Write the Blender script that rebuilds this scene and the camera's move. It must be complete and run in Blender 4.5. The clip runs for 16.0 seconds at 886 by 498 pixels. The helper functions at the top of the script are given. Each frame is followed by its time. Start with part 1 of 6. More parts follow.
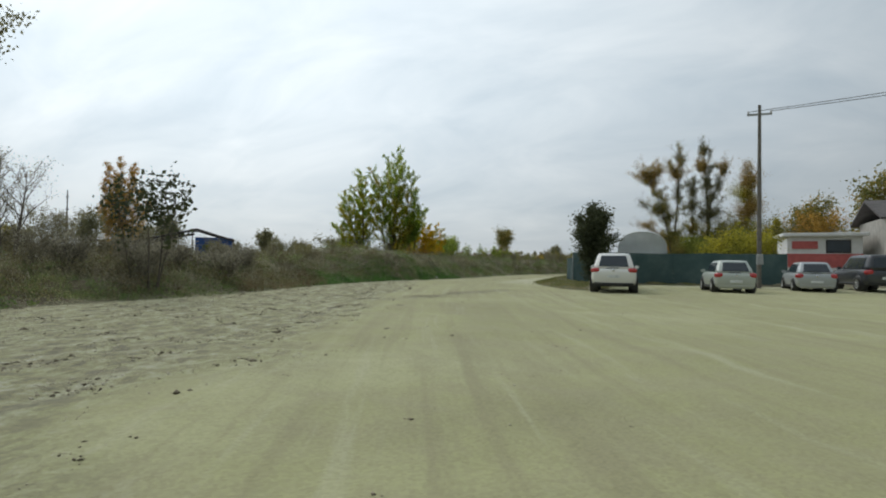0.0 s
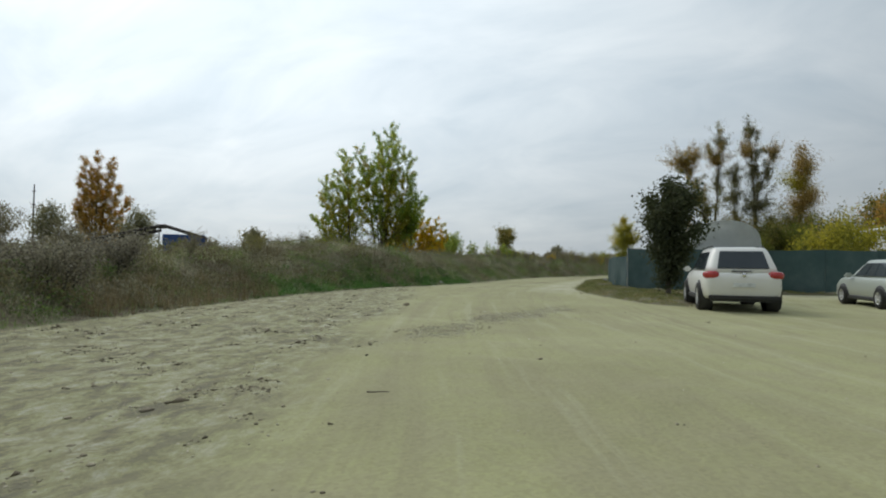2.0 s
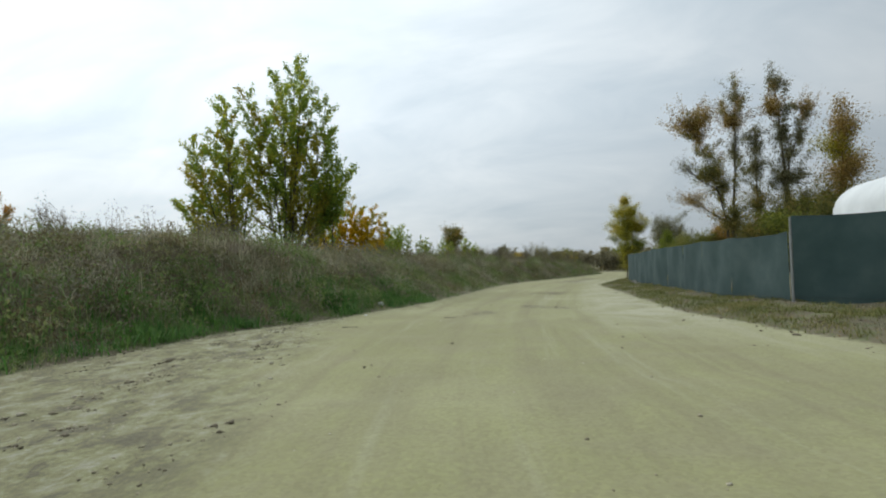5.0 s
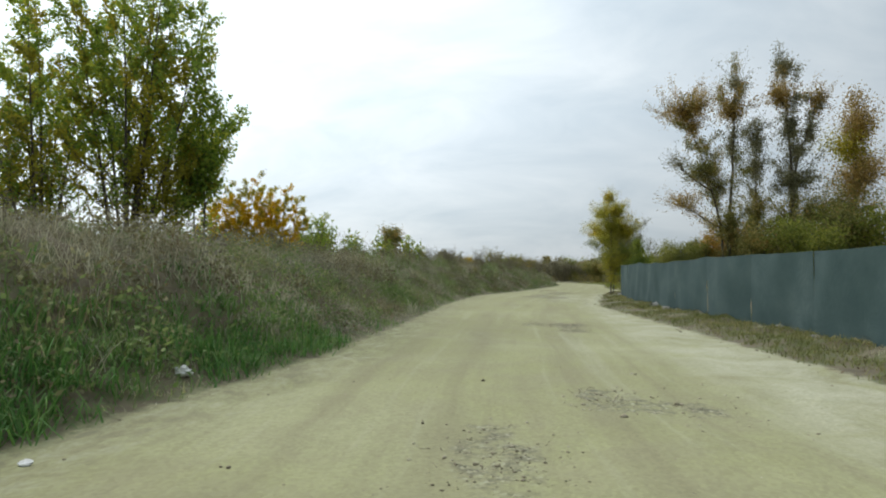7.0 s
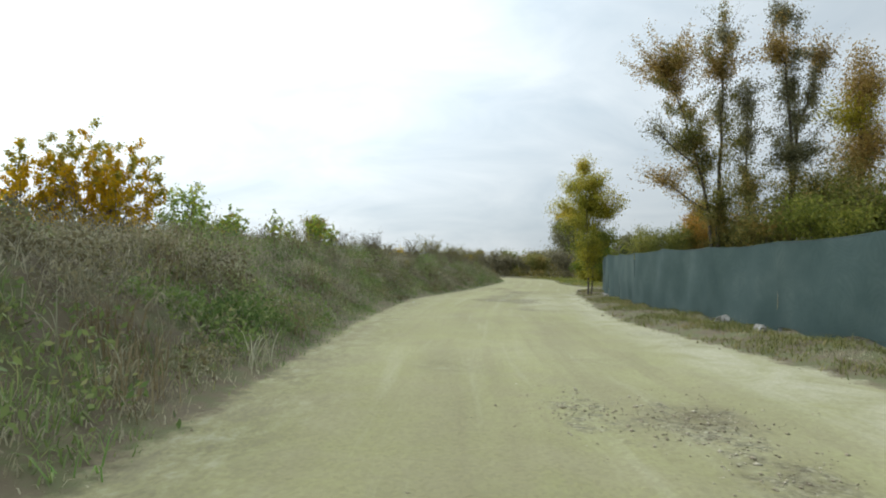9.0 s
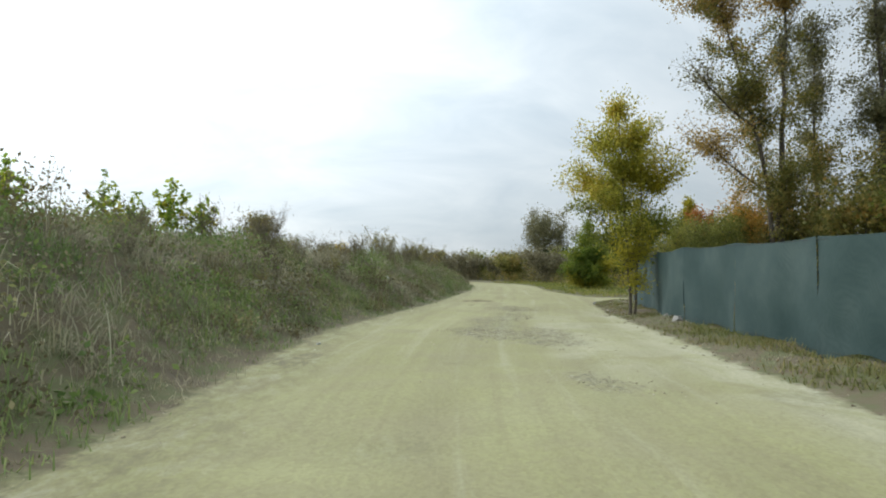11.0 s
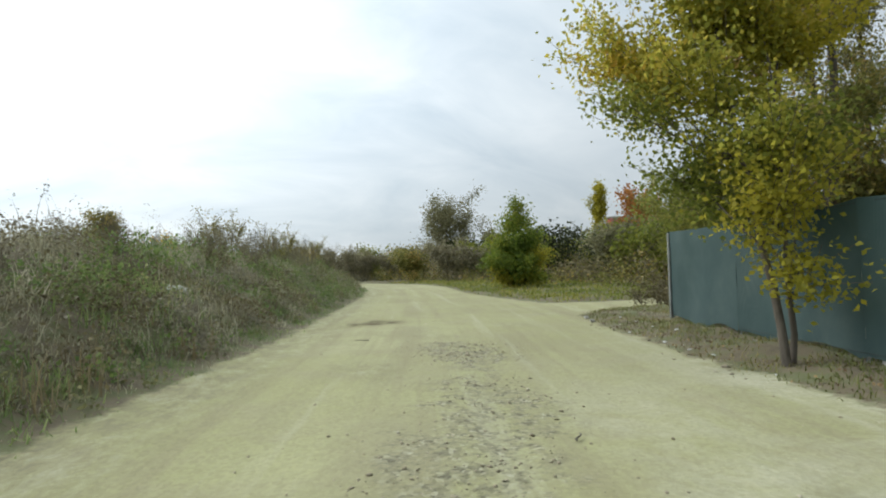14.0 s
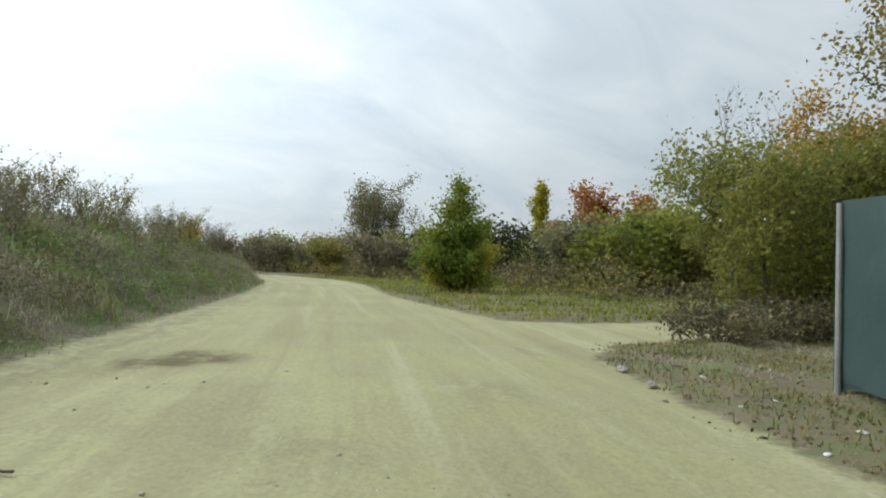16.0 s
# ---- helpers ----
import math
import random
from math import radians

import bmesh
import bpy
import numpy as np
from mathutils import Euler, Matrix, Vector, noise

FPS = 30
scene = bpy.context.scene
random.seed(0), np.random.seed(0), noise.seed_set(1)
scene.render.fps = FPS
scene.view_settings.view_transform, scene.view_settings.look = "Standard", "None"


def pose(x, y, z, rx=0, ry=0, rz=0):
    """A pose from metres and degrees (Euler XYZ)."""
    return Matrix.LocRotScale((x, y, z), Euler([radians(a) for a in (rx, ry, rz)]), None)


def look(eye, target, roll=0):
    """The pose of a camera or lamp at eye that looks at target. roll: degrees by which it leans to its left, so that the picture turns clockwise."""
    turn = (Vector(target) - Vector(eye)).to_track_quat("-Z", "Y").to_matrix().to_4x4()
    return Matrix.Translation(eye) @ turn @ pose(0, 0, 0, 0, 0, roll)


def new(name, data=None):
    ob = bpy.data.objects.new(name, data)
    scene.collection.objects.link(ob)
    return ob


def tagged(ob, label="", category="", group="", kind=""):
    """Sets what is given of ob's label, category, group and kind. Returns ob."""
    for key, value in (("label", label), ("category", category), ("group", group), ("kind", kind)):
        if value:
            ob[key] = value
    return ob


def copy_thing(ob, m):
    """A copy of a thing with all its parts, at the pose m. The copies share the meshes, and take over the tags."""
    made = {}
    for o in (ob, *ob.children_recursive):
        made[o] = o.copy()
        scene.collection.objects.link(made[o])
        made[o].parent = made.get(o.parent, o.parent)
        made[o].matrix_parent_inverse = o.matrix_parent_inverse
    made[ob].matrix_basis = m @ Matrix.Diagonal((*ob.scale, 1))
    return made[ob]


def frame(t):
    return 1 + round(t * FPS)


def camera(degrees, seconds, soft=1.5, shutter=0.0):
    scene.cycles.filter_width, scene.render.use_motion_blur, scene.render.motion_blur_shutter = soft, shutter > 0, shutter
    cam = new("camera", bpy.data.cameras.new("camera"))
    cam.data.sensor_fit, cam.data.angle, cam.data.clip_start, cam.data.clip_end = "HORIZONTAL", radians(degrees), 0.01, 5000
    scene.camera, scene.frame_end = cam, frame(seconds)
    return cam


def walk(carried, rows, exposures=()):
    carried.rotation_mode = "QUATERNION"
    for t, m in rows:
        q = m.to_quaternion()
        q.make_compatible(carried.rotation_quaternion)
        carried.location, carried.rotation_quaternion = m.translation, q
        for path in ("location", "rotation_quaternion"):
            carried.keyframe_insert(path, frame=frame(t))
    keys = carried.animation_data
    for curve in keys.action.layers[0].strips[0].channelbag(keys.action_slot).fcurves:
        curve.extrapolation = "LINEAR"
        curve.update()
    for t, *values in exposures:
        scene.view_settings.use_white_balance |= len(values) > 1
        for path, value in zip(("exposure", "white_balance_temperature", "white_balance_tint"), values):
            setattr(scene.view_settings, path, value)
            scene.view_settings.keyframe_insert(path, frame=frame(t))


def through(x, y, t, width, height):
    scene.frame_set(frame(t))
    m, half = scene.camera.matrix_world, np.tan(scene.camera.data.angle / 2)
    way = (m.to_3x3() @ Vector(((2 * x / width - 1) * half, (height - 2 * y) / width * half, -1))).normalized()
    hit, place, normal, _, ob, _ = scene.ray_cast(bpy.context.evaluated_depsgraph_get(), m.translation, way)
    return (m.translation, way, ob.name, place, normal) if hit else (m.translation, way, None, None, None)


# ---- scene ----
cam = camera(76.0, 16.0, soft=2.0)
# seconds, eye, target, roll
PATH = [
    (0, (8.909, -7.156, 1.074), (5.911, 2.381, 1.340), 0.71),
    (0.5, (8.006, -4.887, 1.079), (4.958, 4.633, 1.388), 0.90),
    (1, (7.114, -2.670, 1.062), (4.029, 6.837, 1.356), 1.02),
    (1.5, (6.225, -0.338, 1.078), (3.152, 9.174, 1.359), 1.05),
    (2, (5.412, 1.974, 1.058), (2.493, 11.534, 1.338), 0.77),
    (2.5, (4.701, 4.320, 1.072), (1.953, 13.932, 1.305), 0.70),
    (3, (3.980, 6.768, 1.068), (1.398, 16.427, 1.267), 0.44),
    (5.5, (0.269, 19.368, 1.003), (-1.458, 29.211, 1.366), -0.95),
    (6, (-0.198, 21.783, 1.048), (-1.625, 31.675, 1.392), 1.11),
    (6.5, (-0.513, 24.037, 1.063), (-1.634, 33.953, 1.696), 1.28),
    (7, (-0.761, 26.313, 1.115), (-1.589, 36.270, 1.534), 0.70),
    (7.5, (-0.911, 28.324, 1.083), (-1.444, 38.305, 1.371), -0.35),
    (8, (-1.033, 30.576, 1.101), (-1.236, 40.571, 1.330), -0.80),
    (8.5, (-1.108, 32.694, 1.083), (-1.002, 42.689, 1.374), -0.21),
    (11, (-0.390, 44.656, 1.078), (0.679, 54.591, 1.470), 0.57),
    (11.5, (-0.265, 46.411, 1.075), (0.797, 56.354, 1.171), -0.05),
    (12, (-0.107, 48.177, 1.082), (1.006, 58.111, 1.359), 0.78),
    (12.5, (0.042, 49.777, 1.093), (1.295, 59.693, 1.430), 1.47),
    (13, (0.338, 51.257, 1.050), (1.993, 61.118, 1.207), 0.19),
    (13.5, (0.710, 52.741, 1.040), (3.001, 62.474, 0.931), -2.44),
    (14, (1.164, 54.283, 1.039), (4.101, 63.835, 1.398), -1.50),
    (14.5, (1.615, 55.682, 1.054), (5.020, 65.075, 1.473), -0.69),
    (15, (2.117, 57.080, 1.034), (5.811, 66.372, 1.017), 1.83),
    (15.5, (2.660, 58.509, 1.028), (6.535, 67.727, 1.070), 2.25),
    (16, (3.221, 59.906, 0.933), (7.331, 69.015, 1.279), 2.25),
]
walk(cam, [(t, look(eye, target, roll)) for t, eye, target, roll in PATH],
     exposures=[(0, -0.40), (3, -0.34), (5.5, -0.20), (8.5, 0.16), (11, 0.2), (16, 0.27)])

# ---- world and sun: a bright, thin overcast, lightest around the hidden sun ----
SUN_AZ, SUN_EL = radians(50), radians(44)      # azimuth to the left of +y
SUN_DIR = Vector((-math.sin(SUN_AZ) * math.cos(SUN_EL), math.cos(SUN_AZ) * math.cos(SUN_EL), math.sin(SUN_EL)))
world = bpy.data.worlds.new("overcast_sky")
scene.world = world
world.use_nodes = True


def build_world():
    nt = world.node_tree
    nt.nodes.clear()
    N, L = nt.nodes.new, nt.links.new
    out, bg = N("ShaderNodeOutputWorld"), N("ShaderNodeBackground")
    sky = N("ShaderNodeTexSky")
    sky.sky_type, sky.sun_disc = "NISHITA", False
    sky.sun_elevation, sky.sun_rotation = SUN_EL, -SUN_AZ
    sky.dust_density = 3.0
    coord, sep = N("ShaderNodeTexCoord"), N("ShaderNodeSeparateXYZ")
    L(coord.outputs["Generated"], sep.inputs[0])
    # cloud sheet: the direction is laid on a flat layer so that the clouds get finer to the horizon
    zc = N("ShaderNodeMath"); zc.operation = "MAXIMUM"; zc.inputs[1].default_value = 0.0
    za = N("ShaderNodeMath"); za.operation = "ADD"; za.inputs[1].default_value = 0.5
    L(sep.outputs[2], zc.inputs[0]); L(zc.outputs[0], za.inputs[0])
    flat = N("ShaderNodeVectorMath"); flat.operation = "DIVIDE"
    comb = N("ShaderNodeCombineXYZ")
    for i in range(3):
        L(za.outputs[0], comb.inputs[i])
    L(coord.outputs["Generated"], flat.inputs[0]); L(comb.outputs[0], flat.inputs[1])
    n1 = N("ShaderNodeTexNoise"); n1.inputs["Scale"].default_value = 3.3; n1.inputs["Detail"].default_value = 7; n1.inputs["Roughness"].default_value = 0.56
    n1.inputs["Distortion"].default_value = 0.5
    stretch = N("ShaderNodeMapping"); stretch.inputs["Rotation"].default_value = (0, 0, radians(35)); stretch.inputs["Scale"].default_value = (0.8, 1.5, 1.0)
    L(flat.outputs[0], stretch.inputs[0]); L(stretch.outputs[0], n1.inputs["Vector"])
    ramp = N("ShaderNodeValToRGB")
    ramp.color_ramp.elements[0].position, ramp.color_ramp.elements[1].position = 0.30, 0.70
    ramp.color_ramp.elements[0].color = (0.515, 0.60, 0.66, 1)
    ramp.color_ramp.elements[1].color = (0.70, 0.765, 0.80, 1)
    L(n1.outputs[0], ramp.inputs[0])
    # light scattered forward round the hidden sun
    dot = N("ShaderNodeVectorMath"); dot.operation = "DOT_PRODUCT"
    dot.inputs[1].default_value = SUN_DIR
    L(coord.outputs["Generated"], dot.inputs[0])
    lift = N("ShaderNodeMapRange"); lift.inputs["From Min"].default_value = -0.05; lift.inputs["From Max"].default_value = 1.0
    lift.inputs["To Min"].default_value = 0.0; lift.inputs["To Max"].default_value = 1.0
    L(dot.outputs["Value"], lift.inputs[0])
    pw = N("ShaderNodeMath"); pw.operation = "POWER"; pw.inputs[1].default_value = 1.9
    L(lift.outputs[0], pw.inputs[0])
    gain = N("ShaderNodeMath"); gain.operation = "MULTIPLY_ADD"; gain.inputs[1].default_value = 1.45; gain.inputs[2].default_value = 0.82
    L(pw.outputs[0], gain.inputs[0])
    low = N("ShaderNodeMapRange"); low.inputs["From Min"].default_value = 0.0; low.inputs["From Max"].default_value = 0.26
    low.inputs["To Min"].default_value = 0.80; low.inputs["To Max"].default_value = 1.0
    L(sep.outputs[2], low.inputs[0])
    veil = N("ShaderNodeMath"); veil.operation = "MULTIPLY"
    L(gain.outputs[0], veil.inputs[0]); L(low.outputs[0], veil.inputs[1])
    lit = N("ShaderNodeVectorMath"); lit.operation = "SCALE"
    L(ramp.outputs[0], lit.inputs[0]); L(veil.outputs[0], lit.inputs["Scale"])
    dim = N("ShaderNodeVectorMath"); dim.operation = "SCALE"; dim.inputs["Scale"].default_value = 0.09
    L(sky.outputs[0], dim.inputs[0])
    mix = N("ShaderNodeMix"); mix.data_type = "RGBA"; mix.inputs["Factor"].default_value = 0.88
    L(dim.outputs[0], mix.inputs["A"]); L(lit.outputs[0], mix.inputs["B"])
    L(mix.outputs["Result"], bg.inputs[0])
    bg.inputs[1].default_value = 1.0
    L(bg.outputs[0], out.inputs[0])


build_world()
sun = new("sun", bpy.data.lights.new("sun", "SUN"))
sun.data.energy, sun.data.angle, sun.data.color = 1.1, radians(22), (1.0, 0.96, 0.9)
sun.matrix_world = look(SUN_DIR * 60, (0, 0, 0))

# ---- materials ----


class Mat:
    """A principled material with short ways to add noise, ramps and bumps."""

    def __init__(self, name, rough=0.8, metal=0.0, color=(0.5, 0.5, 0.5)):
        self.m = bpy.data.materials.new(name)
        self.m.use_nodes = True
        self.nt = self.m.node_tree
        self.b = self.nt.nodes["Principled BSDF"]
        self.b.inputs["Roughness"].default_value, self.b.inputs["Metallic"].default_value = rough, metal
        self.b.inputs["Base Color"].default_value = (*color, 1)

    def node(self, kind, **props):
        n = self.nt.nodes.new(kind)
        for k, v in props.items():
            n.inputs[k.replace("_", " ")].default_value = v
        return n

    def link(self, a, b):
        self.nt.links.new(a, b)

    def coord(self, scale=(1, 1, 1), space="Object", turn=0):
        tc, mp = self.node("ShaderNodeTexCoord"), self.node("ShaderNodeMapping")
        mp.inputs["Scale"].default_value = scale
        mp.inputs["Rotation"].default_value = (0, 0, turn)
        self.link(tc.outputs[space], mp.inputs[0])
        return mp.outputs[0]

    def noise(self, scale, detail=4, rough=0.55, vec=None, dist=0.0):
        n = self.node("ShaderNodeTexNoise", Scale=scale, Detail=detail, Roughness=rough, Distortion=dist)
        if vec is not None:
            self.link(vec, n.inputs["Vector"])
        return n.outputs[0]

    def ramp(self, fac, stops):
        r = self.node("ShaderNodeValToRGB").color_ramp
        node = self.nt.nodes[-1]
        while len(r.elements) < len(stops):
            r.elements.new(0.5)
        for e, (p, c) in zip(r.elements, stops):
            e.position = p
            e.color = (*c, 1) if len(c) == 3 else c
        self.link(fac, node.inputs[0])
        return node.outputs[0]

    def mix(self, fac, a, b, how="MIX"):
        n = self.node("ShaderNodeMix")
        n.data_type, n.blend_type = "RGBA", how
        for sock, v in (("Factor", fac), ("A", a), ("B", b)):
            slot = [i for i in n.inputs if i.name == sock and i.type == ("VALUE" if sock == "Factor" else "RGBA")][0]
            if isinstance(v, (int, float)):
                slot.default_value = v
            elif isinstance(v, tuple):
                slot.default_value = (*v, 1)
            else:
                self.link(v, slot)
        return [o for o in n.outputs if o.type == "RGBA"][0]

    def math(self, op, a, b=None, c=None):
        n = self.node("ShaderNodeMath")
        n.operation = op
        for i, v in enumerate((a, b, c)):
            if v is None:
                continue
            if isinstance(v, (int, float)):
                n.inputs[i].default_value = v
            else:
                self.link(v, n.inputs[i])
        return n.outputs[0]

    def color(self, out):
        self.link(out, self.b.inputs["Base Color"])
        return self

    def bump(self, height, strength=0.5, dist=0.02):
        n = self.node("ShaderNodeBump", Strength=strength, Distance=dist)
        self.link(height, n.inputs["Height"])
        self.link(n.outputs[0], self.b.inputs["Normal"])
        return self


def foliage(name, stops, rough=0.6, through=0.35, patch=0.6):
    """Leaves or blades: each takes its own colour from the ramp, shifted in patches; some light passes through."""
    m = Mat(name, rough)
    geo = m.node("ShaderNodeNewGeometry")
    vec = m.coord()
    big = m.noise(patch, 2, 0.5, vec)
    rnd = m.math("MULTIPLY_ADD", geo.outputs["Random Per Island"], 0.62, 0.0)
    fac = m.math("ADD", rnd, m.math("MULTIPLY_ADD", big, 1.5, -0.56))
    col = m.ramp(fac, stops)
    m.color(col)
    m.b.inputs["Specular IOR Level"].default_value = 0.25
    tr = m.node("ShaderNodeBsdfTranslucent")
    m.link(col, tr.inputs[0])
    ms = m.node("ShaderNodeMixShader", Fac=through)
    m.link(m.b.outputs[0], ms.inputs[1]); m.link(tr.outputs[0], ms.inputs[2])
    m.link(ms.outputs[0], m.nt.nodes["Material Output"].inputs[0])
    return m.m


def bark(name, dark, light, scale=9):
    m = Mat(name, 0.9)
    vec = m.coord((1, 1, 0.25))
    n = m.noise(scale, 6, 0.65, vec)
    m.color(m.ramp(n, [(0.3, dark), (0.7, light)]))
    m.bump(n, 0.7, 0.02)
    return m.m


LEAF_POPLAR = foliage("poplar_leaf", [(0.0, (0.157, 0.262, 0.055)), (0.5, (0.305, 0.417, 0.070)), (0.8, (0.511, 0.539, 0.077)), (1.0, (0.748, 0.710, 0.077))], through=0.66)
LEAF_RUST = foliage("rust_leaf", [(0.0, (0.234, 0.182, 0.065)), (0.4, (0.403, 0.286, 0.098)), (0.8, (0.559, 0.377, 0.117)), (1.0, (0.364, 0.325, 0.111))], through=0.5)
LEAF_ROADSIDE = foliage("roadside_leaf", [(0.0, (0.253, 0.286, 0.055)), (0.4, (0.440, 0.429, 0.077)), (0.75, (0.638, 0.528, 0.094)), (1.0, (0.726, 0.495, 0.099))], through=0.7)
LEAF_YELLOW_GREEN = foliage("yellow_green_leaf", [(0.0, (0.212, 0.217, 0.036)), (0.5, (0.423, 0.389, 0.053)), (1.0, (0.611, 0.506, 0.059))], through=0.65)
LEAF_OLIVE = foliage("olive_leaf", [(0.0, (0.130, 0.143, 0.046)), (0.5, (0.260, 0.254, 0.072)), (0.8, (0.442, 0.351, 0.111)), (1.0, (0.572, 0.364, 0.111))], through=0.45)
LEAF_YELLOW = foliage("yellow_leaf", [(0.0, (0.42, 0.36, 0.03)), (0.4, (0.72, 0.50, 0.025)), (0.8, (0.80, 0.51, 0.02)), (1.0, (0.70, 0.38, 0.02))], through=0.55)
LEAF_ORANGE = foliage("orange_leaf", [(0.0, (0.304, 0.232, 0.065)), (0.4, (0.551, 0.348, 0.080)), (0.8, (0.681, 0.392, 0.080)), (1.0, (0.725, 0.334, 0.087))])
LEAF_GREEN = foliage("green_leaf", [(0.0, (0.127, 0.161, 0.034)), (0.5, (0.247, 0.282, 0.057)), (1.0, (0.425, 0.414, 0.081))], through=0.6)
LEAF_DARK = foliage("dark_leaf", [(0.0, (0.045, 0.055, 0.028)), (0.6, (0.08, 0.095, 0.045)), (1.0, (0.13, 0.135, 0.06))], through=0.35)
LEAF_GREY = foliage("willow_leaf", [(0.0, (0.138, 0.138, 0.075)), (0.5, (0.250, 0.244, 0.131)), (1.0, (0.375, 0.338, 0.188))], through=0.48)
LEAF_BROWN = foliage("withered_leaf", [(0.0, (0.159, 0.144, 0.093)), (0.5, (0.281, 0.255, 0.159)), (0.8, (0.374, 0.342, 0.201)), (1.0, (0.259, 0.281, 0.129))], through=0.3)
GRASS_DRY = foliage("dry_grass", [(0.0, (0.218, 0.202, 0.140)), (0.4, (0.374, 0.351, 0.241)), (0.75, (0.506, 0.477, 0.328)), (1.0, (0.667, 0.632, 0.448))], 0.85, 0.35, 0.5)
GRASS_LUSH = foliage("lush_grass", [(0.0, (0.058, 0.157, 0.034)), (0.5, (0.110, 0.246, 0.054)), (1.0, (0.209, 0.346, 0.088))], 0.65, 0.4, 0.8)
GRASS_GREEN = foliage("green_grass", [(0.0, (0.120, 0.187, 0.067)), (0.5, (0.224, 0.307, 0.105)), (0.85, (0.337, 0.397, 0.143)), (1.0, (0.538, 0.493, 0.239))], 0.7, 0.35, 0.5)
LEAF_TANGLE = foliage("tangle_leaf", [(0.0, (0.109, 0.090, 0.054)), (0.5, (0.194, 0.171, 0.093)), (0.8, (0.296, 0.252, 0.132)), (1.0, (0.186, 0.194, 0.078))], 0.8, 0.2)
LEAF_HUMMOCK = foliage("matted_weed", [(0.0, (0.172, 0.155, 0.115)), (0.45, (0.294, 0.270, 0.199)), (0.8, (0.431, 0.402, 0.294)), (1.0, (0.316, 0.323, 0.194))], 0.85, 0.25)
LEAF_HEDGE = foliage("olive_weed", [(0.0, (0.143, 0.149, 0.075)), (0.5, (0.254, 0.261, 0.120)), (0.85, (0.389, 0.367, 0.179)), (1.0, (0.508, 0.434, 0.239))], 0.8, 0.3)
GRASS_PALE = foliage("pale_grass", [(0.0, (0.26, 0.255, 0.165)), (0.5, (0.42, 0.41, 0.28)), (1.0, (0.60, 0.59, 0.43))], 0.8, 0.35)
LEAF_MAPLE = foliage("maple_leaf", [(0.0, (0.10, 0.16, 0.03)), (0.5, (0.21, 0.28, 0.045)), (1.0, (0.40, 0.38, 0.06))], through=0.5)
LEAF_BUSH = foliage("bush_leaf", [(0.0, (0.14, 0.16, 0.045)), (0.5, (0.25, 0.265, 0.065)), (1.0, (0.41, 0.37, 0.09))], through=0.52)
LEAF_WEED = foliage("weed_leaf", [(0.0, (0.105, 0.172, 0.053)), (0.5, (0.194, 0.284, 0.083)), (1.0, (0.329, 0.404, 0.135))], through=0.4)
LEAF_PALE = foliage("pale_leaf", [(0.0, (0.15, 0.155, 0.09)), (0.5, (0.26, 0.26, 0.14)), (1.0, (0.38, 0.34, 0.19))], through=0.5)
LEAF_RUSSET = foliage("russet_leaf", [(0.0, (0.24, 0.12, 0.045)), (0.4, (0.42, 0.19, 0.055)), (0.8, (0.52, 0.23, 0.06)), (1.0, (0.50, 0.31, 0.07))], through=0.5)
GRASS_OCHRE = foliage("ochre_grass", [(0.0, (0.162, 0.126, 0.072)), (0.5, (0.275, 0.221, 0.120)), (1.0, (0.380, 0.326, 0.192))], 0.8, 0.35, 0.5)
GRASS_FIELD = foliage("field_grass", [(0.0, (0.13, 0.17, 0.035)), (0.45, (0.22, 0.255, 0.05)), (0.75, (0.32, 0.32, 0.07)), (1.0, (0.40, 0.34, 0.11))], 0.75, 0.4, 0.35)
GRASS_VERGE = foliage("verge_grass", [(0.0, (0.12, 0.145, 0.045)), (0.45, (0.20, 0.22, 0.07)), (0.7, (0.28, 0.265, 0.10)), (1.0, (0.38, 0.32, 0.15))], 0.8, 0.35, 0.7)
LEAF_LITTER = foliage("leaf_litter", [(0.0, (0.106, 0.073, 0.042)), (0.5, (0.212, 0.146, 0.074)), (0.85, (0.340, 0.240, 0.116)), (1.0, (0.425, 0.314, 0.158))], 0.8, 0.15)
STALK = foliage("dead_stalk", [(0.0, (0.120, 0.108, 0.074)), (0.6, (0.228, 0.202, 0.138)), (1.0, (0.372, 0.324, 0.216))], 0.9, 0.15)
BARK = bark("grey_brown_bark", (0.05, 0.042, 0.032), (0.17, 0.145, 0.115))
BARK_PALE = bark("pale_bark", (0.12, 0.11, 0.09), (0.34, 0.32, 0.27))


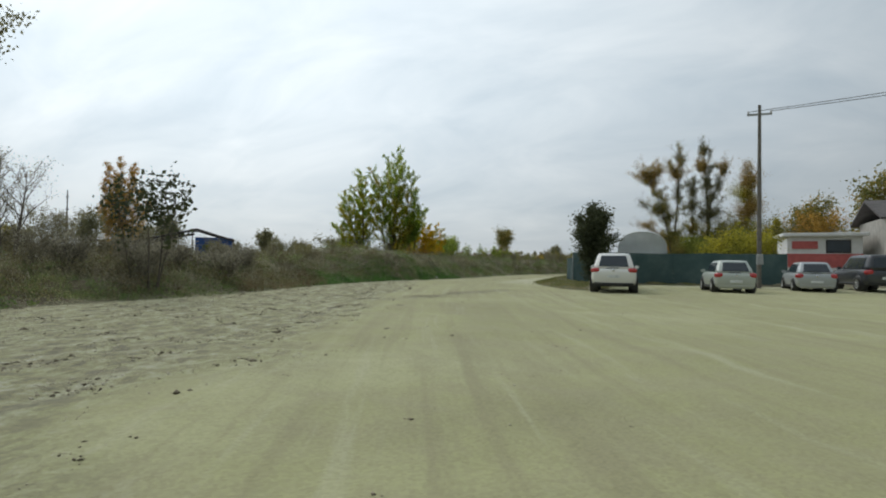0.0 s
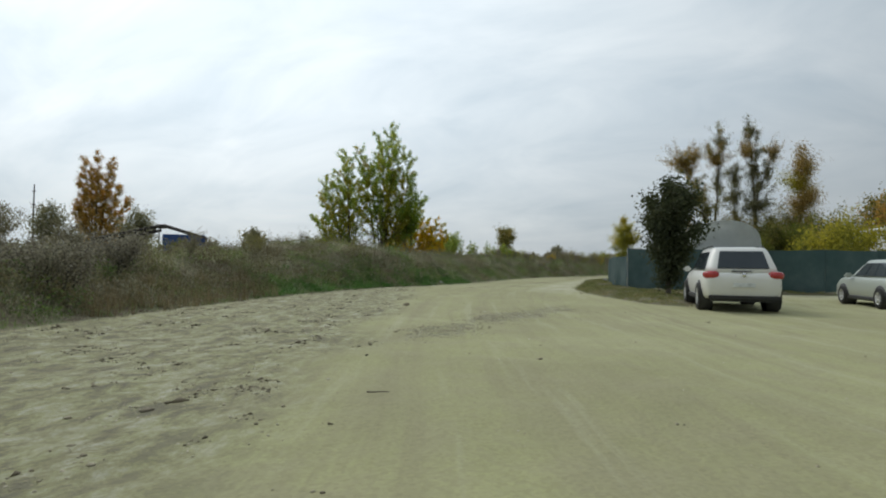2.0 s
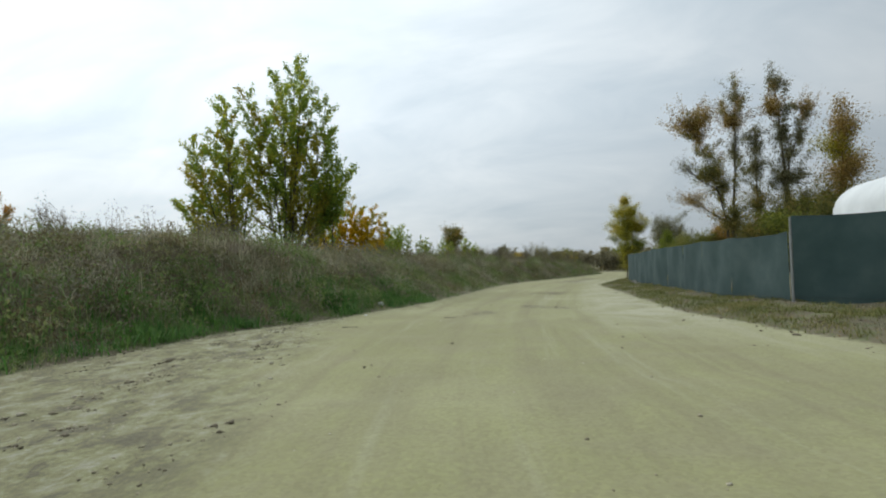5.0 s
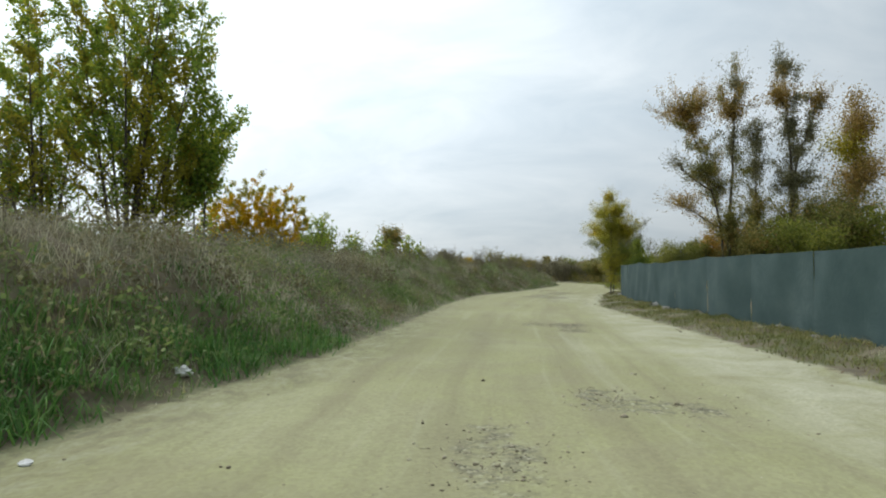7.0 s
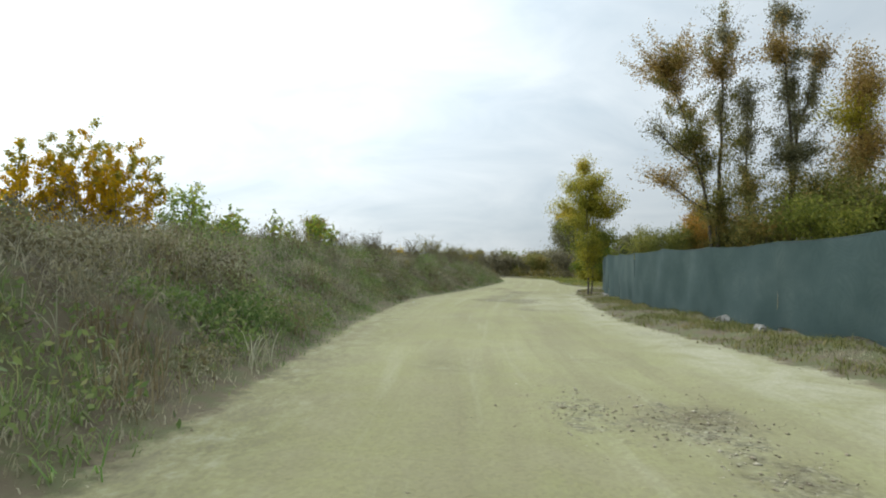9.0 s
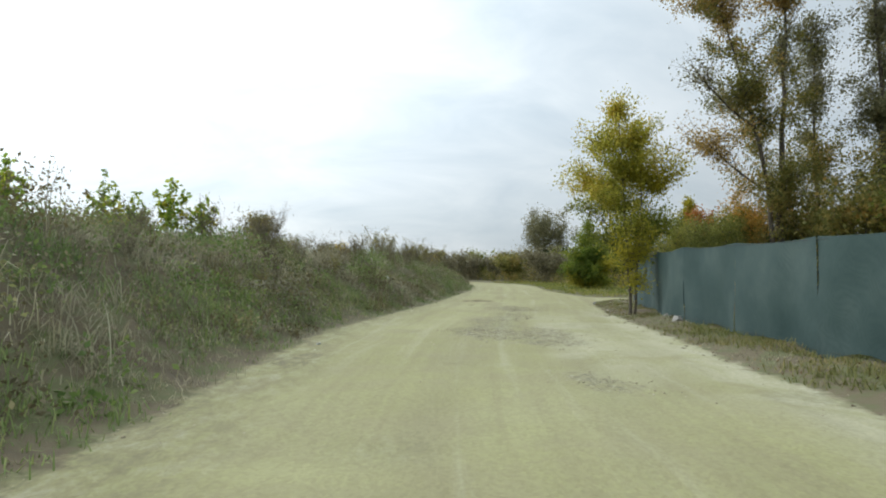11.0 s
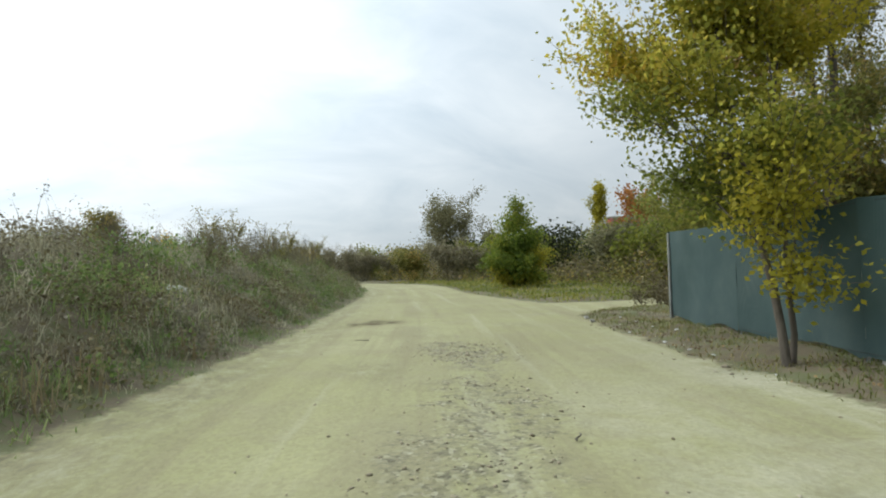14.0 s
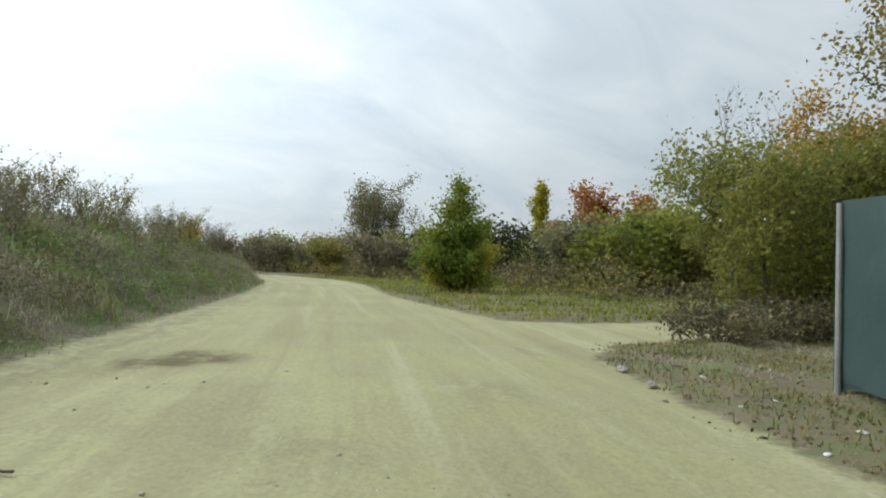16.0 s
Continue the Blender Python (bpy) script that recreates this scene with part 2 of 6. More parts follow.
def ground_material():
    m = Mat("pale_dusty_gravel", 0.95)
    vec = m.coord()
    att = m.node("ShaderNodeAttribute"); att.attribute_name = "soil"
    rut = m.node("ShaderNodeAttribute"); rut.attribute_name = "rut"
    loose = m.node("ShaderNodeAttribute"); loose.attribute_name = "loose"
    big, mid, fine = m.noise(0.22, 4, 0.55, vec), m.noise(1.3, 5, 0.6, vec, 0.4), m.noise(26, 5, 0.7, vec)
    sand = m.ramp(big, [(0.30, (0.318, 0.312, 0.148)), (0.52, (0.372, 0.368, 0.180)), (0.72, (0.44, 0.436, 0.240))])
    sand = m.mix(m.ramp(mid, [(0.42, (0, 0, 0)), (0.66, (0.7, 0.7, 0.7))]), sand, (0.345, 0.325, 0.185))
    sand = m.mix(m.math("MULTIPLY", rut.outputs["Fac"], 0.55), sand, (0.285, 0.262, 0.150))
    damp = m.node("ShaderNodeAttribute"); damp.attribute_name = "damp"
    # streaks drawn out along the way the wheels go
    acr = m.node("ShaderNodeAttribute"); acr.attribute_name = "across"
    sepv, cmb = m.node("ShaderNodeSeparateXYZ"), m.node("ShaderNodeCombineXYZ")
    m.link(vec, sepv.inputs[0])
    m.link(m.math("MULTIPLY", acr.outputs["Fac"], 2.6), cmb.inputs[0]); m.link(m.math("MULTIPLY", sepv.outputs[1], 0.10), cmb.inputs[1])
    streak = m.noise(1.0, 6, 0.62, cmb.outputs[0], 0.3)
    sand = m.mix(m.ramp(streak, [(0.50, (0, 0, 0)), (0.68, (0.6, 0.6, 0.6))]), sand, (0.275, 0.25, 0.140))
    sand = m.mix(m.ramp(streak, [(0.30, (0.5, 0.5, 0.5)), (0.44, (0, 0, 0))]), sand, (0.50, 0.49, 0.33))
    pale = m.node("ShaderNodeAttribute"); pale.attribute_name = "pale"
    sand = m.mix(m.math("MULTIPLY", pale.outputs["Fac"], m.ramp(m.noise(0.9, 6, 0.7, vec, 0.6), [(0.38, (0.1, 0.1, 0.1)), (0.58, (0.85, 0.85, 0.85))])), sand, (0.54, 0.53, 0.38))
    churn = m.noise(3.6, 10, 0.82, m.coord((1.0, 0.6, 1), turn=0.1), 0.15)
    # shade in the grooves, painted into the colour of the churned ground
    groove_shade = m.math("MULTIPLY", loose.outputs["Fac"], m.ramp(churn, [(0.49, (0, 0, 0)), (0.57, (1, 1, 1))]))
    sand = m.mix(groove_shade, sand, (0.20, 0.185, 0.125))
    # lit ridges between them, likewise painted as a paler colour
    sand = m.mix(m.math("MULTIPLY", loose.outputs["Fac"], m.ramp(churn, [(0.38, (0.85, 0.85, 0.85)), (0.49, (0, 0, 0))])), sand, (0.56, 0.55, 0.43))
    grv = m.node("ShaderNodeAttribute"); grv.attribute_name = "gravel"
    chips = m.node("ShaderNodeTexVoronoi", Scale=34.0, Randomness=1.0); m.link(vec, chips.inputs["Vector"])
    chipc = m.ramp(chips.outputs["Color"], [(0.15, (0.075, 0.07, 0.048)), (0.42, (0.16, 0.15, 0.10)), (0.65, (0.27, 0.258, 0.165)), (0.88, (0.48, 0.465, 0.34))])
    spread = m.math("ADD", grv.outputs["Fac"], m.math("MULTIPLY_ADD", m.noise(2.6, 6, 0.7, vec), 1.3, -0.75))
    chip_mask = m.math("MULTIPLY", m.ramp(spread, [(0.28, (0, 0, 0)), (0.52, (0.9, 0.9, 0.9))]), m.ramp(m.noise(6, 6, 0.75, vec), [(0.42, (0.05, 0.05, 0.05)), (0.60, (1, 1, 1))]))
    sand = m.mix(chip_mask, sand, chipc)
    grit = m.node("ShaderNodeTexVoronoi", Scale=38.0); m.link(vec, grit.inputs["Vector"])
    gritc = m.ramp(grit.outputs["Color"], [(0.0, (0.78, 0.77, 0.74)), (0.6, (1.0, 1.0, 1.0)), (1.0, (1.12, 1.11, 1.08))])
    sand = m.mix(0.7, sand, gritc, "MULTIPLY")
    sand = m.mix(m.ramp(fine, [(0.35, (0.35, 0.35, 0.35)), (0.6, (0, 0, 0))]), sand, (0.31, 0.29, 0.18))
    soil = m.ramp(m.noise(2.4, 6, 0.65, vec), [(0.28, (0.11, 0.094, 0.062)), (0.46, (0.18, 0.148, 0.092)), (0.6, (0.145, 0.16, 0.07)), (0.8, (0.27, 0.22, 0.135))])
    edge = m.math("ADD", att.outputs["Fac"], m.math("MULTIPLY_ADD", m.noise(2.1, 6, 0.7, vec), 1.1, -0.55))
    edge = m.math("ADD", edge, m.math("MULTIPLY_ADD", m.noise(9, 4, 0.7, vec), 0.5, -0.25))
    mask = m.ramp(edge, [(0.38, (0, 0, 0)), (0.62, (1, 1, 1))])
    sand = m.mix(m.math("MULTIPLY", damp.outputs["Fac"], m.ramp(m.noise(3.2, 5, 0.7, vec), [(0.36, (0.25, 0.25, 0.25)), (0.56, (0.95, 0.95, 0.95))])), sand, (0.125, 0.10, 0.048))
    m.color(m.mix(mask, sand, soil))
    hgt = m.math("ADD", m.math("MULTIPLY", fine, 0.35), m.math("ADD", m.math("MULTIPLY", mid, 1.0), m.math("MULTIPLY", m.math("MULTIPLY", churn, loose.outputs["Fac"]), 2.6)))
    m.bump(hgt, 0.6, 0.05)
    return m.m


GROUND = ground_material()


def plain(name, color, rough=0.6, metal=0.0, spread=0.25, scale=6, bump=0.15, coat=0.0):
    m = Mat(name, rough, metal)
    vec = m.coord()
    n = m.noise(scale, 5, 0.6, vec)
    lo = tuple(c * (1 - spread) for c in color)
    hi = tuple(min(1, c * (1 + spread)) for c in color)
    m.color(m.ramp(n, [(0.3, lo), (0.7, hi)]))
    m.b.inputs["Coat Weight"].default_value = coat
    if bump:
        m.bump(m.noise(scale * 6, 3, 0.6, vec), bump, 0.005)
    return m.m


def car_paint(name, color, dust=(0.42, 0.38, 0.28), coat_of_dust=0.5):
    """Paint under a film of road dust that thickens low on the body."""
    m = Mat(name, 0.35)
    vec = m.coord()
    sep = m.node("ShaderNodeSeparateXYZ"); m.link(vec, sep.inputs[0])
    low = m.math("MULTIPLY_ADD", sep.outputs[2], -0.8, 0.75)
    film = m.math("MULTIPLY", m.math("ADD", low, m.math("MULTIPLY", m.noise(3, 5, 0.6, vec), 0.5)), coat_of_dust)
    film = m.math("MINIMUM", m.math("MAXIMUM", film, 0.05), 0.75)
    m.color(m.mix(film, color, dust))
    m.link(m.math("MULTIPLY_ADD", film, 0.6, 0.3), m.b.inputs["Roughness"])
    m.b.inputs["Coat Weight"].default_value = 0.25
    return m.m


WHITE_PAINT = car_paint("white_car_paint", (0.80, 0.80, 0.76))
SILVER_PAINT = car_paint("silver_green_car_paint", (0.42, 0.47, 0.43))
GREY_PAINT = car_paint("grey_car_paint", (0.36, 0.40, 0.42))
BLACK_PAINT = car_paint("dark_car_paint", (0.02, 0.026, 0.038), coat_of_dust=0.16)
TRIM_BLACK = plain("black_plastic_trim", (0.022, 0.022, 0.022), 0.6)
RUBBER = plain("tyre_rubber", (0.03, 0.029, 0.027), 0.9)
ALLOY = plain("alloy_rim", (0.55, 0.55, 0.54), 0.35, 0.8)
GLASS_DARK = plain("tinted_car_glass", (0.035, 0.045, 0.055), 0.08, 0.0, 0.1, 2, 0)
LAMP_RED = plain("red_lamp_lens", (0.42, 0.03, 0.03), 0.2, 0.0, 0.2, 8, 0, 0.5)
LAMP_CLEAR = plain("clear_lamp_lens", (0.6, 0.6, 0.6), 0.2, 0.0, 0.2, 8, 0, 0.5)
PLATE = plain("pale_plate", (0.62, 0.64, 0.64), 0.5)
CHROME = plain("chrome_badge", (0.7, 0.7, 0.7), 0.2, 1.0, 0.1)
CONCRETE = plain("weathered_concrete", (0.36, 0.35, 0.32), 0.9, 0, 0.3, 3, 0.5)
PLASTER = plain("grey_plaster", (0.40, 0.38, 0.34), 0.9, 0, 0.2, 2, 0.4)
WHITE_WALL = plain("white_painted_wall", (0.72, 0.72, 0.70), 0.8, 0, 0.12, 1.5, 0.3)
RED_WALL = plain("faded_red_band", (0.50, 0.12, 0.11), 0.7, 0, 0.2, 2, 0.2)
ROOFING = plain("dark_roofing", (0.10, 0.09, 0.085), 0.85, 0, 0.3, 2, 0.4)
BLUE_SHEET = plain("blue_sheet_metal", (0.03, 0.09, 0.30), 0.5, 0.1, 0.2, 1.2, 0.2)
STEEL_DARK = plain("rusty_dark_steel", (0.05, 0.042, 0.04), 0.8, 0.3, 0.35, 4, 0.3)
GALV = plain("galvanised_steel", (0.35, 0.36, 0.36), 0.55, 0.6, 0.2, 5, 0.1)
TARP_WHITE = plain("white_tarpaulin", (0.80, 0.83, 0.82), 0.55, 0, 0.1, 1.2, 0.3)
WOOD_POLE = plain("weathered_wood", (0.16, 0.145, 0.125), 0.9, 0, 0.3, 5, 0.4)
CABLE = plain("black_cable", (0.03, 0.03, 0.03), 0.7)
BAG_WHITE = plain("dirty_white_plastic", (0.68, 0.68, 0.66), 0.5, 0, 0.15, 9, 0.3)
STONE = foliage("limestone_chips", [(0.0, (0.213, 0.181, 0.125)), (0.5, (0.400, 0.350, 0.250)), (1.0, (0.625, 0.575, 0.450))], 0.95, 0.0)
CLOD = foliage("dark_clods", [(0.0, (0.10, 0.085, 0.055)), (0.6, (0.19, 0.16, 0.11)), (1.0, (0.30, 0.26, 0.19))], 0.95, 0.0)


def shade_net():
    m = Mat("green_shade_net", 0.75)
    vec = m.coord()
    n = m.noise(0.9, 5, 0.6, vec)
    weave = m.node("ShaderNodeTexWave", Scale=60.0, Distortion=1.0); m.link(vec, weave.inputs["Vector"])
    col = m.ramp(n, [(0.28, (0.036, 0.074, 0.073)), (0.5, (0.060, 0.104, 0.102)), (0.72, (0.10, 0.148, 0.144))])
    col = m.mix(m.math("MULTIPLY", weave.outputs["Fac"], 0.25), col, (0.03, 0.07, 0.07))
    m.color(col)
    m.bump(m.noise(14, 4, 0.6, vec), 0.35, 0.01)
    tr = m.node("ShaderNodeBsdfTranslucent")
    m.link(col, tr.inputs[0])
    ms = m.node("ShaderNodeMixShader", Fac=0.2)
    m.link(m.b.outputs[0], ms.inputs[1]); m.link(tr.outputs[0], ms.inputs[2])
    m.link(ms.outputs[0], m.nt.nodes["Material Output"].inputs[0])
    return m.m


NET = shade_net()

# ---- mesh tools ----


def quick_mesh(name, V, F, smooth=False):
    V, F = np.asarray(V, np.float32), np.asarray(F, np.int32)
    me = bpy.data.meshes.new(name)
    n, k = F.shape
    me.vertices.add(len(V)); me.vertices.foreach_set("co", V.ravel())
    me.loops.add(n * k); me.loops.foreach_set("vertex_index", F.ravel())
    me.polygons.add(n); me.polygons.foreach_set("loop_start", np.arange(0, n * k, k, dtype=np.int32))
    if smooth:
        me.polygons.foreach_set("use_smooth", np.ones(n, bool))
    me.update(calc_edges=True)
    return me


def mesh_object(name, V, F, material, parent=None, smooth=False, label=""):
    me = quick_mesh(name, V, F, smooth)
    me.materials.append(material)
    ob = new(name, me)
    ob.parent = parent
    return tagged(ob, label)


def part(name, bm, material, parent, label="", smooth=False):
    """Links a bmesh as one mesh object under a thing or a part."""
    me = bpy.data.meshes.new(name)
    if smooth:
        for f in bm.faces:
            f.smooth = True
    bm.to_mesh(me)
    bm.free()
    me.materials.append(material)
    ob = new(name, me)
    ob.parent = parent
    return tagged(ob, label)


def box_bm(x0, x1, y0, y1, z0, z1, bevel=0.0, seg=1, bm=None):
    bm = bm or bmesh.new()
    got = bmesh.ops.create_cube(bm, size=1.0, matrix=Matrix.LocRotScale(((x0 + x1) / 2, (y0 + y1) / 2, (z0 + z1) / 2), None, (x1 - x0, y1 - y0, z1 - z0)))
    if bevel:
        edges = list({e for v in got["verts"] for e in v.link_edges})
        bmesh.ops.bevel(bm, geom=edges, offset=bevel, segments=seg, affect="EDGES")
    return bm


def tube(points, radii, sides=6):
    """Vertices and quads of a tapered tube along points."""
    P, R = np.asarray(points, float), np.asarray(radii, float)
    T = np.gradient(P, axis=0)
    T /= np.linalg.norm(T, axis=1, keepdims=True) + 1e-9
    ref = np.where(np.abs(T[:, 2:3]) > 0.9, [[1.0, 0, 0]], [[0, 0, 1.0]])
    A = np.cross(T, ref); A /= np.linalg.norm(A, axis=1, keepdims=True) + 1e-9
    B = np.cross(T, A)
    a = np.linspace(0, 2 * np.pi, sides, endpoint=False)
    V = P[:, None] + R[:, None, None] * (np.cos(a)[None, :, None] * A[:, None] + np.sin(a)[None, :, None] * B[:, None])
    n = len(P)
    i, j = np.meshgrid(np.arange(n - 1), np.arange(sides), indexing="ij")
    k = (j + 1) % sides
    F = np.stack([i * sides + j, i * sides + k, (i + 1) * sides + k, (i + 1) * sides + j], -1).reshape(-1, 4)
    return V.reshape(-1, 3), F


def join(pieces):
    V, F, at = [], [], 0
    for v, f in pieces:
        V.append(v); F.append(f + at); at += len(v)
    return np.concatenate(V), np.concatenate(F)


def leaf_cards(centres, size, rng, droop=0.3, long=1.5):
    """Small folded leaves, each of two facets, turned at random."""
    n = len(centres)
    d = rng.normal(size=(n, 3)); d[:, 2] -= droop
    d /= np.linalg.norm(d, axis=1, keepdims=True)
    s = np.cross(d, rng.normal(size=(n, 3))); s /= np.linalg.norm(s, axis=1, keepdims=True) + 1e-9
    up = np.cross(d, s)
    z = (size * rng.uniform(0.6, 1.3, n))[:, None]
    c = np.asarray(centres)
    V = np.stack([c, c + d * z * long * 0.5 + s * z * 0.5 + up * z * 0.16, c + d * z * long, c + d * z * long * 0.5 - s * z * 0.5 + up * z * 0.16], 1).reshape(-1, 3)
    return V, np.arange(4 * n).reshape(-1, 4)


def blades(base, length, width, lean, rng):
    """Bent grass blades: a tapering quad strip of two facets and a tip."""
    n = len(base)
    az = rng.uniform(0, 2 * np.pi, n)
    out = np.stack([np.cos(az), np.sin(az), np.zeros(n)], -1)
    side = np.stack([-np.sin(az), np.cos(az), np.zeros(n)], -1) * (width * rng.uniform(0.6, 1.3, n))[:, None]
    L = (length * rng.uniform(0.5, 1.25, n))[:, None]
    k = (lean * rng.uniform(0.2, 1.6, n))[:, None]
    up = np.array([[0, 0, 1.0]])
    m = base + L * 0.55 * (up + 0.35 * k * out)
    way = up * (1 - 0.35 * np.minimum(k, 2)) + k * out
    t = base + L * way / np.linalg.norm(way, axis=1, keepdims=True)
    m = m * 0.5 + (base + (t - base) * 0.55) * 0.5 + up * L * 0.08
    V = np.stack([base - side, base + side, m + side * 0.7, m - side * 0.7, t], 1).reshape(-1, 3)
    o = np.arange(n)[:, None] * 5
    F = np.concatenate([o + [[0, 1, 2]], o + [[0, 2, 3]], o + [[3, 2, 4]]], 1).reshape(-1, 3)
    return V, F


def arcs(base, length, width, rng, n=6):
    """Long grass blades that rise and bow over, as strips of quads."""
    m = len(base)
    az = rng.uniform(0, 2 * np.pi, m)
    out = np.stack([np.cos(az), np.sin(az)], -1)
    side = np.stack([-np.sin(az), np.cos(az), np.zeros(m)], -1)
    a0, a1 = rng.uniform(0.05, 0.5, m), rng.uniform(1.2, 2.5, m)
    L = length * rng.uniform(0.6, 1.3, m) / (n - 1)
    p, V = np.array(base, float), []
    for k in range(n):
        w = (width * (1 - k / (n - 1)) ** 0.6 + 0.0008)
        V += [p - side * w, p + side * w]
        a = a0 + (a1 - a0) * (k / (n - 1)) ** 1.3
        p = p + np.concatenate([out * (np.sin(a) * L)[:, None], (np.cos(a) * L)[:, None]], 1)
    V = np.stack(V, 1)
    quad = np.array([(2 * k, 2 * k + 1, 2 * k + 3, 2 * k + 2) for k in range(n - 1)])
    F = quad[None] + 2 * n * np.arange(m)[:, None, None]
    return V.reshape(-1, 3), F.reshape(-1, 4)


# ---- ground plan ----
BANK = np.array([(-6, -60), (-5, -15), (-4, 0), (-3.4, 8), (-4.5, 15), (-5.1, 20), (-4.9, 26), (-3.8, 29), (-3.0, 34), (-2.6, 40), (-2.3, 47), (-1.4, 55), (0.1, 60),
                 (1.2, 63.3), (2.3, 67.5), (4.7, 77), (6.5, 86.6), (7.0, 91), (5.5, 98), (0, 107), (-15, 118), (-900, 400), (-900, -500), (-60, -120)], float)
VERGE = np.array([(7.4, 19.9), (6.3, 20.2), (5.1, 23), (4.2, 26), (3.5, 30), (3.3, 40), (3.2, 47), (3.8, 50.5), (4.8, 55), (5.7, 59.5), (6.6, 62.6), (7.5, 65.1), (8.6, 66.1), (11, 66.4), (20, 67),
                  (70, 69), (70, 34), (24, 31.5), (14, 29.6), (10, 28.2), (8.4, 26.5), (8.3, 23)], float)
FIELD = np.array([(8.8, 69.3), (10.3, 68.7), (13.4, 68.9), (24, 70.5), (90, 74), (900, 80), (900, 900), (-600, 900), (-30, 132), (2, 112), (9.5, 102), (11.7, 94), (11.3, 87), (9.4, 78), (8.9, 73)], float)
YARD_END = np.array([(70, 34), (70, -40), (30, -80), (-60, -120), (-900, -500), (900, -500), (900, 80), (70, 69)], float)


def inside(poly, X, Y):
    """Signed distance to the rim of a plan outline, positive within."""
    X, Y = np.asarray(X, float), np.asarray(Y, float)
    best, odd = np.full(X.shape, 1e9), np.zeros(X.shape, bool)
    for (ax, ay), (bx, by) in zip(poly, np.roll(poly, -1, 0)):
        ex, ey = bx - ax, by - ay
        t = np.clip(((X - ax) * ex + (Y - ay) * ey) / (ex * ex + ey * ey), 0, 1)
        best = np.minimum(best, np.hypot(X - ax - t * ex, Y - ay - t * ey))
        cross = (ay > Y) != (by > Y)
        with np.errstate(divide="ignore", invalid="ignore"):
            odd ^= cross & (X < ex * (Y - ay) / (ey if ey else 1e-9) + ax)
    return np.where(odd, best, -best)


def waves(X, Y, size, seed):
    """Smooth, uneven ups and downs between about -1 and 1."""
    r = np.random.default_rng(seed)
    out = np.zeros(np.shape(X))
    for k in range(9):
        a, w, p = r.uniform(0, 2 * np.pi), (2 * np.pi / size) * r.uniform(0.6, 1.9), r.uniform(0, 6.28)
        out += np.sin(w * (np.cos(a) * X + np.sin(a) * Y) + p + 0.7 * np.sin(w * 0.6 * (np.sin(a) * X - np.cos(a) * Y) + p))
    return out / 4.5


def smooth(t):
    t = np.clip(t, 0, 1)
    return t * t * (3 - 2 * t)


BANK_Y = [-60, -10, 5, 13, 19, 22, 26.5, 30, 33, 36, 41, 48, 57, 62, 70, 82, 92, 105, 130]
BANK_H = [0.7, 0.7, 0.78, 0.95, 1.02, 1.3, 1.62, 1.95, 1.62, 1.32, 1.4, 1.5, 1.5, 1.38, 1.38, 1.25, 1.15, 0.9, 0.6]


def ground_z(X, Y):
    X, Y = np.asarray(X, float), np.asarray(Y, float)
    d = inside(BANK, X, Y)
    H = np.interp(Y, BANK_Y, BANK_H) * (1 + 0.10 * waves(X, Y, 8, 3))
    rise = smooth(d / 3.1) * (1 - 0.45 * smooth((d - 5) / 9))
    z = H * rise + smooth(d / 1.3) * (0.15 * waves(X, Y, 2.4, 4) + 0.09 * np.abs(waves(X, Y, 1.1, 5)))
    v = inside(VERGE, X, Y)
    z = z + 0.09 * smooth(v / 0.8) + 0.05 * smooth(v) * waves(X, Y, 1.5, 6)
    f = inside(FIELD, X, Y)
    z = z + 0.07 * smooth(f / 0.9) + 0.25 * smooth((f - 2) / 10) + 0.05 * smooth(f) * waves(X, Y, 1.7, 8)
    z = z - 0.07 * smooth((X - 5.5) / 2.5) * smooth((27.5 - Y) / 3)
    road = smooth(-np.maximum(np.maximum(d, v), f) / 0.8)
    z = z + road * (0.022 * waves(X, Y, 3.2, 11) + 0.014 * waves(X, Y, 0.9, 12))
    rough = churned(X, Y) * (1 - smooth(d / 1.0))
    z = z + rough * (0.010 * waves(X, Y * 0.7, 0.45, 13) + 0.010 * np.abs(waves(X, Y * 0.28, 0.9, 14)) - 0.005)
    return z - 0.02


def churned(X, Y):
    """1 on the loose, driven-up ground between the bank and the worn way across the yard."""
    line = np.interp(Y, [-30, -12, -4, 2, 8, 15, 22, 30], [14, 9.5, 6.2, 4.7, 2.8, 0.8, -1.4, -3.6]) + 0.5 * waves(X, Y, 5, 15)
    return smooth((line - X) / 1.6) * smooth((31 - Y) / 4)


def centre_x(Y):
    """Middle line of the wheel tracks."""
    at, way = [-20, -7, 0, 8, 18, 27, 40, 50, 56, 60, 66, 76, 86], [13, 9.0, 6.2, 3.7, 0.7, -0.5, -0.2, 0.9, 1.9, 3.2, 5.0, 7.0, 9.0]
    return sum(np.interp(Y + o, at, way) for o in (-5, -3, -1, 1, 3, 5)) / 6


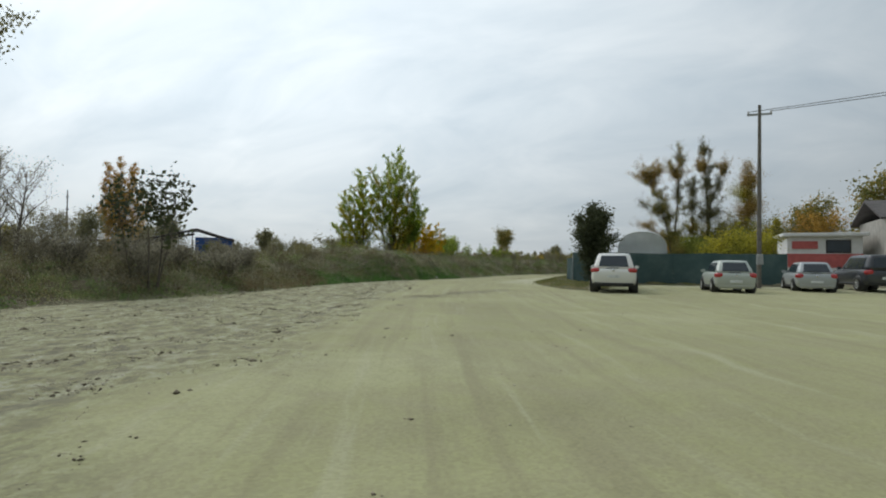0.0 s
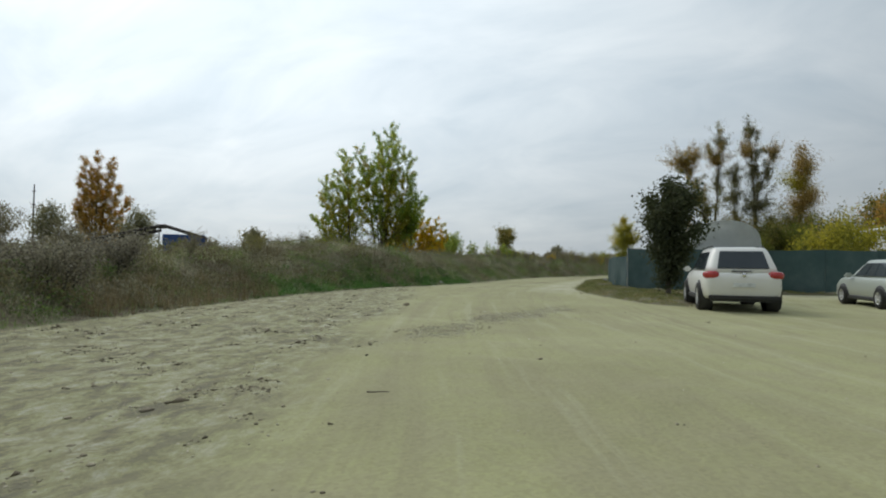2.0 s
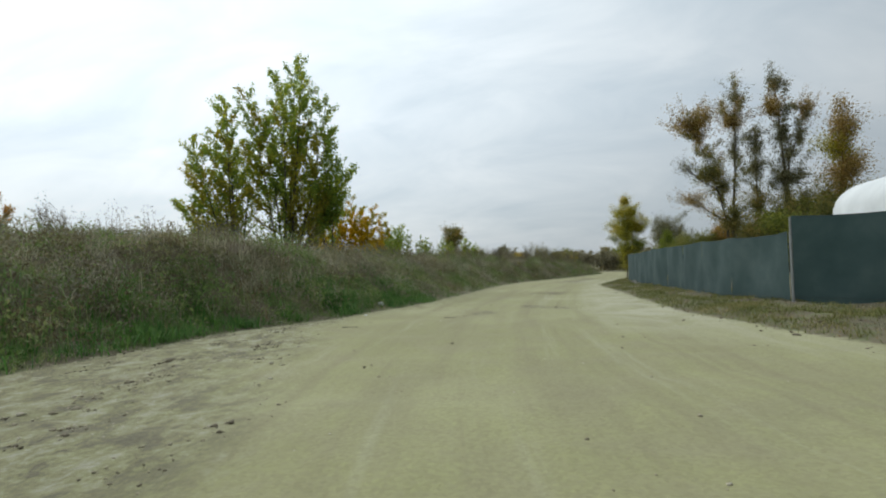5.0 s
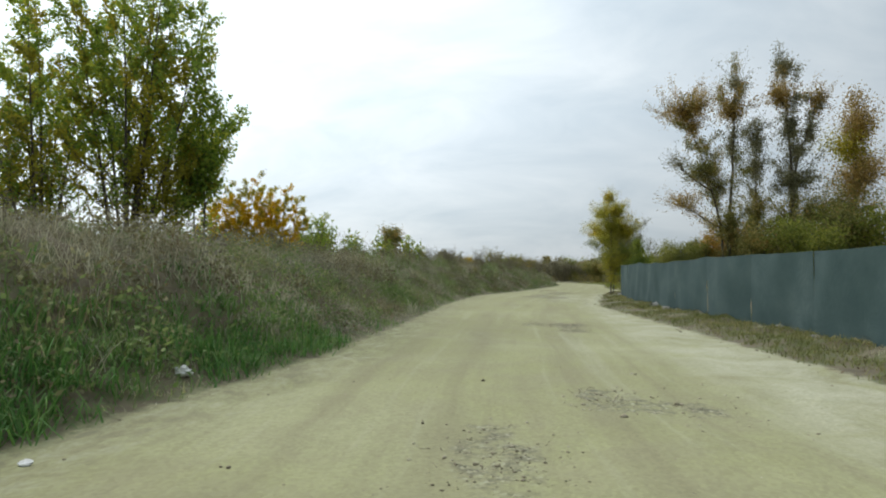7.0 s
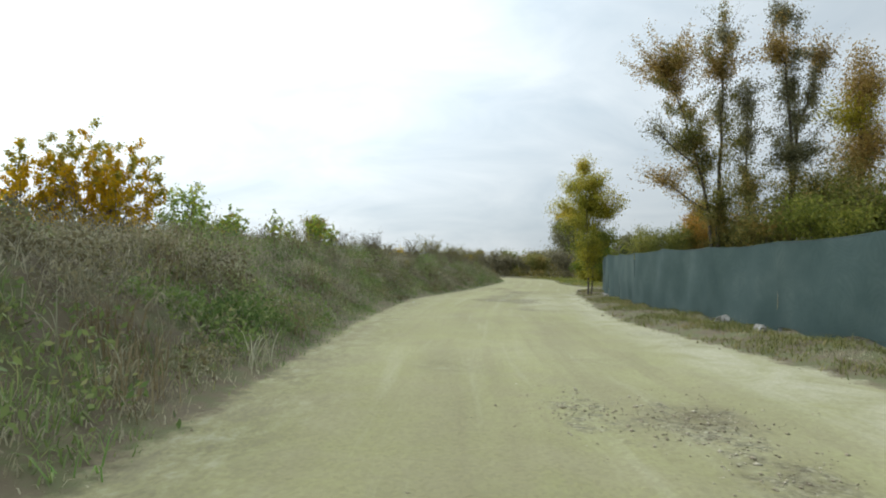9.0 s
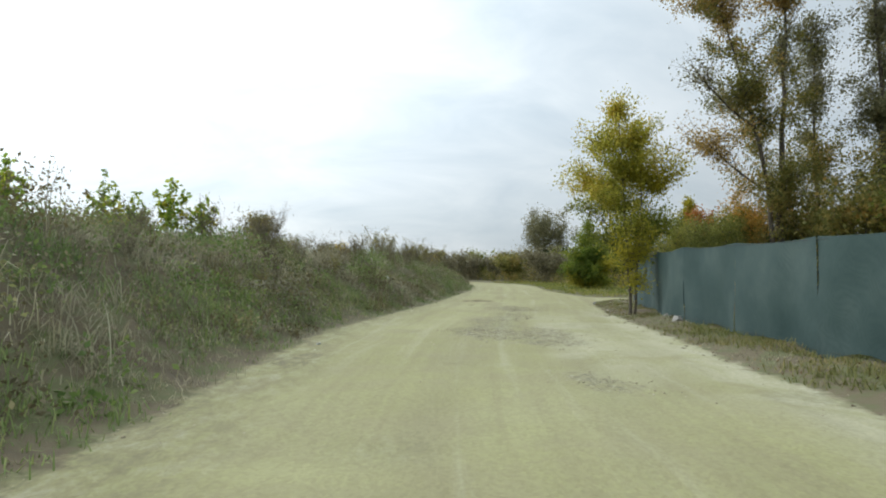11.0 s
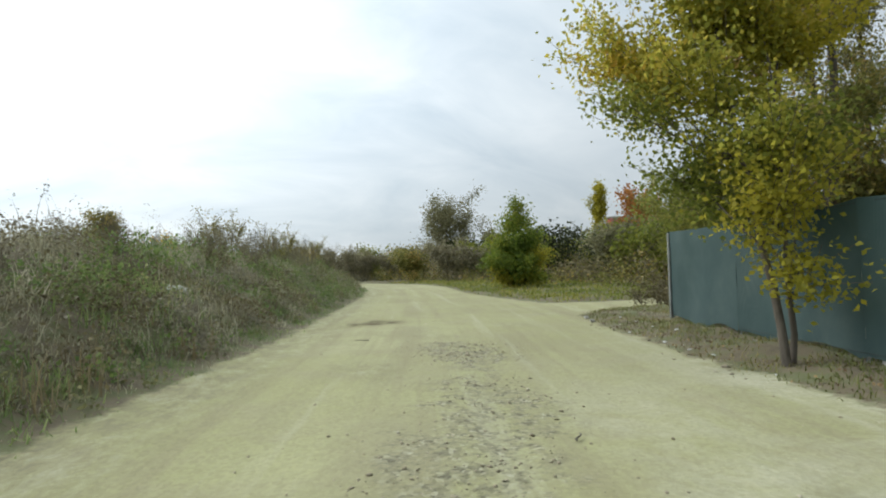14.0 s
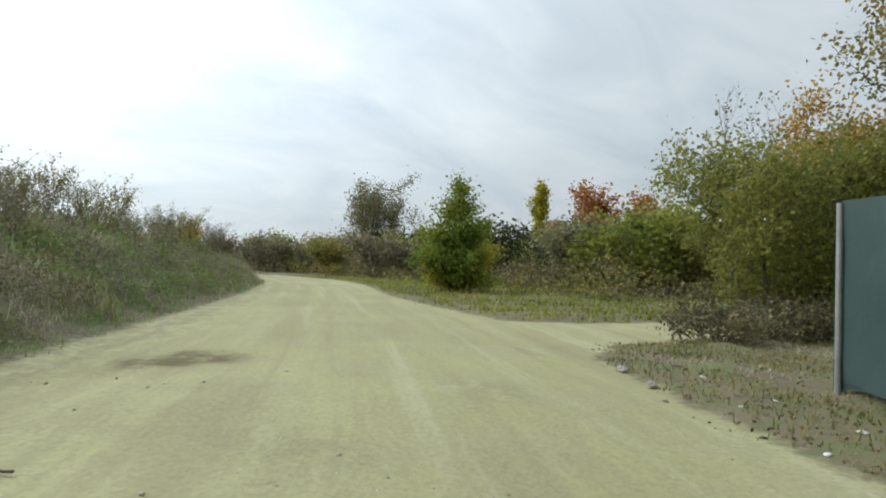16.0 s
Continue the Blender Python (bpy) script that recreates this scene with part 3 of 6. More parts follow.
def build_ground():
    fine_x = np.concatenate([np.arange(-13, -6, 0.28), np.arange(-6, 9, 0.11), np.arange(9, 24.01, 0.3)])
    fine_y = np.concatenate([np.arange(-9, -4, 0.28), np.arange(-4, 24, 0.13), np.arange(24, 70, 0.19), np.arange(70, 98.01, 0.3)])
    out = np.cumsum(0.4 * 1.22 ** np.arange(42))
    xs = np.concatenate([-13 - out[::-1], fine_x, fine_x[-1] + out])
    ys = np.concatenate([-9 - out[::-1], fine_y, fine_y[-1] + out])
    X, Y = np.meshgrid(xs, ys)
    Z = ground_z(X, Y)
    V = np.stack([X, Y, Z], -1).reshape(-1, 3)
    nx, ny = len(xs), len(ys)
    i, j = np.meshgrid(np.arange(ny - 1), np.arange(nx - 1), indexing="ij")
    F = np.stack([i * nx + j, i * nx + j + 1, (i + 1) * nx + j + 1, (i + 1) * nx + j], -1).reshape(-1, 4)
    ob = mesh_object("ground", V, F, GROUND, smooth=True)
    rim = np.maximum.reduce([inside(p, X, Y) for p in (BANK, VERGE, FIELD, YARD_END)])
    soil = smooth(rim / 1.0 + 0.48)
    c = X - centre_x(Y)
    wob = 0.12 * waves(X, Y, 7, 21)
    rut = sum(np.exp(-((c - o + wob) / 0.28) ** 2) for o in (-0.75, 0.75)) + 0.6 * sum(np.exp(-((c - o + wob) / 0.35) ** 2) for o in (1.6, 3.0))
    rut = rut * smooth(0.5 + waves(X, Y, 6, 22))
    # churned, looser gravel: broad along the foot of the bank by the yard, and in patches on the road
    side = inside(BANK, X, Y)
    loose = churned(X, Y) + 0.5 * smooth((1.3 + side) / 1.2) * smooth(Y / 30) + 0.3 * smooth(1.6 * waves(X, Y, 2.6, 25) - 0.7) * smooth((Y - 26) / 8)
    gravel = np.zeros(X.shape)
    for px, py, rx, ry, much in ((2.65, 11.0, 0.5, 1.3, 1.0), (3.0, 13.4, 0.45, 0.9, 1.0), (3.5, 14.6, 0.5, 1.2, 1.0), (4.0, 16.6, 0.5, 1.2, 0.9), (0.95, 39.1, 0.4, 0.6, 1.0), (0.2, 39.5, 0.3, 0.9, 0.8),
                                 (0.3, 31.6, 0.3, 0.6, 0.9), (-0.7, 29.9, 0.35, 0.9, 0.9), (1.0, 31.4, 0.5, 0.4, 0.7), (0.9, 37.9, 0.4, 0.5, 0.8), (2.4, 53.5, 0.55, 0.8, 0.9), (1.5, 54.8, 0.7, 1.3, 1.0), (2.7, 54.8, 0.5, 1.0, 0.6),
                                 (1.8, 50.2, 0.4, 0.8, 0.7), (3.5, 61.1, 0.55, 1.2, 1.0), (2.9, 58.6, 0.6, 1.3, 0.7), (2.1, 57.0, 0.6, 1.4, 0.7)):
        gravel = gravel + much * np.exp(-((X - px) / rx) ** 2 - ((Y - py) / ry) ** 2)
    # a damp, muddy hollow
    pale = smooth((c - 1.5) / 1.2) * smooth((Y - 24) / 6) * smooth((64 - Y) / 6) + 0.7 * smooth((0.9 - np.abs(c - 1.2)) / 0.6) * smooth((Y - 48) / 5) * smooth((61 - Y) / 5)
    damp = np.maximum(0.8 * np.exp(-((X - 1.0) / 0.32) ** 2 - ((Y - 39.2) / 0.32) ** 2), 0.6 * np.exp(-((X - 0.9) / 0.3) ** 2 - ((Y - 38.0) / 0.3) ** 2))
    damp = damp + smooth(1.5 - 1.2 * (((X - 3.3 + 0.1 * np.sin(3 * Y)) / 0.62) ** 2 + ((Y - 65.85 + 0.10 * np.sin(5 * X)) / 0.36) ** 2))
    for name, val in (("gravel", np.clip(gravel, 0, 1)), ("pale", np.clip(pale, 0, 1)), ("damp", np.clip(damp, 0, 1)), ("soil", soil), ("rut", rut), ("loose", np.clip(loose, 0, 1)), ("across", c + 0.3 * wob)):
        a = ob.data.attributes.new(name, "FLOAT", "POINT")
        a.data.foreach_set("value", val.astype(np.float32).ravel())
    tagged(ob, "pale dusty gravel ground with worn wheel tracks and soil verges", "ground", kind="structure")


build_ground()

# ---- trees and bushes ----


def empty(name, x, y, z=None, turn=0.0):
    ob = new(name)
    ob.empty_display_size = 0.2
    ob.matrix_world = pose(x, y, float(ground_z(x, y)) - 0.03 if z is None else z, 0, 0, turn)
    return ob


def curve_up(start, way, length, rng, bend=0.25, lift=0.3, n=7):
    """A limb: a line that starts along way, wanders a little and lifts to the light."""
    P, d, p = [np.array(start, float)], np.array(way, float), np.array(start, float)
    for _ in range(n - 1):
        d = d + rng.normal(size=3) * bend / n + np.array([0, 0, lift / n])
        d = d / np.linalg.norm(d)
        p = p + d * length / (n - 1)
        P.append(p)
    return np.array(P)


def tree(name, x, y, height, spread, leaf, leaves, size, label, category="tree", stems=1, splay=0.12, clear=0.18, limbs=16, rise=1.1,
         widest=0.35, plume=0.30, twigs=5, trunk_r=None, wood=None, seed=1, turn=0.0, bare=0.0, group="", droop=0.3, stem_gap=0.5, top_share=0.25, ends=0.15, wild=(0.65, 1.12), fan=False):
    """A tapered trunk (or several), limbs that carry twigs, and small leaves in plumes along them, so the outline is uneven and has gaps."""
    rng = np.random.default_rng(seed)
    wood = wood or BARK
    root = empty(name, x, y, turn=turn)
    r0 = trunk_r or height * 0.014
    trunks, branches, spots = [], [], []
    for s in range(stems):
        a = rng.uniform(0, 6.28)
        off = np.array([np.cos(a), np.sin(a), 0]) * stem_gap * (0 if stems == 1 else rng.uniform(0.5, 1.2))
        h = height * (1 if s == 0 else rng.uniform(0.72, 0.96))
        lean = np.array([np.cos(a), np.sin(a), 0]) * (splay if stems > 1 else 0.03)
        if fan:
            a, k = s * 2.4 + rng.uniform(-0.4, 0.4), (s / max(stems - 1, 1)) ** 0.75
            way = np.array([np.cos(a), np.sin(a), 0])
            off, lean, h = way * stem_gap * k, way * splay * k, height * (1 - 0.42 * k * rng.uniform(0.5, 1.2))
        P = curve_up(off, np.array([0, 0, 1]) + lean, h * 0.97, rng, 0.22, 0.1, 11)
        R = r0 * (1 - np.linspace(0, 1, 11) ** 0.8 * 0.93)
        R[0] *= 1.35
        trunks.append(tube(P, R, 8))
        for k in range(limbs):
            u = clear + (0.97 - clear) * ((k + rng.uniform(0, 1)) / limbs)
            f = u * 10
            i = min(int(f), 9)
            start = P[i] + (P[i + 1] - P[i]) * (f - i)
            az = k * 2.4 + rng.uniform(-0.5, 0.5) + s
            v = (u - clear) / (1 - clear)
            prof = (v / widest) ** 0.6 if v < widest else ((1 - v) / (1 - widest)) ** 0.75
            L = spread * (0.22 + 0.78 * prof) * rng.uniform(*wild) * 0.8 * math.sqrt(1 + rise * rise)
            way = np.array([np.cos(az), np.sin(az), rise * rng.uniform(0.7, 1.3)])
            Q = curve_up(start, way / np.linalg.norm(way), L, rng, 0.5, 0.35, 6)
            branches.append(tube(Q, np.linspace(max(r0 * 0.34 * (1 - 0.6 * v), 0.008), 0.004, 6), 4))
            if rng.uniform() < bare:
                continue
            lines = [Q]
            for _ in range(twigs):
                j = rng.integers(1, 6)
                a2 = rng.normal(size=3) * 0.8 + (Q[-1] - Q[0]) / L + np.array([0, 0, 0.25 * rise])
                W = curve_up(Q[j] if j < 6 else Q[5], a2 / np.linalg.norm(a2), L * rng.uniform(0.22, 0.5), rng, 0.4, 0.3, 4)
                branches.append(tube(W, np.linspace(max(r0 * 0.1, 0.005), 0.002, 4), 3))
                lines.append(W)
            spots += [(line, L * (1.0 if n else 1.4)) for n, line in enumerate(lines)]
        top = P[-4:]
        spots.append((top, spread * limbs * top_share * 0.3))
    weight = np.array([w for _, w in spots]); weight = weight / weight.sum()
    pts = []
    for (line, _), w in zip(spots, weight):
        c = int(round(leaves * w))
        if not c:
            continue
        t = rng.uniform(ends, 1.0, c) ** 0.8 * (len(line) - 1)
        i = np.minimum(t.astype(int), len(line) - 2)
        base = line[i] + (line[i + 1] - line[i]) * (t - i)[:, None]
        pts.append(base + rng.normal(size=(c, 3)) * plume * 0.5 * (0.5 + rng.uniform(0, 1, (c, 1))))
    pts = np.concatenate(pts)
    pts = pts[pts[:, 2] > 0.05]
    if fan or leaves >= 5000 or stems == 1:
        for T in trunks:
            mesh_object("trunk", *T, wood, root, True)
    else:
        tagged(mesh_object("stem_cluster", *join(trunks), wood, root, True), kind="stuff")
    tagged(mesh_object("branchwork", *join(branches), wood, root, True), kind="stuff")
    mesh_object("crown", *leaf_cards(pts, size, rng, droop), leaf, root)
    return tagged(root, label, category, group)


def lobed_tree(name, x, y, stems, lobes, leaves, size, label, category="tree", r0=0.12, group="", seed=1, plume=0.25, reach=1.0, wood=None, fill=0.0, fill_leaf=None, low=0.25):
    """Stems through given bends; each lobe (dx, dy, z, radius, half height, density, leaf) hangs on a limb of its own and is filled with twigs."""
    rng = np.random.default_rng(seed)
    wood = wood or BARK
    root = empty(name, x, y)
    trunks, branches, crowns, nodes = [], [], {}, []
    for k, bends in enumerate(stems):
        B = np.array(bends, float)
        t = np.linspace(0, len(B) - 1, 15)
        P = np.stack([np.interp(t, np.arange(len(B)), B[:, j]) for j in range(3)], -1)
        P[1:-1] = (P[:-2] + 2 * P[1:-1] + P[2:]) / 4
        P[1:, :2] += rng.normal(size=(14, 2)) * 0.012 * B[-1, 2] / 5
        trunks.append(tube(P, r0 * (1.0 if k == 0 else 0.75) * (1 - np.linspace(0, 1, 15) ** 0.9 * 0.9), 8))
        nodes += list(P[2:])
    nodes = np.array(nodes)
    mass = sum(l[3] ** 2 * l[4] * l[5] for l in lobes)
    for dx, dy, z, r, hz, dense, leaf in lobes:
        c = np.array([dx, dy, z])
        flat = np.hypot(nodes[:, 0] - dx, nodes[:, 1] - dy)
        cost = flat + np.abs(nodes[:, 2] - (z - 0.7 * flat - 0.4 * hz))
        s = nodes[np.argmin(cost)]
        mid = (s + c) / 2 + np.array([0, 0, -0.1 * np.linalg.norm(c - s)]) + rng.normal(size=3) * 0.05 * r
        tt = np.linspace(0, 1, 8)[:, None]
        Q = s * (1 - tt) ** 2 + 2 * mid * tt * (1 - tt) + c * tt ** 2
        branches.append(tube(Q, np.linspace(r0 * 0.38, r0 * 0.12, 8), 5))
        if fill:
            m = int(fill * leaves * 0.5 / len(lobes))
            crowns.setdefault(leaf, []).append(Q[rng.integers(1, 8, m)] + rng.normal(size=(m, 3)) * [0.9 * plume, 0.9 * plume, 1.4 * plume])
        n = int(14 + 14 * r)
        share = leaves * r * r * hz * dense / mass / n
        for _ in range(n):
            a = rng.normal(size=3)
            a = a / np.linalg.norm(a)
            a[2] = a[2] * 0.85 + 0.25
            start = Q[rng.integers(4, 8)] + rng.normal(size=3) * 0.12 * np.array([r, r, hz])
            end = c + a * np.array([r, r, hz]) * rng.uniform(0.4, 1.25) * reach
            w = np.linspace(0, 1, 5)[:, None]
            W = start * (1 - w) + end * w + np.sin(np.pi * w) * rng.normal(size=3) * 0.08 * r + np.array([0, 0, 0.10 * r]) * w * w
            branches.append(tube(W, np.linspace(r0 * 0.10, 0.003, 5), 3))
            m = int(share * rng.uniform(0.5, 1.5))
            t = rng.uniform(0.12, 1.02, m) * 4
            i = np.minimum(t.astype(int), 3)
            crowns.setdefault(leaf, []).append(W[i] + (W[i + 1] - W[i]) * (t - i)[:, None] + rng.normal(size=(m, 3)) * plume * (0.35 + 0.65 * rng.uniform(0, 1, (m, 1))))
    if fill:
        up = nodes[nodes[:, 2] > low * nodes[:, 2].max()]
        for _ in range(int(16 * len(stems))):
            p = up[rng.integers(0, len(up))] + rng.normal(size=3) * [0.25, 0.25, 0.4]
            way = np.append(rng.normal(size=2) * 0.8, rng.uniform(0.3, 1.2))
            W = curve_up(p, way / np.linalg.norm(way), rng.uniform(0.7, 1.7), rng, 0.4, 0.4, 5)
            branches.append(tube(W, np.linspace(r0 * 0.12, 0.004, 5), 3))
            m = int(fill * leaves * 0.5 / (16 * len(stems)) * rng.uniform(0.4, 1.6))
            t = rng.uniform(0.2, 1.0, m) * 4
            i = np.minimum(t.astype(int), 3)
            crowns.setdefault(fill_leaf, []).append(W[i] + (W[i + 1] - W[i]) * (t - i)[:, None] + rng.normal(size=(m, 3)) * plume * 0.6)
    for T in trunks:
        mesh_object("trunk", *T, wood, root, True)
    tagged(mesh_object("branchwork", *join(branches), wood, root, True), kind="stuff")
    for leaf, pts in crowns.items():
        pts = np.concatenate(pts)
        mesh_object("crown", *leaf_cards(pts[pts[:, 2] > 0.05], size, rng, 0.3), leaf, root)
    return tagged(root, label, category, group)


def shoot_tree(name, x, y, tips, leaves, size, label, leaf, second, share=0.2, limbs=24, reach=0.22, r0=0.09, plume=0.07, gap=0.35, seed=1, clear=0.12, category="tree", group="", depth=0.0):
    """A clump of stems that fan out to the given tips; each carries straight rising limbs and shoots, feathered with leaves to their ends."""
    rng = np.random.default_rng(seed)
    root = empty(name, x, y)
    trunks, branches, lines = [], [], []
    tall = max(t[2] for t in tips)
    for s, (dx, dy, h) in enumerate(tips):
        dy = dy + rng.normal() * depth
        n = math.hypot(dx, dy) + 1e-6
        foot = np.array([dx / n, dy / n, 0]) * gap * min(1, n / (0.2 * tall)) * rng.uniform(0.6, 1.2)
        tip = np.array([dx, dy, h])
        mid = foot * 0.5 + np.array([dx * 0.46, dy * 0.46, h * 0.5]) + rng.normal(size=3) * [0.012 * tall, 0.012 * tall, 0]
        u = np.linspace(0, 1, 13)[:, None]
        P = foot * (1 - u) ** 2 + 2 * mid * u * (1 - u) + tip * u ** 2
        trunks.append(tube(P, r0 * (h / tall) * (1 - np.linspace(0, 1, 13) ** 0.85 * 0.93), 7))
        T = np.gradient(P, axis=0); T /= np.linalg.norm(T, axis=1, keepdims=True)
        for k in range(limbs):
            u = clear + (0.97 - clear) * (k + rng.uniform(0, 1)) / limbs
            i = min(int(u * 12), 11)
            start = P[i] + (P[i + 1] - P[i]) * (u * 12 - i)
            az = 2.4 * k + s + rng.uniform(-0.5, 0.5)
            out = np.array([np.cos(az), np.sin(az), 0.0]) + 0.35 * np.array([dx, dy, 0]) / n
            way = T[i] * 0.75 + out * rng.uniform(0.75, 1.25) + np.array([0, 0, 0.22])
            L = tall * reach * (0.35 + 0.65 * (1 - u) ** 0.7) * rng.uniform(0.6, 1.15) * (0.55 + 0.45 * smooth(u / 0.35))
            Q = curve_up(start, way / np.linalg.norm(way), L, rng, 0.22, 0.28, 6)
            branches.append(tube(Q, np.linspace(max(r0 * 0.26 * (1 - 0.6 * u), 0.01), 0.005, 6), 4))
            gold = rng.uniform() < share * (2.2 - 2.0 * u)
            thin = 0.35 + 0.65 * smooth((u - 0.12) / 0.5)
            lines.append((Q, 1.3 * L * thin, gold))
            for _ in range(4):
                j = rng.integers(1, 5)
                w = (Q[-1] - Q[0]) / L + rng.normal(size=3) * 0.30 + np.array([0, 0, 0.2])
                W = curve_up(Q[j], w / np.linalg.norm(w), L * rng.uniform(0.3, 0.55), rng, 0.2, 0.25, 4)
                branches.append(tube(W, np.linspace(max(r0 * 0.08, 0.006), 0.003, 4), 3))
                lines.append((W, 0.45 * L * thin, gold))
        lines.append((P[7:], 0.3 * tall * reach * 2, False))
    total = sum(w for _, w, _ in lines)
    crowns = {False: [], True: []}
    for line, w, gold in lines:
        c = int(round(leaves * w / total))
        t = rng.uniform(0.18, 1.0, c) ** 0.8 * (len(line) - 1)
        i = np.minimum(t.astype(int), len(line) - 2)
        crowns[gold].append(line[i] + (line[i + 1] - line[i]) * (t - i)[:, None] + rng.normal(size=(c, 3)) * plume)
    for T in trunks:
        mesh_object("trunk", *T, BARK, root, True)
    tagged(mesh_object("branchwork", *join(branches), BARK, root, True), kind="stuff")
    for gold, mat in ((False, leaf), (True, second)):
        if crowns[gold]:
            mesh_object("crown", *leaf_cards(np.concatenate(crowns[gold]), size, rng, 0.35), mat, root)
    return tagged(root, label, category, group)


def again(ob, x, y, scale, turn):
    c = copy_thing(ob, pose(x, y, float(ground_z(x, y)) - 0.05, 0, 0, turn))
    c.scale = (scale[0], scale[0], scale[1])
    return c


def plant_trees():
    # the big poplar clump on the bank
    shoot_tree("poplar_clump", -12.4, 43.6, [(0.4, 0, 11.2), (-0.5, 0.6, 10.4), (1.2, -0.4, 10.0), (2.1, 0.5, 8.6), (2.7, -0.3, 6.9), (-1.4, -0.5, 9.0), (0.2, 1.8, 9.2), (0.8, -1.8, 9.0), (3.0, 0.8, 5.0), (-0.8, -1.4, 7.8), (2.4, 0.4, 3.6)],
               35000, 0.082, "green poplar clump turning yellow on the weedy bank", LEAF_POPLAR, LEAF_YELLOW_GREEN, 0.32, 28, 0.19, seed=3, depth=0.3)
    shoot_tree("poplar_clump", -14.9, 43.2, [(-0.5, 0, 9.3), (-1.6, 0.5, 7.9), (-2.6, -0.3, 6.0), (-3.4, 0.4, 3.9), (0.3, -1.4, 8.4), (-1.0, 1.6, 7.4), (-1.8, -1.2, 7.0), (0.6, 0.8, 8.0)],
               23000, 0.082, "smaller green poplar clump joined to the big one", LEAF_POPLAR, LEAF_YELLOW_GREEN, 0.36, 28, 0.19, r0=0.08, seed=4, depth=0.3)
    tree("poplar_sapling", -10.4, 44.9, 5.2, 1.2, LEAF_POPLAR, 2600, 0.09, "slim dark green poplar sapling leaning from the bank", stems=2, limbs=14, rise=1.7, plume=0.3, seed=5, trunk_r=0.05, clear=0.2)
    # golden thicket behind it
    for x, y, h, sd in ((-12.7, 57.2, 5.1, 25), (-14.4, 57.6, 5.7, 26), (-16.1, 57.2, 5.3, 27)):
        shoot_tree("golden_bush", x, y, [(0.5, 0.1, h), (1.2, 0.2, h * 0.86), (-0.3, -0.2, h * 0.92), (-0.9, 0.3, h * 0.74), (1.7, -0.2, h * 0.66), (0.2, 0.8, h * 0.85), (0.3, -0.8, h * 0.8), (-1.3, -0.1, h * 0.5)],
                   9500, 0.075, "bright golden-yellow autumn bush with greener shoot tips", LEAF_YELLOW_GREEN, LEAF_YELLOW, 0.95, 14, 0.2, r0=0.035, plume=0.06, gap=0.3, seed=sd, clear=0.08, category="bush", group="golden thicket", depth=0.15)
    tree("poplar_sapling", -11.4, 58.8, 3.6, 0.8, LEAF_POPLAR, 1600, 0.09, "yellow-green poplar sapling beside the golden bushes", stems=3, splay=0.15, limbs=12, rise=2.0, plume=0.12, seed=29, trunk_r=0.03, clear=0.1)
    # the tree at the fence's end
    R, G = LEAF_ROADSIDE, LEAF_GREEN
    lobed_tree("roadside_tree", 5.95, 58.6, [[(0, 0, 0), (0.08, 0.3, 1.4), (0.18, 0.8, 3.0), (0.2, 1.05, 4.8), (0.12, 1.1, 6.2)], [(0.12, 0.05, 0), (0.3, 0.2, 1.5), (0.55, 0.5, 3.0), (0.6, 0.8, 4.6)]],
               [(0.1, 1.1, 5.7, 0.55, 0.75, 1.2, R), (0.5, 0.9, 4.8, 0.85, 0.75, 1.1, R), (-0.2, 1.5, 4.75, 0.75, 0.65, 1.1, R), (-0.35, 1.9, 3.75, 0.9, 0.6, 1.0, R), (1.0, 0.8, 3.7, 0.95, 0.8, 1.0, LEAF_YELLOW_GREEN), (0.15, 0.9, 3.1, 0.85, 0.7, 1.0, R),
                (0.2, 2.0, 3.5, 1.0, 0.65, 1.0, R), (-0.55, 1.5, 2.95, 0.7, 0.3, 0.9, G), (0.7, 0.5, 2.3, 0.9, 0.6, 0.9, G), (1.1, 1.5, 2.5, 0.85, 0.6, 0.9, G), (0.1, 0.05, 1.6, 0.75, 0.6, 0.8, LEAF_YELLOW_GREEN), (0.15, -0.1, 0.9, 0.6, 0.5, 0.7, LEAF_YELLOW_GREEN), (-0.1, 0.7, 2.3, 0.6, 0.4, 0.5, LEAF_YELLOW_GREEN),
                (0.0, 1.2, 2.1, 0.8, 0.5, 0.8, G), (0.5, 0.9, 1.7, 0.8, 0.5, 0.7, G), (0.3, 1.0, 4.0, 1.1, 0.9, 1.0, R), (0.05, 0.2, 2.3, 0.6, 0.6, 0.8, R)],
               40000, 0.046, "yellow-green leafy tree in front of the fence's end", r0=0.045, seed=33, plume=0.16, reach=0.98)
    # tall airy poplars behind the fence
    B, O, W = LEAF_RUST, LEAF_OLIVE, LEAF_GREY
    words = "tall airy poplar thinning to brown and olive behind the fence"
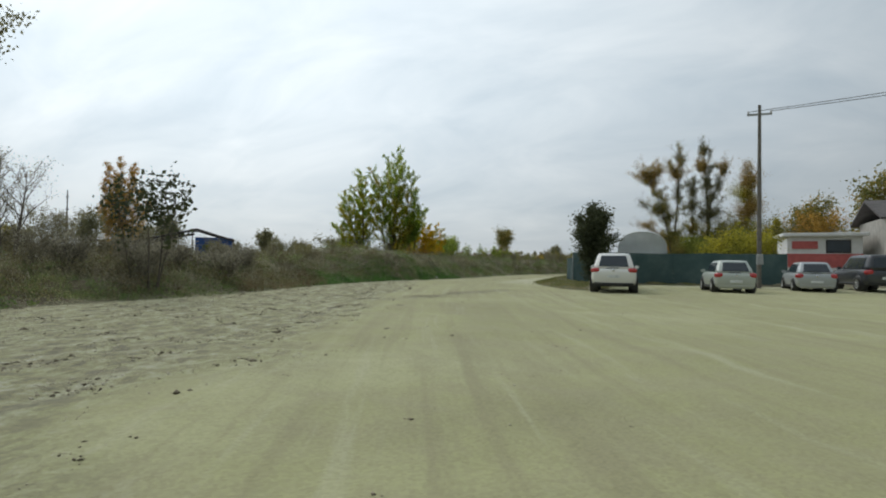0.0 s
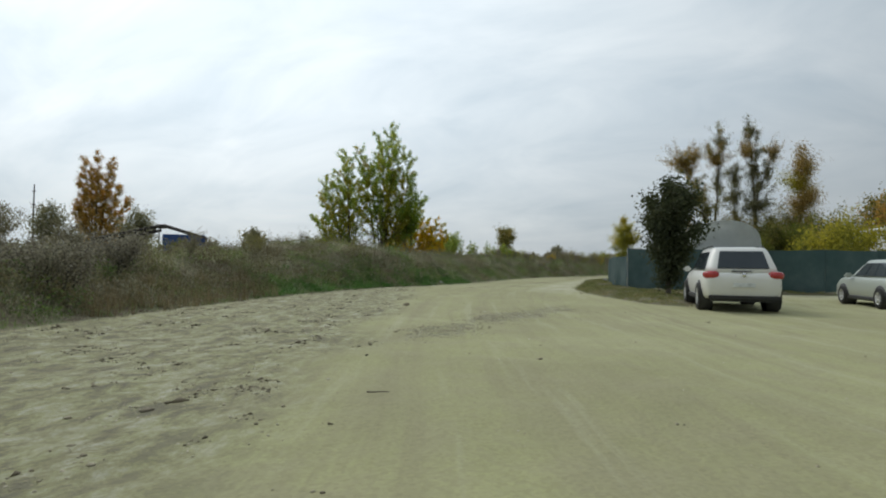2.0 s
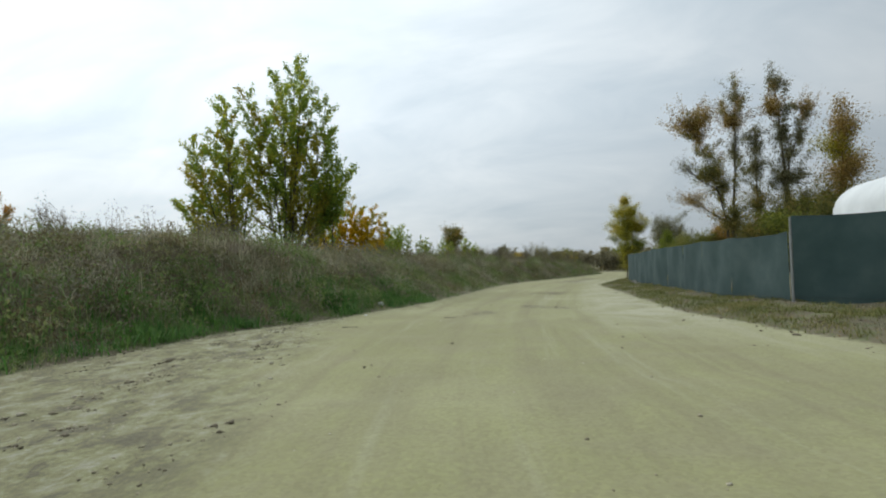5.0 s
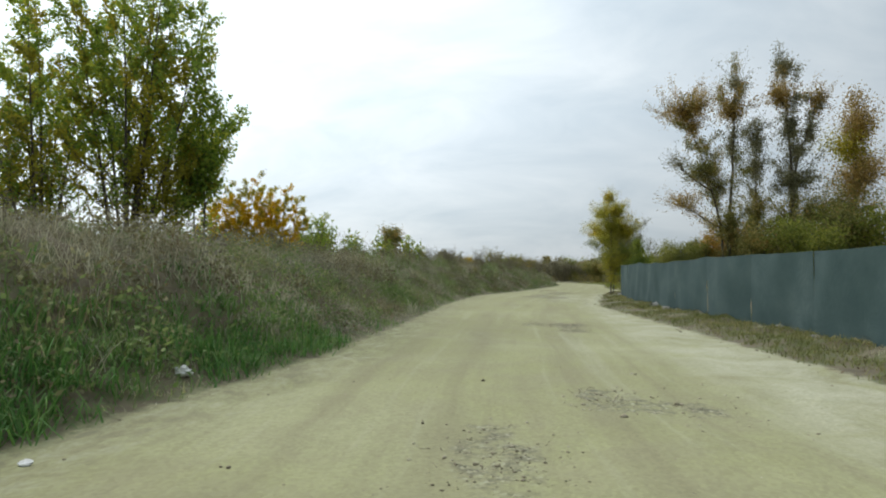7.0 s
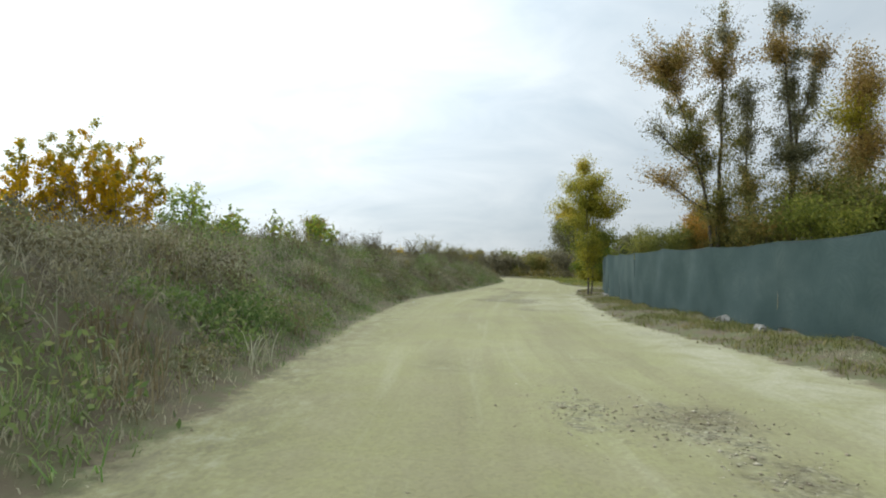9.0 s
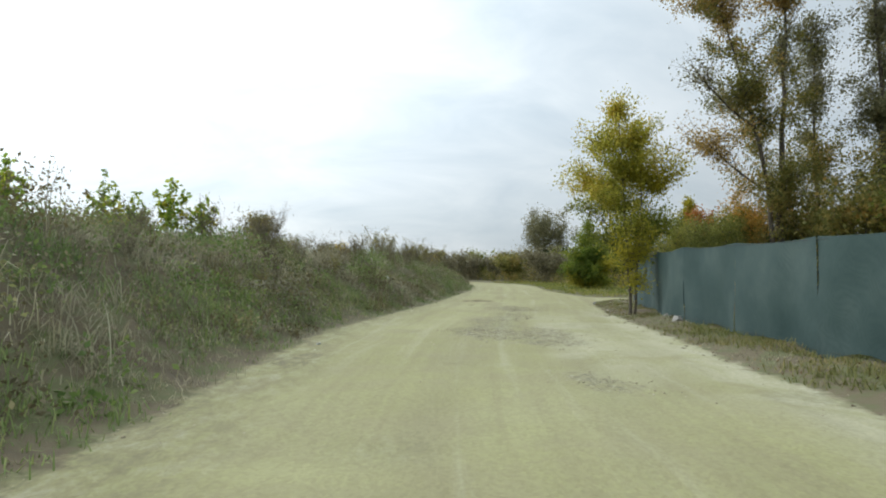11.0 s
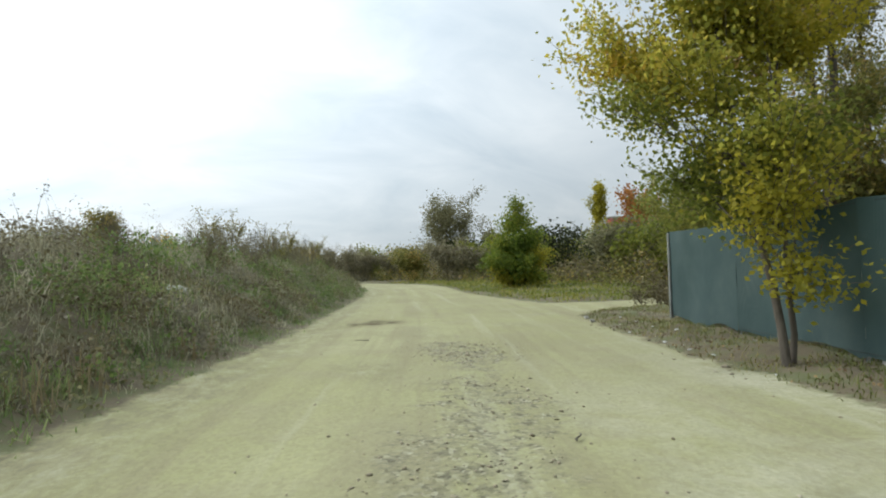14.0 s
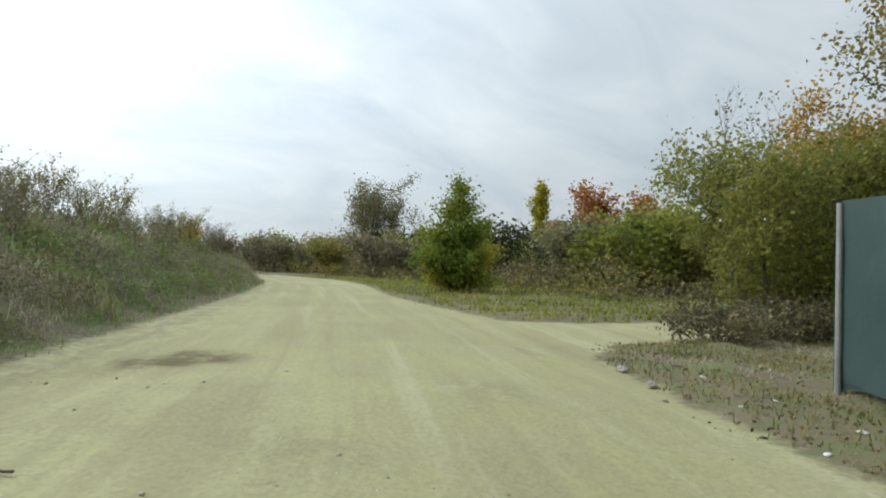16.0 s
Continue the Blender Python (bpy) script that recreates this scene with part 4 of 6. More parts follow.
    lobed_tree("tall_poplar", 14.9, 65.0, [[(0, 0, 0), (0.05, 0, 4), (0.3, 0.1, 8), (0.5, 0.2, 12), (0.6, 0.2, 14.6)], [(-0.2, -0.1, 0), (-0.6, -0.1, 5), (-1.6, -0.2, 8.5), (-2.9, -0.4, 11.8)]],
               [(-3.2, -0.5, 12.0, 1.55, 1.15, 1.2, B), (-1.6, 0.3, 12.7, 1.2, 1.0, 1.1, B), (-2.3, -0.2, 10.9, 0.9, 0.8, 0.9, B), (0.2, 0, 12.2, 1.5, 1.1, 1.0, B), (0.6, 0.2, 14.1, 0.85, 1.3, 0.8, W), (-1.8, -0.3, 8.2, 1.4, 1.2, 1.2, O),
                (-0.5, 0, 7.2, 1.2, 1.5, 1.1, O), (-3.3, -0.4, 6.1, 1.5, 0.5, 1.1, B), (-3.7, -0.5, 8.7, 0.8, 0.6, 0.5, W), (0.35, 0.3, 9.8, 0.75, 2.1, 0.9, W), (0.1, 0, 4.3, 1.5, 2.0, 1.0, O), (1.0, 0.5, 2.5, 1.6, 1.5, 1.0, O)],
               36000, 0.064, words, seed=41, r0=0.15, plume=0.23, reach=1.38, fill=0.5, fill_leaf=O, group="tall poplars")
    lobed_tree("tall_poplar", 16.9, 65.6, [[(0, 0, 0), (0.1, 0, 4), (0, 0.1, 7), (0.1, 0, 11.2)]],
               [(0.05, 0, 10.2, 0.75, 1.2, 1.0, W), (0.1, 0.1, 8.2, 0.85, 1.7, 1.0, W), (0.15, -0.1, 5.6, 1.0, 1.6, 1.0, O), (0.4, 0.2, 3.2, 1.5, 1.6, 1.0, O)], 15000, 0.064, "slender grey-green poplar behind the fence", seed=42, r0=0.11, plume=0.25, reach=1.35, fill=0.5, fill_leaf=W, group="tall poplars")
    lobed_tree("tall_poplar", 18.3, 64.0, [[(0, 0, 0), (0.1, 0, 5), (0.05, 0, 9), (-0.2, 0, 12.5), (-0.25, 0, 15.2)], [(0.1, 0.1, 4), (0.4, 0, 8.5), (1.2, 0, 10.6), (1.8, 0, 13.2)]],
               [(-0.25, 0, 14.6, 0.75, 1.1, 0.9, W), (-0.7, 0.1, 12.9, 1.0, 1.3, 1.1, B), (0.05, 0, 10.8, 0.65, 2.0, 0.8, W), (1.8, 0, 12.4, 0.75, 1.3, 1.1, B), (1.3, 0, 10.5, 0.6, 1.3, 0.7, W), (0.5, 0.2, 9.2, 1.0, 0.8, 0.8, W),
                (0.1, 0, 7.3, 1.2, 1.9, 1.0, W), (0.2, 0, 4.0, 1.5, 1.8, 1.0, O), (1.6, 0.3, 5.2, 1.4, 1.3, 1.0, O)], 30000, 0.064, words, seed=43, r0=0.14, plume=0.23, reach=1.38, fill=0.5, fill_leaf=W, group="tall poplars")
    lobed_tree("golden_poplar", 22.4, 64.6, [[(0, 0, 0), (0.1, 0, 5), (0.2, 0, 9), (0.3, 0, 12)]],
               [(0.35, 0, 11.0, 1.25, 1.2, 1.2, B), (-0.1, 0.2, 9.3, 1.5, 1.3, 1.1, LEAF_YELLOW_GREEN), (0.4, -0.2, 7.4, 1.9, 1.4, 1.0, B), (-0.5, 0, 5.2, 2.3, 1.8, 1.0, O), (0.6, 0.2, 3.0, 2.6, 1.8, 1.0, O)],
               26000, 0.08, "yellow-brown autumn tree behind the green fence", seed=47, r0=0.15, plume=0.5, reach=1.2, fill=0.4, fill_leaf=B)
    for k, (x, y, h, sp, lf) in enumerate([(16.4, 63.2, 4.4, 1.9, O), (19.2, 62.4, 5.2, 2.2, O), (21.6, 61.0, 5.4, 2.4, LEAF_GREEN), (17.8, 59.0, 4.2, 2.0, LEAF_GREEN), (24.6, 58.5, 6.0, 2.6, O), (27.5, 54.0, 6.5, 2.8, LEAF_ORANGE)]):
        tree("fence_shrub", x, y, h, sp, lf, 7500, 0.105, "olive-brown shrub grown up behind the green fence", "bush", stems=5, splay=0.35, clear=0.05, limbs=12, rise=1.0, widest=0.5, plume=0.5, twigs=4, seed=140 + k, trunk_r=0.05, group="shrubs behind the fence")
    tree("bare_tree", 21.6, 74.0, 7.6, 1.5, LEAF_GREY, 500, 0.08, "thin leafless grey tree behind the corner bush", stems=3, splay=0.1, clear=0.3, limbs=12, rise=1.8, plume=0.2, twigs=5, seed=49, trunk_r=0.06)
    # dark conifer-like tree by the parked car
    tree("dark_evergreen", 7.35, 25.5, 4.3, 1.45, LEAF_DARK, 20000, 0.078, "dark green evergreen tree on the grassy corner", clear=0.08, limbs=34, rise=0.7, widest=0.38, plume=0.34, twigs=6, trunk_r=0.09, seed=51)
    # bush behind the fence end
    tree("round_bush", 12.2, 66.0, 3.7, 1.4, LEAF_BUSH, 32000, 0.052, "broad olive-green bush at the fence corner", "bush", stems=6, splay=0.3, clear=0.05, limbs=14, rise=0.8, widest=0.5, plume=0.3, seed=53, trunk_r=0.05)
    tree("round_bush", 14.5, 66.6, 5.2, 0.95, LEAF_ORANGE, 13000, 0.06, "upright orange-brown bush behind the fence", "bush", stems=4, splay=0.12, clear=0.05, limbs=14, rise=0.9, widest=0.5, plume=0.4, seed=54, trunk_r=0.05)
    for x, y, h, sp, sd in ((10.0, 65.7, 0.45, 0.5, 72), (10.6, 65.5, 0.55, 0.6, 73), (11.4, 65.5, 0.55, 0.6, 74), (12.4, 65.9, 0.6, 0.6, 75)):
        tree("withered_bush", x, y, h, sp, LEAF_TANGLE, 2200, 0.035, "dry grey-brown brush under the corner bush", "bush", stems=6, splay=0.6, clear=0.05, limbs=8, rise=0.7, widest=0.5, plume=0.16, twigs=4, seed=sd, trunk_r=0.014, wood=STALK, group="brush at the corner")
    # across the junction
    M, G = LEAF_MAPLE, LEAF_YELLOW_GREEN
    lobed_tree("young_maple", 12.6, 79.3, [[(0, 0, 0), (0.03, 0, 1.5), (-0.03, 0, 3.0), (0, 0, 4.5)]],
               [(0, 0, 4.0, 0.45, 0.65, 1.2, M), (0.25, 0.1, 3.3, 0.7, 0.55, 1.1, M), (-0.35, -0.1, 3.0, 0.75, 0.55, 1.1, M), (0.65, 0, 2.4, 0.85, 0.6, 1.0, M), (-0.7, 0.2, 2.1, 0.95, 0.55, 1.0, M), (0.1, -0.5, 2.2, 0.9, 0.7, 1.0, M), (0.95, 0.2, 1.4, 0.95, 0.6, 1.0, G),
                (-1.05, 0, 1.2, 0.95, 0.55, 1.0, M), (0, -0.5, 1.1, 1.1, 0.7, 1.0, M), (0.3, 0.7, 1.5, 1.0, 0.8, 1.0, M), (-0.5, 0.1, 0.5, 1.2, 0.45, 0.9, G), (0.6, -0.2, 0.45, 1.2, 0.45, 0.9, M)],
               22000, 0.08, "fresh green cone-shaped young tree on the grass", r0=0.06, seed=55, plume=0.22)
    tree("grey_willow", 17.5, 107.0, 7.4, 3.3, LEAF_GREY, 16000, 0.11, "round grey-green willow in the hedgerow", stems=3, splay=0.3, clear=0.12, limbs=16, rise=0.9, widest=0.55, plume=0.6, seed=56)
    tree("slim_poplar", 35.5, 108.0, 9.6, 1.05, LEAF_YELLOW_GREEN, 7000, 0.15, "slim upright poplar with yellow-brown leaves", clear=0.05, limbs=26, rise=2.6, widest=0.4, plume=0.4, seed=57)
    for x, y, h, s in [(24.9, 85.5, 5.9, 58), (29.8, 87.5, 5.7, 59)]:
        tree("russet_tree", x, y, h, 1.5, LEAF_RUSSET, 5000, 0.14, "russet-orange autumn tree behind the verge", limbs=18, rise=1.2, plume=0.4, seed=s, stems=2, clear=0.08)
    # far left
    shoot_tree("orange_poplar", -142, 132, [(0.4, 0.5, 33.5), (-1.8, -1.9, 31.5), (2.2, 2.4, 31.8), (-2.9, -3.0, 25.5), (3.0, 3.2, 29.0), (4.4, 4.7, 24.0), (5.4, 5.8, 20.0), (0.5, -1.5, 29.0), (-1.0, 1.8, 28.0), (-3.0, -3.3, 18.0)],
               34000, 0.26, "tall oval poplar in copper-orange autumn leaf", LEAF_ORANGE, LEAF_RUST, 0.25, 26, 0.115, r0=0.3, plume=0.38, gap=1.2, seed=61, clear=0.1, depth=0.6)
    tree("grey_poplar", -78, 85.0, 9.5, 3.4, LEAF_PALE, 7000, 0.2, "pale grey-green tree beyond the bank", clear=0.05, limbs=16, rise=1.6, plume=0.5, seed=62, stems=5, splay=0.25, fan=True)
    tree("grey_poplar", -84, 72.0, 9.6, 3.0, LEAF_PALE, 6000, 0.2, "pale grey-green tree behind the bank by the mast", clear=0.05, limbs=16, rise=1.6, plume=0.5, seed=66, stems=5, splay=0.25, fan=True)
    tree("bare_tree", -48.4, 33.0, 10.8, 4.4, LEAF_BROWN, 1500, 0.12, "bare spreading tree with few withered leaves", clear=0.15, limbs=22, rise=1.0, plume=0.6, twigs=8, bare=0.3, seed=63, stems=2, trunk_r=0.22)
    tree("dark_sapling", -4.6, 6.5, 3.2, 1.0, LEAF_DARK, 950, 0.10, "sparse dark-leaved sapling on the bank", stems=4, splay=0.25, limbs=9, rise=1.5, plume=0.25, seed=64, trunk_r=0.03, clear=0.3, bare=0.2)
    for x, y, h, sp, sd in ((-5.3, 6.6, 1.15, 0.85, 67), (-6.2, 8.6, 0.8, 0.8, 68), (-5.6, 10.6, 0.7, 0.7, 69), (-6.9, 5.2, 0.8, 0.8, 70), (-6.4, 12.6, 0.7, 0.7, 71)):
        tree("withered_bush", x, y, h, sp, LEAF_HUMMOCK, 4600, 0.04, "dense withered grey-brown bush on the low bank", "bush", stems=6, splay=0.5, clear=0.05, limbs=9, rise=0.9, widest=0.5, plume=0.22, twigs=4, seed=sd, trunk_r=0.02, group="bushes of the low bank")
    tree("slender_tree", -4.9, 1.6, 6.4, 1.5, LEAF_GREY, 900, 0.06, "slender tree with a high sparse crown on the bank", limbs=8, rise=0.8, plume=0.25, seed=65, clear=0.82, trunk_r=0.05)


plant_trees()


def plant_far():
    """Small trees and bushes along the hedges, and the woods at the horizon."""
    rng = np.random.default_rng(77)
    kinds = [("far_bush", LEAF_BROWN, "withered brown hedge bush beyond the grass"), ("far_bush", LEAF_GREEN, "olive-green hedge bush beyond the grass"), ("far_bush", LEAF_GREY, "grey-green hedge bush beyond the grass"),
             ("far_bush", LEAF_OLIVE, "yellowish hedge bush beyond the grass"), ("far_bush", LEAF_DARK, "dark leafless hedge bush beyond the grass")]
    proto = []
    for k, (n, lf, lb) in enumerate(kinds):
        proto.append(tree(n, 9 + 3 * k, 112 + k, 3.2, 1.7, lf, 3000, 0.14, lb, "bush", stems=4, splay=0.5, clear=0.04, limbs=8, twigs=2, rise=1.0, widest=0.5, plume=0.5, seed=80 + k, trunk_r=0.04, group="hedgerow bushes"))
    spots = [(-4, 119), (-10, 123), (1, 116), (6, 115), (14, 104), (19, 101), (22, 97), (25, 101), (28, 95), (31, 99), (24, 92), (19, 93), (16, 99), (34, 94), (38, 91), (22, 86), (26, 83), (29, 80), (33, 83),
             (37, 80), (41, 84), (20, 82), (24, 78.5), (17, 88), (44, 80), (48, 86), (31, 76.5), (36, 75.5), (42, 76), (13, 109), (10, 110), (20, 105), (23, 104), (27, 107), (31, 104), (35, 101), (39, 98), (21, 91), (27, 90), (31, 90), (35, 86), (40, 88), (23, 82), (27, 78.5), (20, 78), (46, 91), (52, 80)]
    for i, (x, y) in enumerate(spots):
        k = rng.choice(5, p=[0.2, 0.25, 0.2, 0.2, 0.15])
        s = rng.uniform(0.8, 1.2)
        again(proto[k], x, y, (s * rng.uniform(1.0, 1.35), s), rng.uniform(0, 360))
    # on and behind the bank
    for x, y, k, s in [(-24, 95, 1, 1.6), (-31, 120, 3, 1.7), (-20, 84, 1, 1.2), (-27, 84, 2, 1.2), (-38, 110, 0, 1.6), (-50, 105, 2, 1.9), (-47, 84, 0, 1.3), (-52, 66, 1, 1.0), (-45, 60, 0, 0.9), (-36, 62, 2, 1.0),
                       (-30, 70, 1, 0.9), (-63, 84, 0, 1.3), (-26, 62, 0, 0.8), (-22, 52, 1, 0.8), (-58, 40, 0, 1.3), (-64, 30, 0, 1.2), (-56, 52, 0, 1.1), (-13, 100, 0, 1.1), (-9, 88, 1, 0.8), (-5, 108, 0, 1.0)]:
        again(proto[k], x, y, (s, s), rng.uniform(0, 360))
    t1 = tree("far_tree", -22.8, 150, 9.8, 3.6, LEAF_OLIVE, 7000, 0.22, "rounded olive and ochre tree far off", limbs=16, plume=1.0, seed=91, group="far trees")
    t2 = tree("far_tree", -112, 168, 11.0, 4.6, LEAF_GREY, 4000, 0.4, "rounded grey-brown tree far off", limbs=16, plume=1.0, seed=92, group="far trees")
    for x, y, k, s in [(-150, 150, 1, 1.0), (-95, 60, 0, 0.75), (-90, 190, 1, 0.8), (-60, 220, 0, 0.7), (-20, 260, 1, 0.8), (20, 240, 0, 0.7), (60, 200, 1, 0.9), (80, 160, 0, 0.7), (95, 130, 1, 0.8), (-130, 90, 0, 0.8), (-118, 70, 1, 0.8)]:
        again((t1, t2)[k], x, y, (s, s), rng.uniform(0, 360))
    tree("far_tree", -62, 48, 7.0, 2.8, LEAF_BROWN, 6000, 0.13, "rounded brown tree behind the low bank", limbs=18, rise=0.8, plume=0.6, seed=95, stems=3, splay=0.3, clear=0.1, group="far trees")
    t3 = tree("yard_tree", 30.0, 50.0, 9.5, 3.6, LEAF_OLIVE, 7000, 0.18, "olive and yellow tree behind the yard buildings", limbs=22, rise=0.8, plume=0.8, seed=93, stems=2, group="yard trees")
    for x, y, s in [(35, 47, 1.05), (40, 52, 1.1), (46, 46, 1.0), (27, 56, 0.8), (52, 40, 1.0)]:
        again(t3, x, y, (s, s), rng.uniform(0, 360))
    tree("yard_bush", 16.2, 33.5, 3.4, 1.9, LEAF_YELLOW_GREEN, 9000, 0.09, "yellow-green bush behind the yard fence", "bush", stems=5, splay=0.5, clear=0.05, limbs=12, rise=0.8, widest=0.5, plume=0.4, seed=94)
    # woods at the horizon, too far to tell apart
    a = rng.uniform(0, 2 * np.pi, 26000)
    r = rng.uniform(330, 430, 26000)
    top = 5 + 3.5 * np.abs(waves(np.cos(a) * 300, np.sin(a) * 300, 60, 31)) + 2
    pts = np.stack([np.cos(a) * r, 40 + np.sin(a) * r, rng.uniform(0, 1, 26000) ** 0.8 * top], -1)
    V, F = leaf_cards(pts, 3.2, rng, 0.3, 1.2)
    tagged(mesh_object("far_woods", V, F, LEAF_BROWN), "brown-grey woods along the horizon", "woods", kind="stuff")


plant_far()

# ---- grass, weeds and litter of the banks ----


def scatter(poly, x0, x1, y0, y1, n, lo, hi, rng):
    X, Y = rng.uniform(x0, x1, n), rng.uniform(y0, y1, n)
    d = inside(poly, X, Y)
    ok = (d > lo) & (d < hi)
    return X[ok], Y[ok], d[ok]


def tufts(X, Y, per, radius, rng):
    Z = ground_z(X, Y)
    B = np.repeat(np.stack([X, Y, Z - 0.02], -1), per, 0)
    B[:, :2] += rng.normal(size=(len(B), 2)) * radius
    return B


def plant_banks():
    rng = np.random.default_rng(5)
    # dry tangled grass all over the bank
    X, Y, d = scatter(BANK, -13, 8, -8, 100, 66000, 0.05, 7.0, rng)
    keep = rng.uniform(0, 1, len(X)) < 0.45 + 0.55 * smooth(d / 0.9)
    X, Y, d = X[keep], Y[keep], d[keep]
    green = waves(X, Y, 5.0, 41) + 1.1 * smooth((1.9 - d) / 1.6) * np.where((Y > 22) & (Y < 36), 1.0, 0.45) - np.where(Y > 46, 0.05, 0.10)
    dry = green < 0.25
    B = tufts(X[dry], Y[dry], 7, 0.09, rng)
    L = np.repeat(0.14 + 0.28 * smooth(d[dry] / 2.0), 7)
    tagged(mesh_object("dry_grass", *blades(B, L, 0.0055, 1.3, rng), GRASS_DRY), "dry grey-brown tangled grass covering the bank", "grass", kind="stuff")
    foot = np.repeat(0.13 + 0.16 * smooth(d[~dry] / 1.2), 11)
    B = tufts(X[~dry], Y[~dry], 11, 0.10, rng)
    tagged(mesh_object("green_grass", *blades(B, foot, 0.006, 1.2, rng), GRASS_GREEN), "green grass and nettles at the foot of the bank", "grass", kind="stuff")
    # low grass that runs out onto the gravel
    X, Y, d = scatter(BANK, -8, 8, 3, 95, 66000, -0.2, 1.2, rng)
    k = rng.uniform(0, 1, len(X)) < smooth((d + 0.25) / 0.7)
    X, Y, d = X[k], Y[k], d[k]
    g = waves(X, Y, 2.6, 45) > 0.1
    for name, sel, mat, label in (("edge_grass", g, GRASS_GREEN, "short green grass creeping onto the gravel"), ("edge_dry_grass", ~g, GRASS_DRY, "short dry grass creeping onto the gravel")):
        B = tufts(X[sel], Y[sel], 7, 0.07, rng)
        tagged(mesh_object(name, *blades(B, np.repeat(0.05 + 0.13 * smooth(d[sel]), 7), 0.005, 0.9, rng), mat), label, "grass", kind="stuff")
    # lush grass at the foot of the high mound
    X, Y, d = scatter(BANK, -9, -1, 17, 40, 15000, 0.1, 2.1, rng)
    k = rng.uniform(0, 1, len(X)) < smooth((2.2 - d) / 1.5) * smooth((39 - Y) / 8) * smooth(0.75 + 0.8 * waves(X, Y, 3, 46))
    B = tufts(X[k], Y[k], 9, 0.09, rng)
    tagged(mesh_object("lush_grass", *blades(B, np.full(len(B), 0.30), 0.008, 1.2, rng), GRASS_LUSH), "lush bright green grass at the foot of the mound", "grass", kind="stuff")
    # leafy weeds
    X, Y, d = scatter(BANK, -12, 8, -6, 98, 16000, 0.4, 6, rng)
    w = waves(X, Y, 4.0, 43)
    for name, sel, mat, size, label in (("withered_weeds", w < 0.15, LEAF_BROWN, 0.028, "withered brown weeds on the bank"), ("leafy_weeds", w > 0.3, GRASS_GREEN, 0.034, "low leafy green weeds on the bank")):
        x, y = X[sel], Y[sel]
        n = 24
        base = np.repeat(np.stack([x, y, ground_z(x, y)], -1), n, 0)
        h = np.repeat(rng.uniform(0.15, 0.62, len(x)), n) * rng.uniform(0.1, 1, len(base))
        base[:, :2] += rng.normal(size=(len(base), 2)) * 0.13
        base[:, 2] += h
        tagged(mesh_object(name, *leaf_cards(base, size, rng, 0.2, 1.9), mat), label, "weeds", kind="stuff")
    # dark tangled weeds on the low bank by the yard, and an ochre patch of rank dry grass
    X, Y, d = scatter(BANK, -13, 0, -8, 24, 5200, 0.5, 6, rng)
    k = waves(X, Y, 3.4, 48) > -0.35
    X, Y, d = X[k], Y[k], d[k]
    n = 22
    base = np.repeat(np.stack([X, Y, ground_z(X, Y)], -1), n, 0)
    base[:, 2] += np.repeat(rng.uniform(0.2, 0.6, len(X)) * (1 + 0.3 * waves(X, Y, 2.5, 49)), n) * rng.uniform(0.1, 1, len(base))
    base[:, :2] += rng.normal(size=(len(base), 2)) * 0.16
    tagged(mesh_object("tangled_weeds", *leaf_cards(base, 0.036, rng, 0.2, 2.2), LEAF_TANGLE), "dark tangled withered weeds on the low bank", "weeds", kind="stuff")
    X, Y, d = scatter(BANK, -8, -2, 10, 18.5, 1500, 0.05, 1.5, rng)
    k = waves(X, Y, 2.0, 50) > -0.5
    B = tufts(X[k], Y[k], 9, 0.08, rng)
    tagged(mesh_object("ochre_grass", *blades(B, np.full(len(B), 0.38), 0.006, 0.5, rng), GRASS_OCHRE), "rank ochre dry grass at the foot of the bank", "grass", kind="stuff")
    # clumps along the road's bank: dark tangle, leafy green weeds, ochre grass
    X, Y, d = scatter(BANK, -12, 8, 24, 96, 26000, 0.35, 5, rng)
    w = waves(X, Y, 3.0, 71)
    for name, sel, mat, size, high, label in (("tangled_weeds", w > 0.5, LEAF_TANGLE, 0.03, 0.55, "dark tangled weeds in clumps on the bank"), ("nettle_clumps", (w < -0.45) & (d < 3), LEAF_WEED, 0.038, 0.45, "leafy green nettle clumps on the bank")):
        x, y = X[sel], Y[sel]
        n = 14
        base = np.repeat(np.stack([x, y, ground_z(x, y)], -1), n, 0)
        base[:, :2] += rng.normal(size=(len(base), 2)) * 0.14
        base[:, 2] += np.repeat(rng.uniform(0.4, 1.0, len(x)), n) * high * rng.uniform(0.05, 1, len(base))
        tagged(mesh_object(name, *leaf_cards(base, size, rng, 0.3, 1.9), mat), label, "weeds", kind="stuff")
    k = (waves(X, Y, 2.4, 72) > 0.62)
    B = tufts(X[k], Y[k], 9, 0.10, rng)
    tagged(mesh_object("ochre_grass", *blades(B, np.full(len(B), 0.42), 0.006, 0.6, rng), GRASS_OCHRE), "ochre tufts of rank dry grass on the bank", "grass", kind="stuff")
    # rounded hummocks of bramble, bindweed and matted weeds that make the bank lumpy
    X, Y, d = scatter(BANK, -14, 8, -8, 98, 7600, 0.25, 6.5, rng)
    k = rng.uniform(0, 1, len(X)) < 0.25 + 0.5 * smooth(waves(X, Y, 4.5, 81) + 0.4)
    X, Y, d = X[k], Y[k], d[k]
    R = (rng.uniform(0.20, 0.50, len(X)) + np.where(rng.uniform(0, 1, len(X)) < 0.10, rng.uniform(0.15, 0.45, len(X)), 0)) * (0.5 + 0.5 * smooth(d / 1.8))
    tone = waves(X, Y, 3.6, 82) + 0.75 * smooth((1.7 - d) / 1.4) * np.where((Y > 19) & (Y < 36), 0.9, 0.3) + rng.normal(size=len(X)) * 0.22
    Z = ground_z(X, Y)
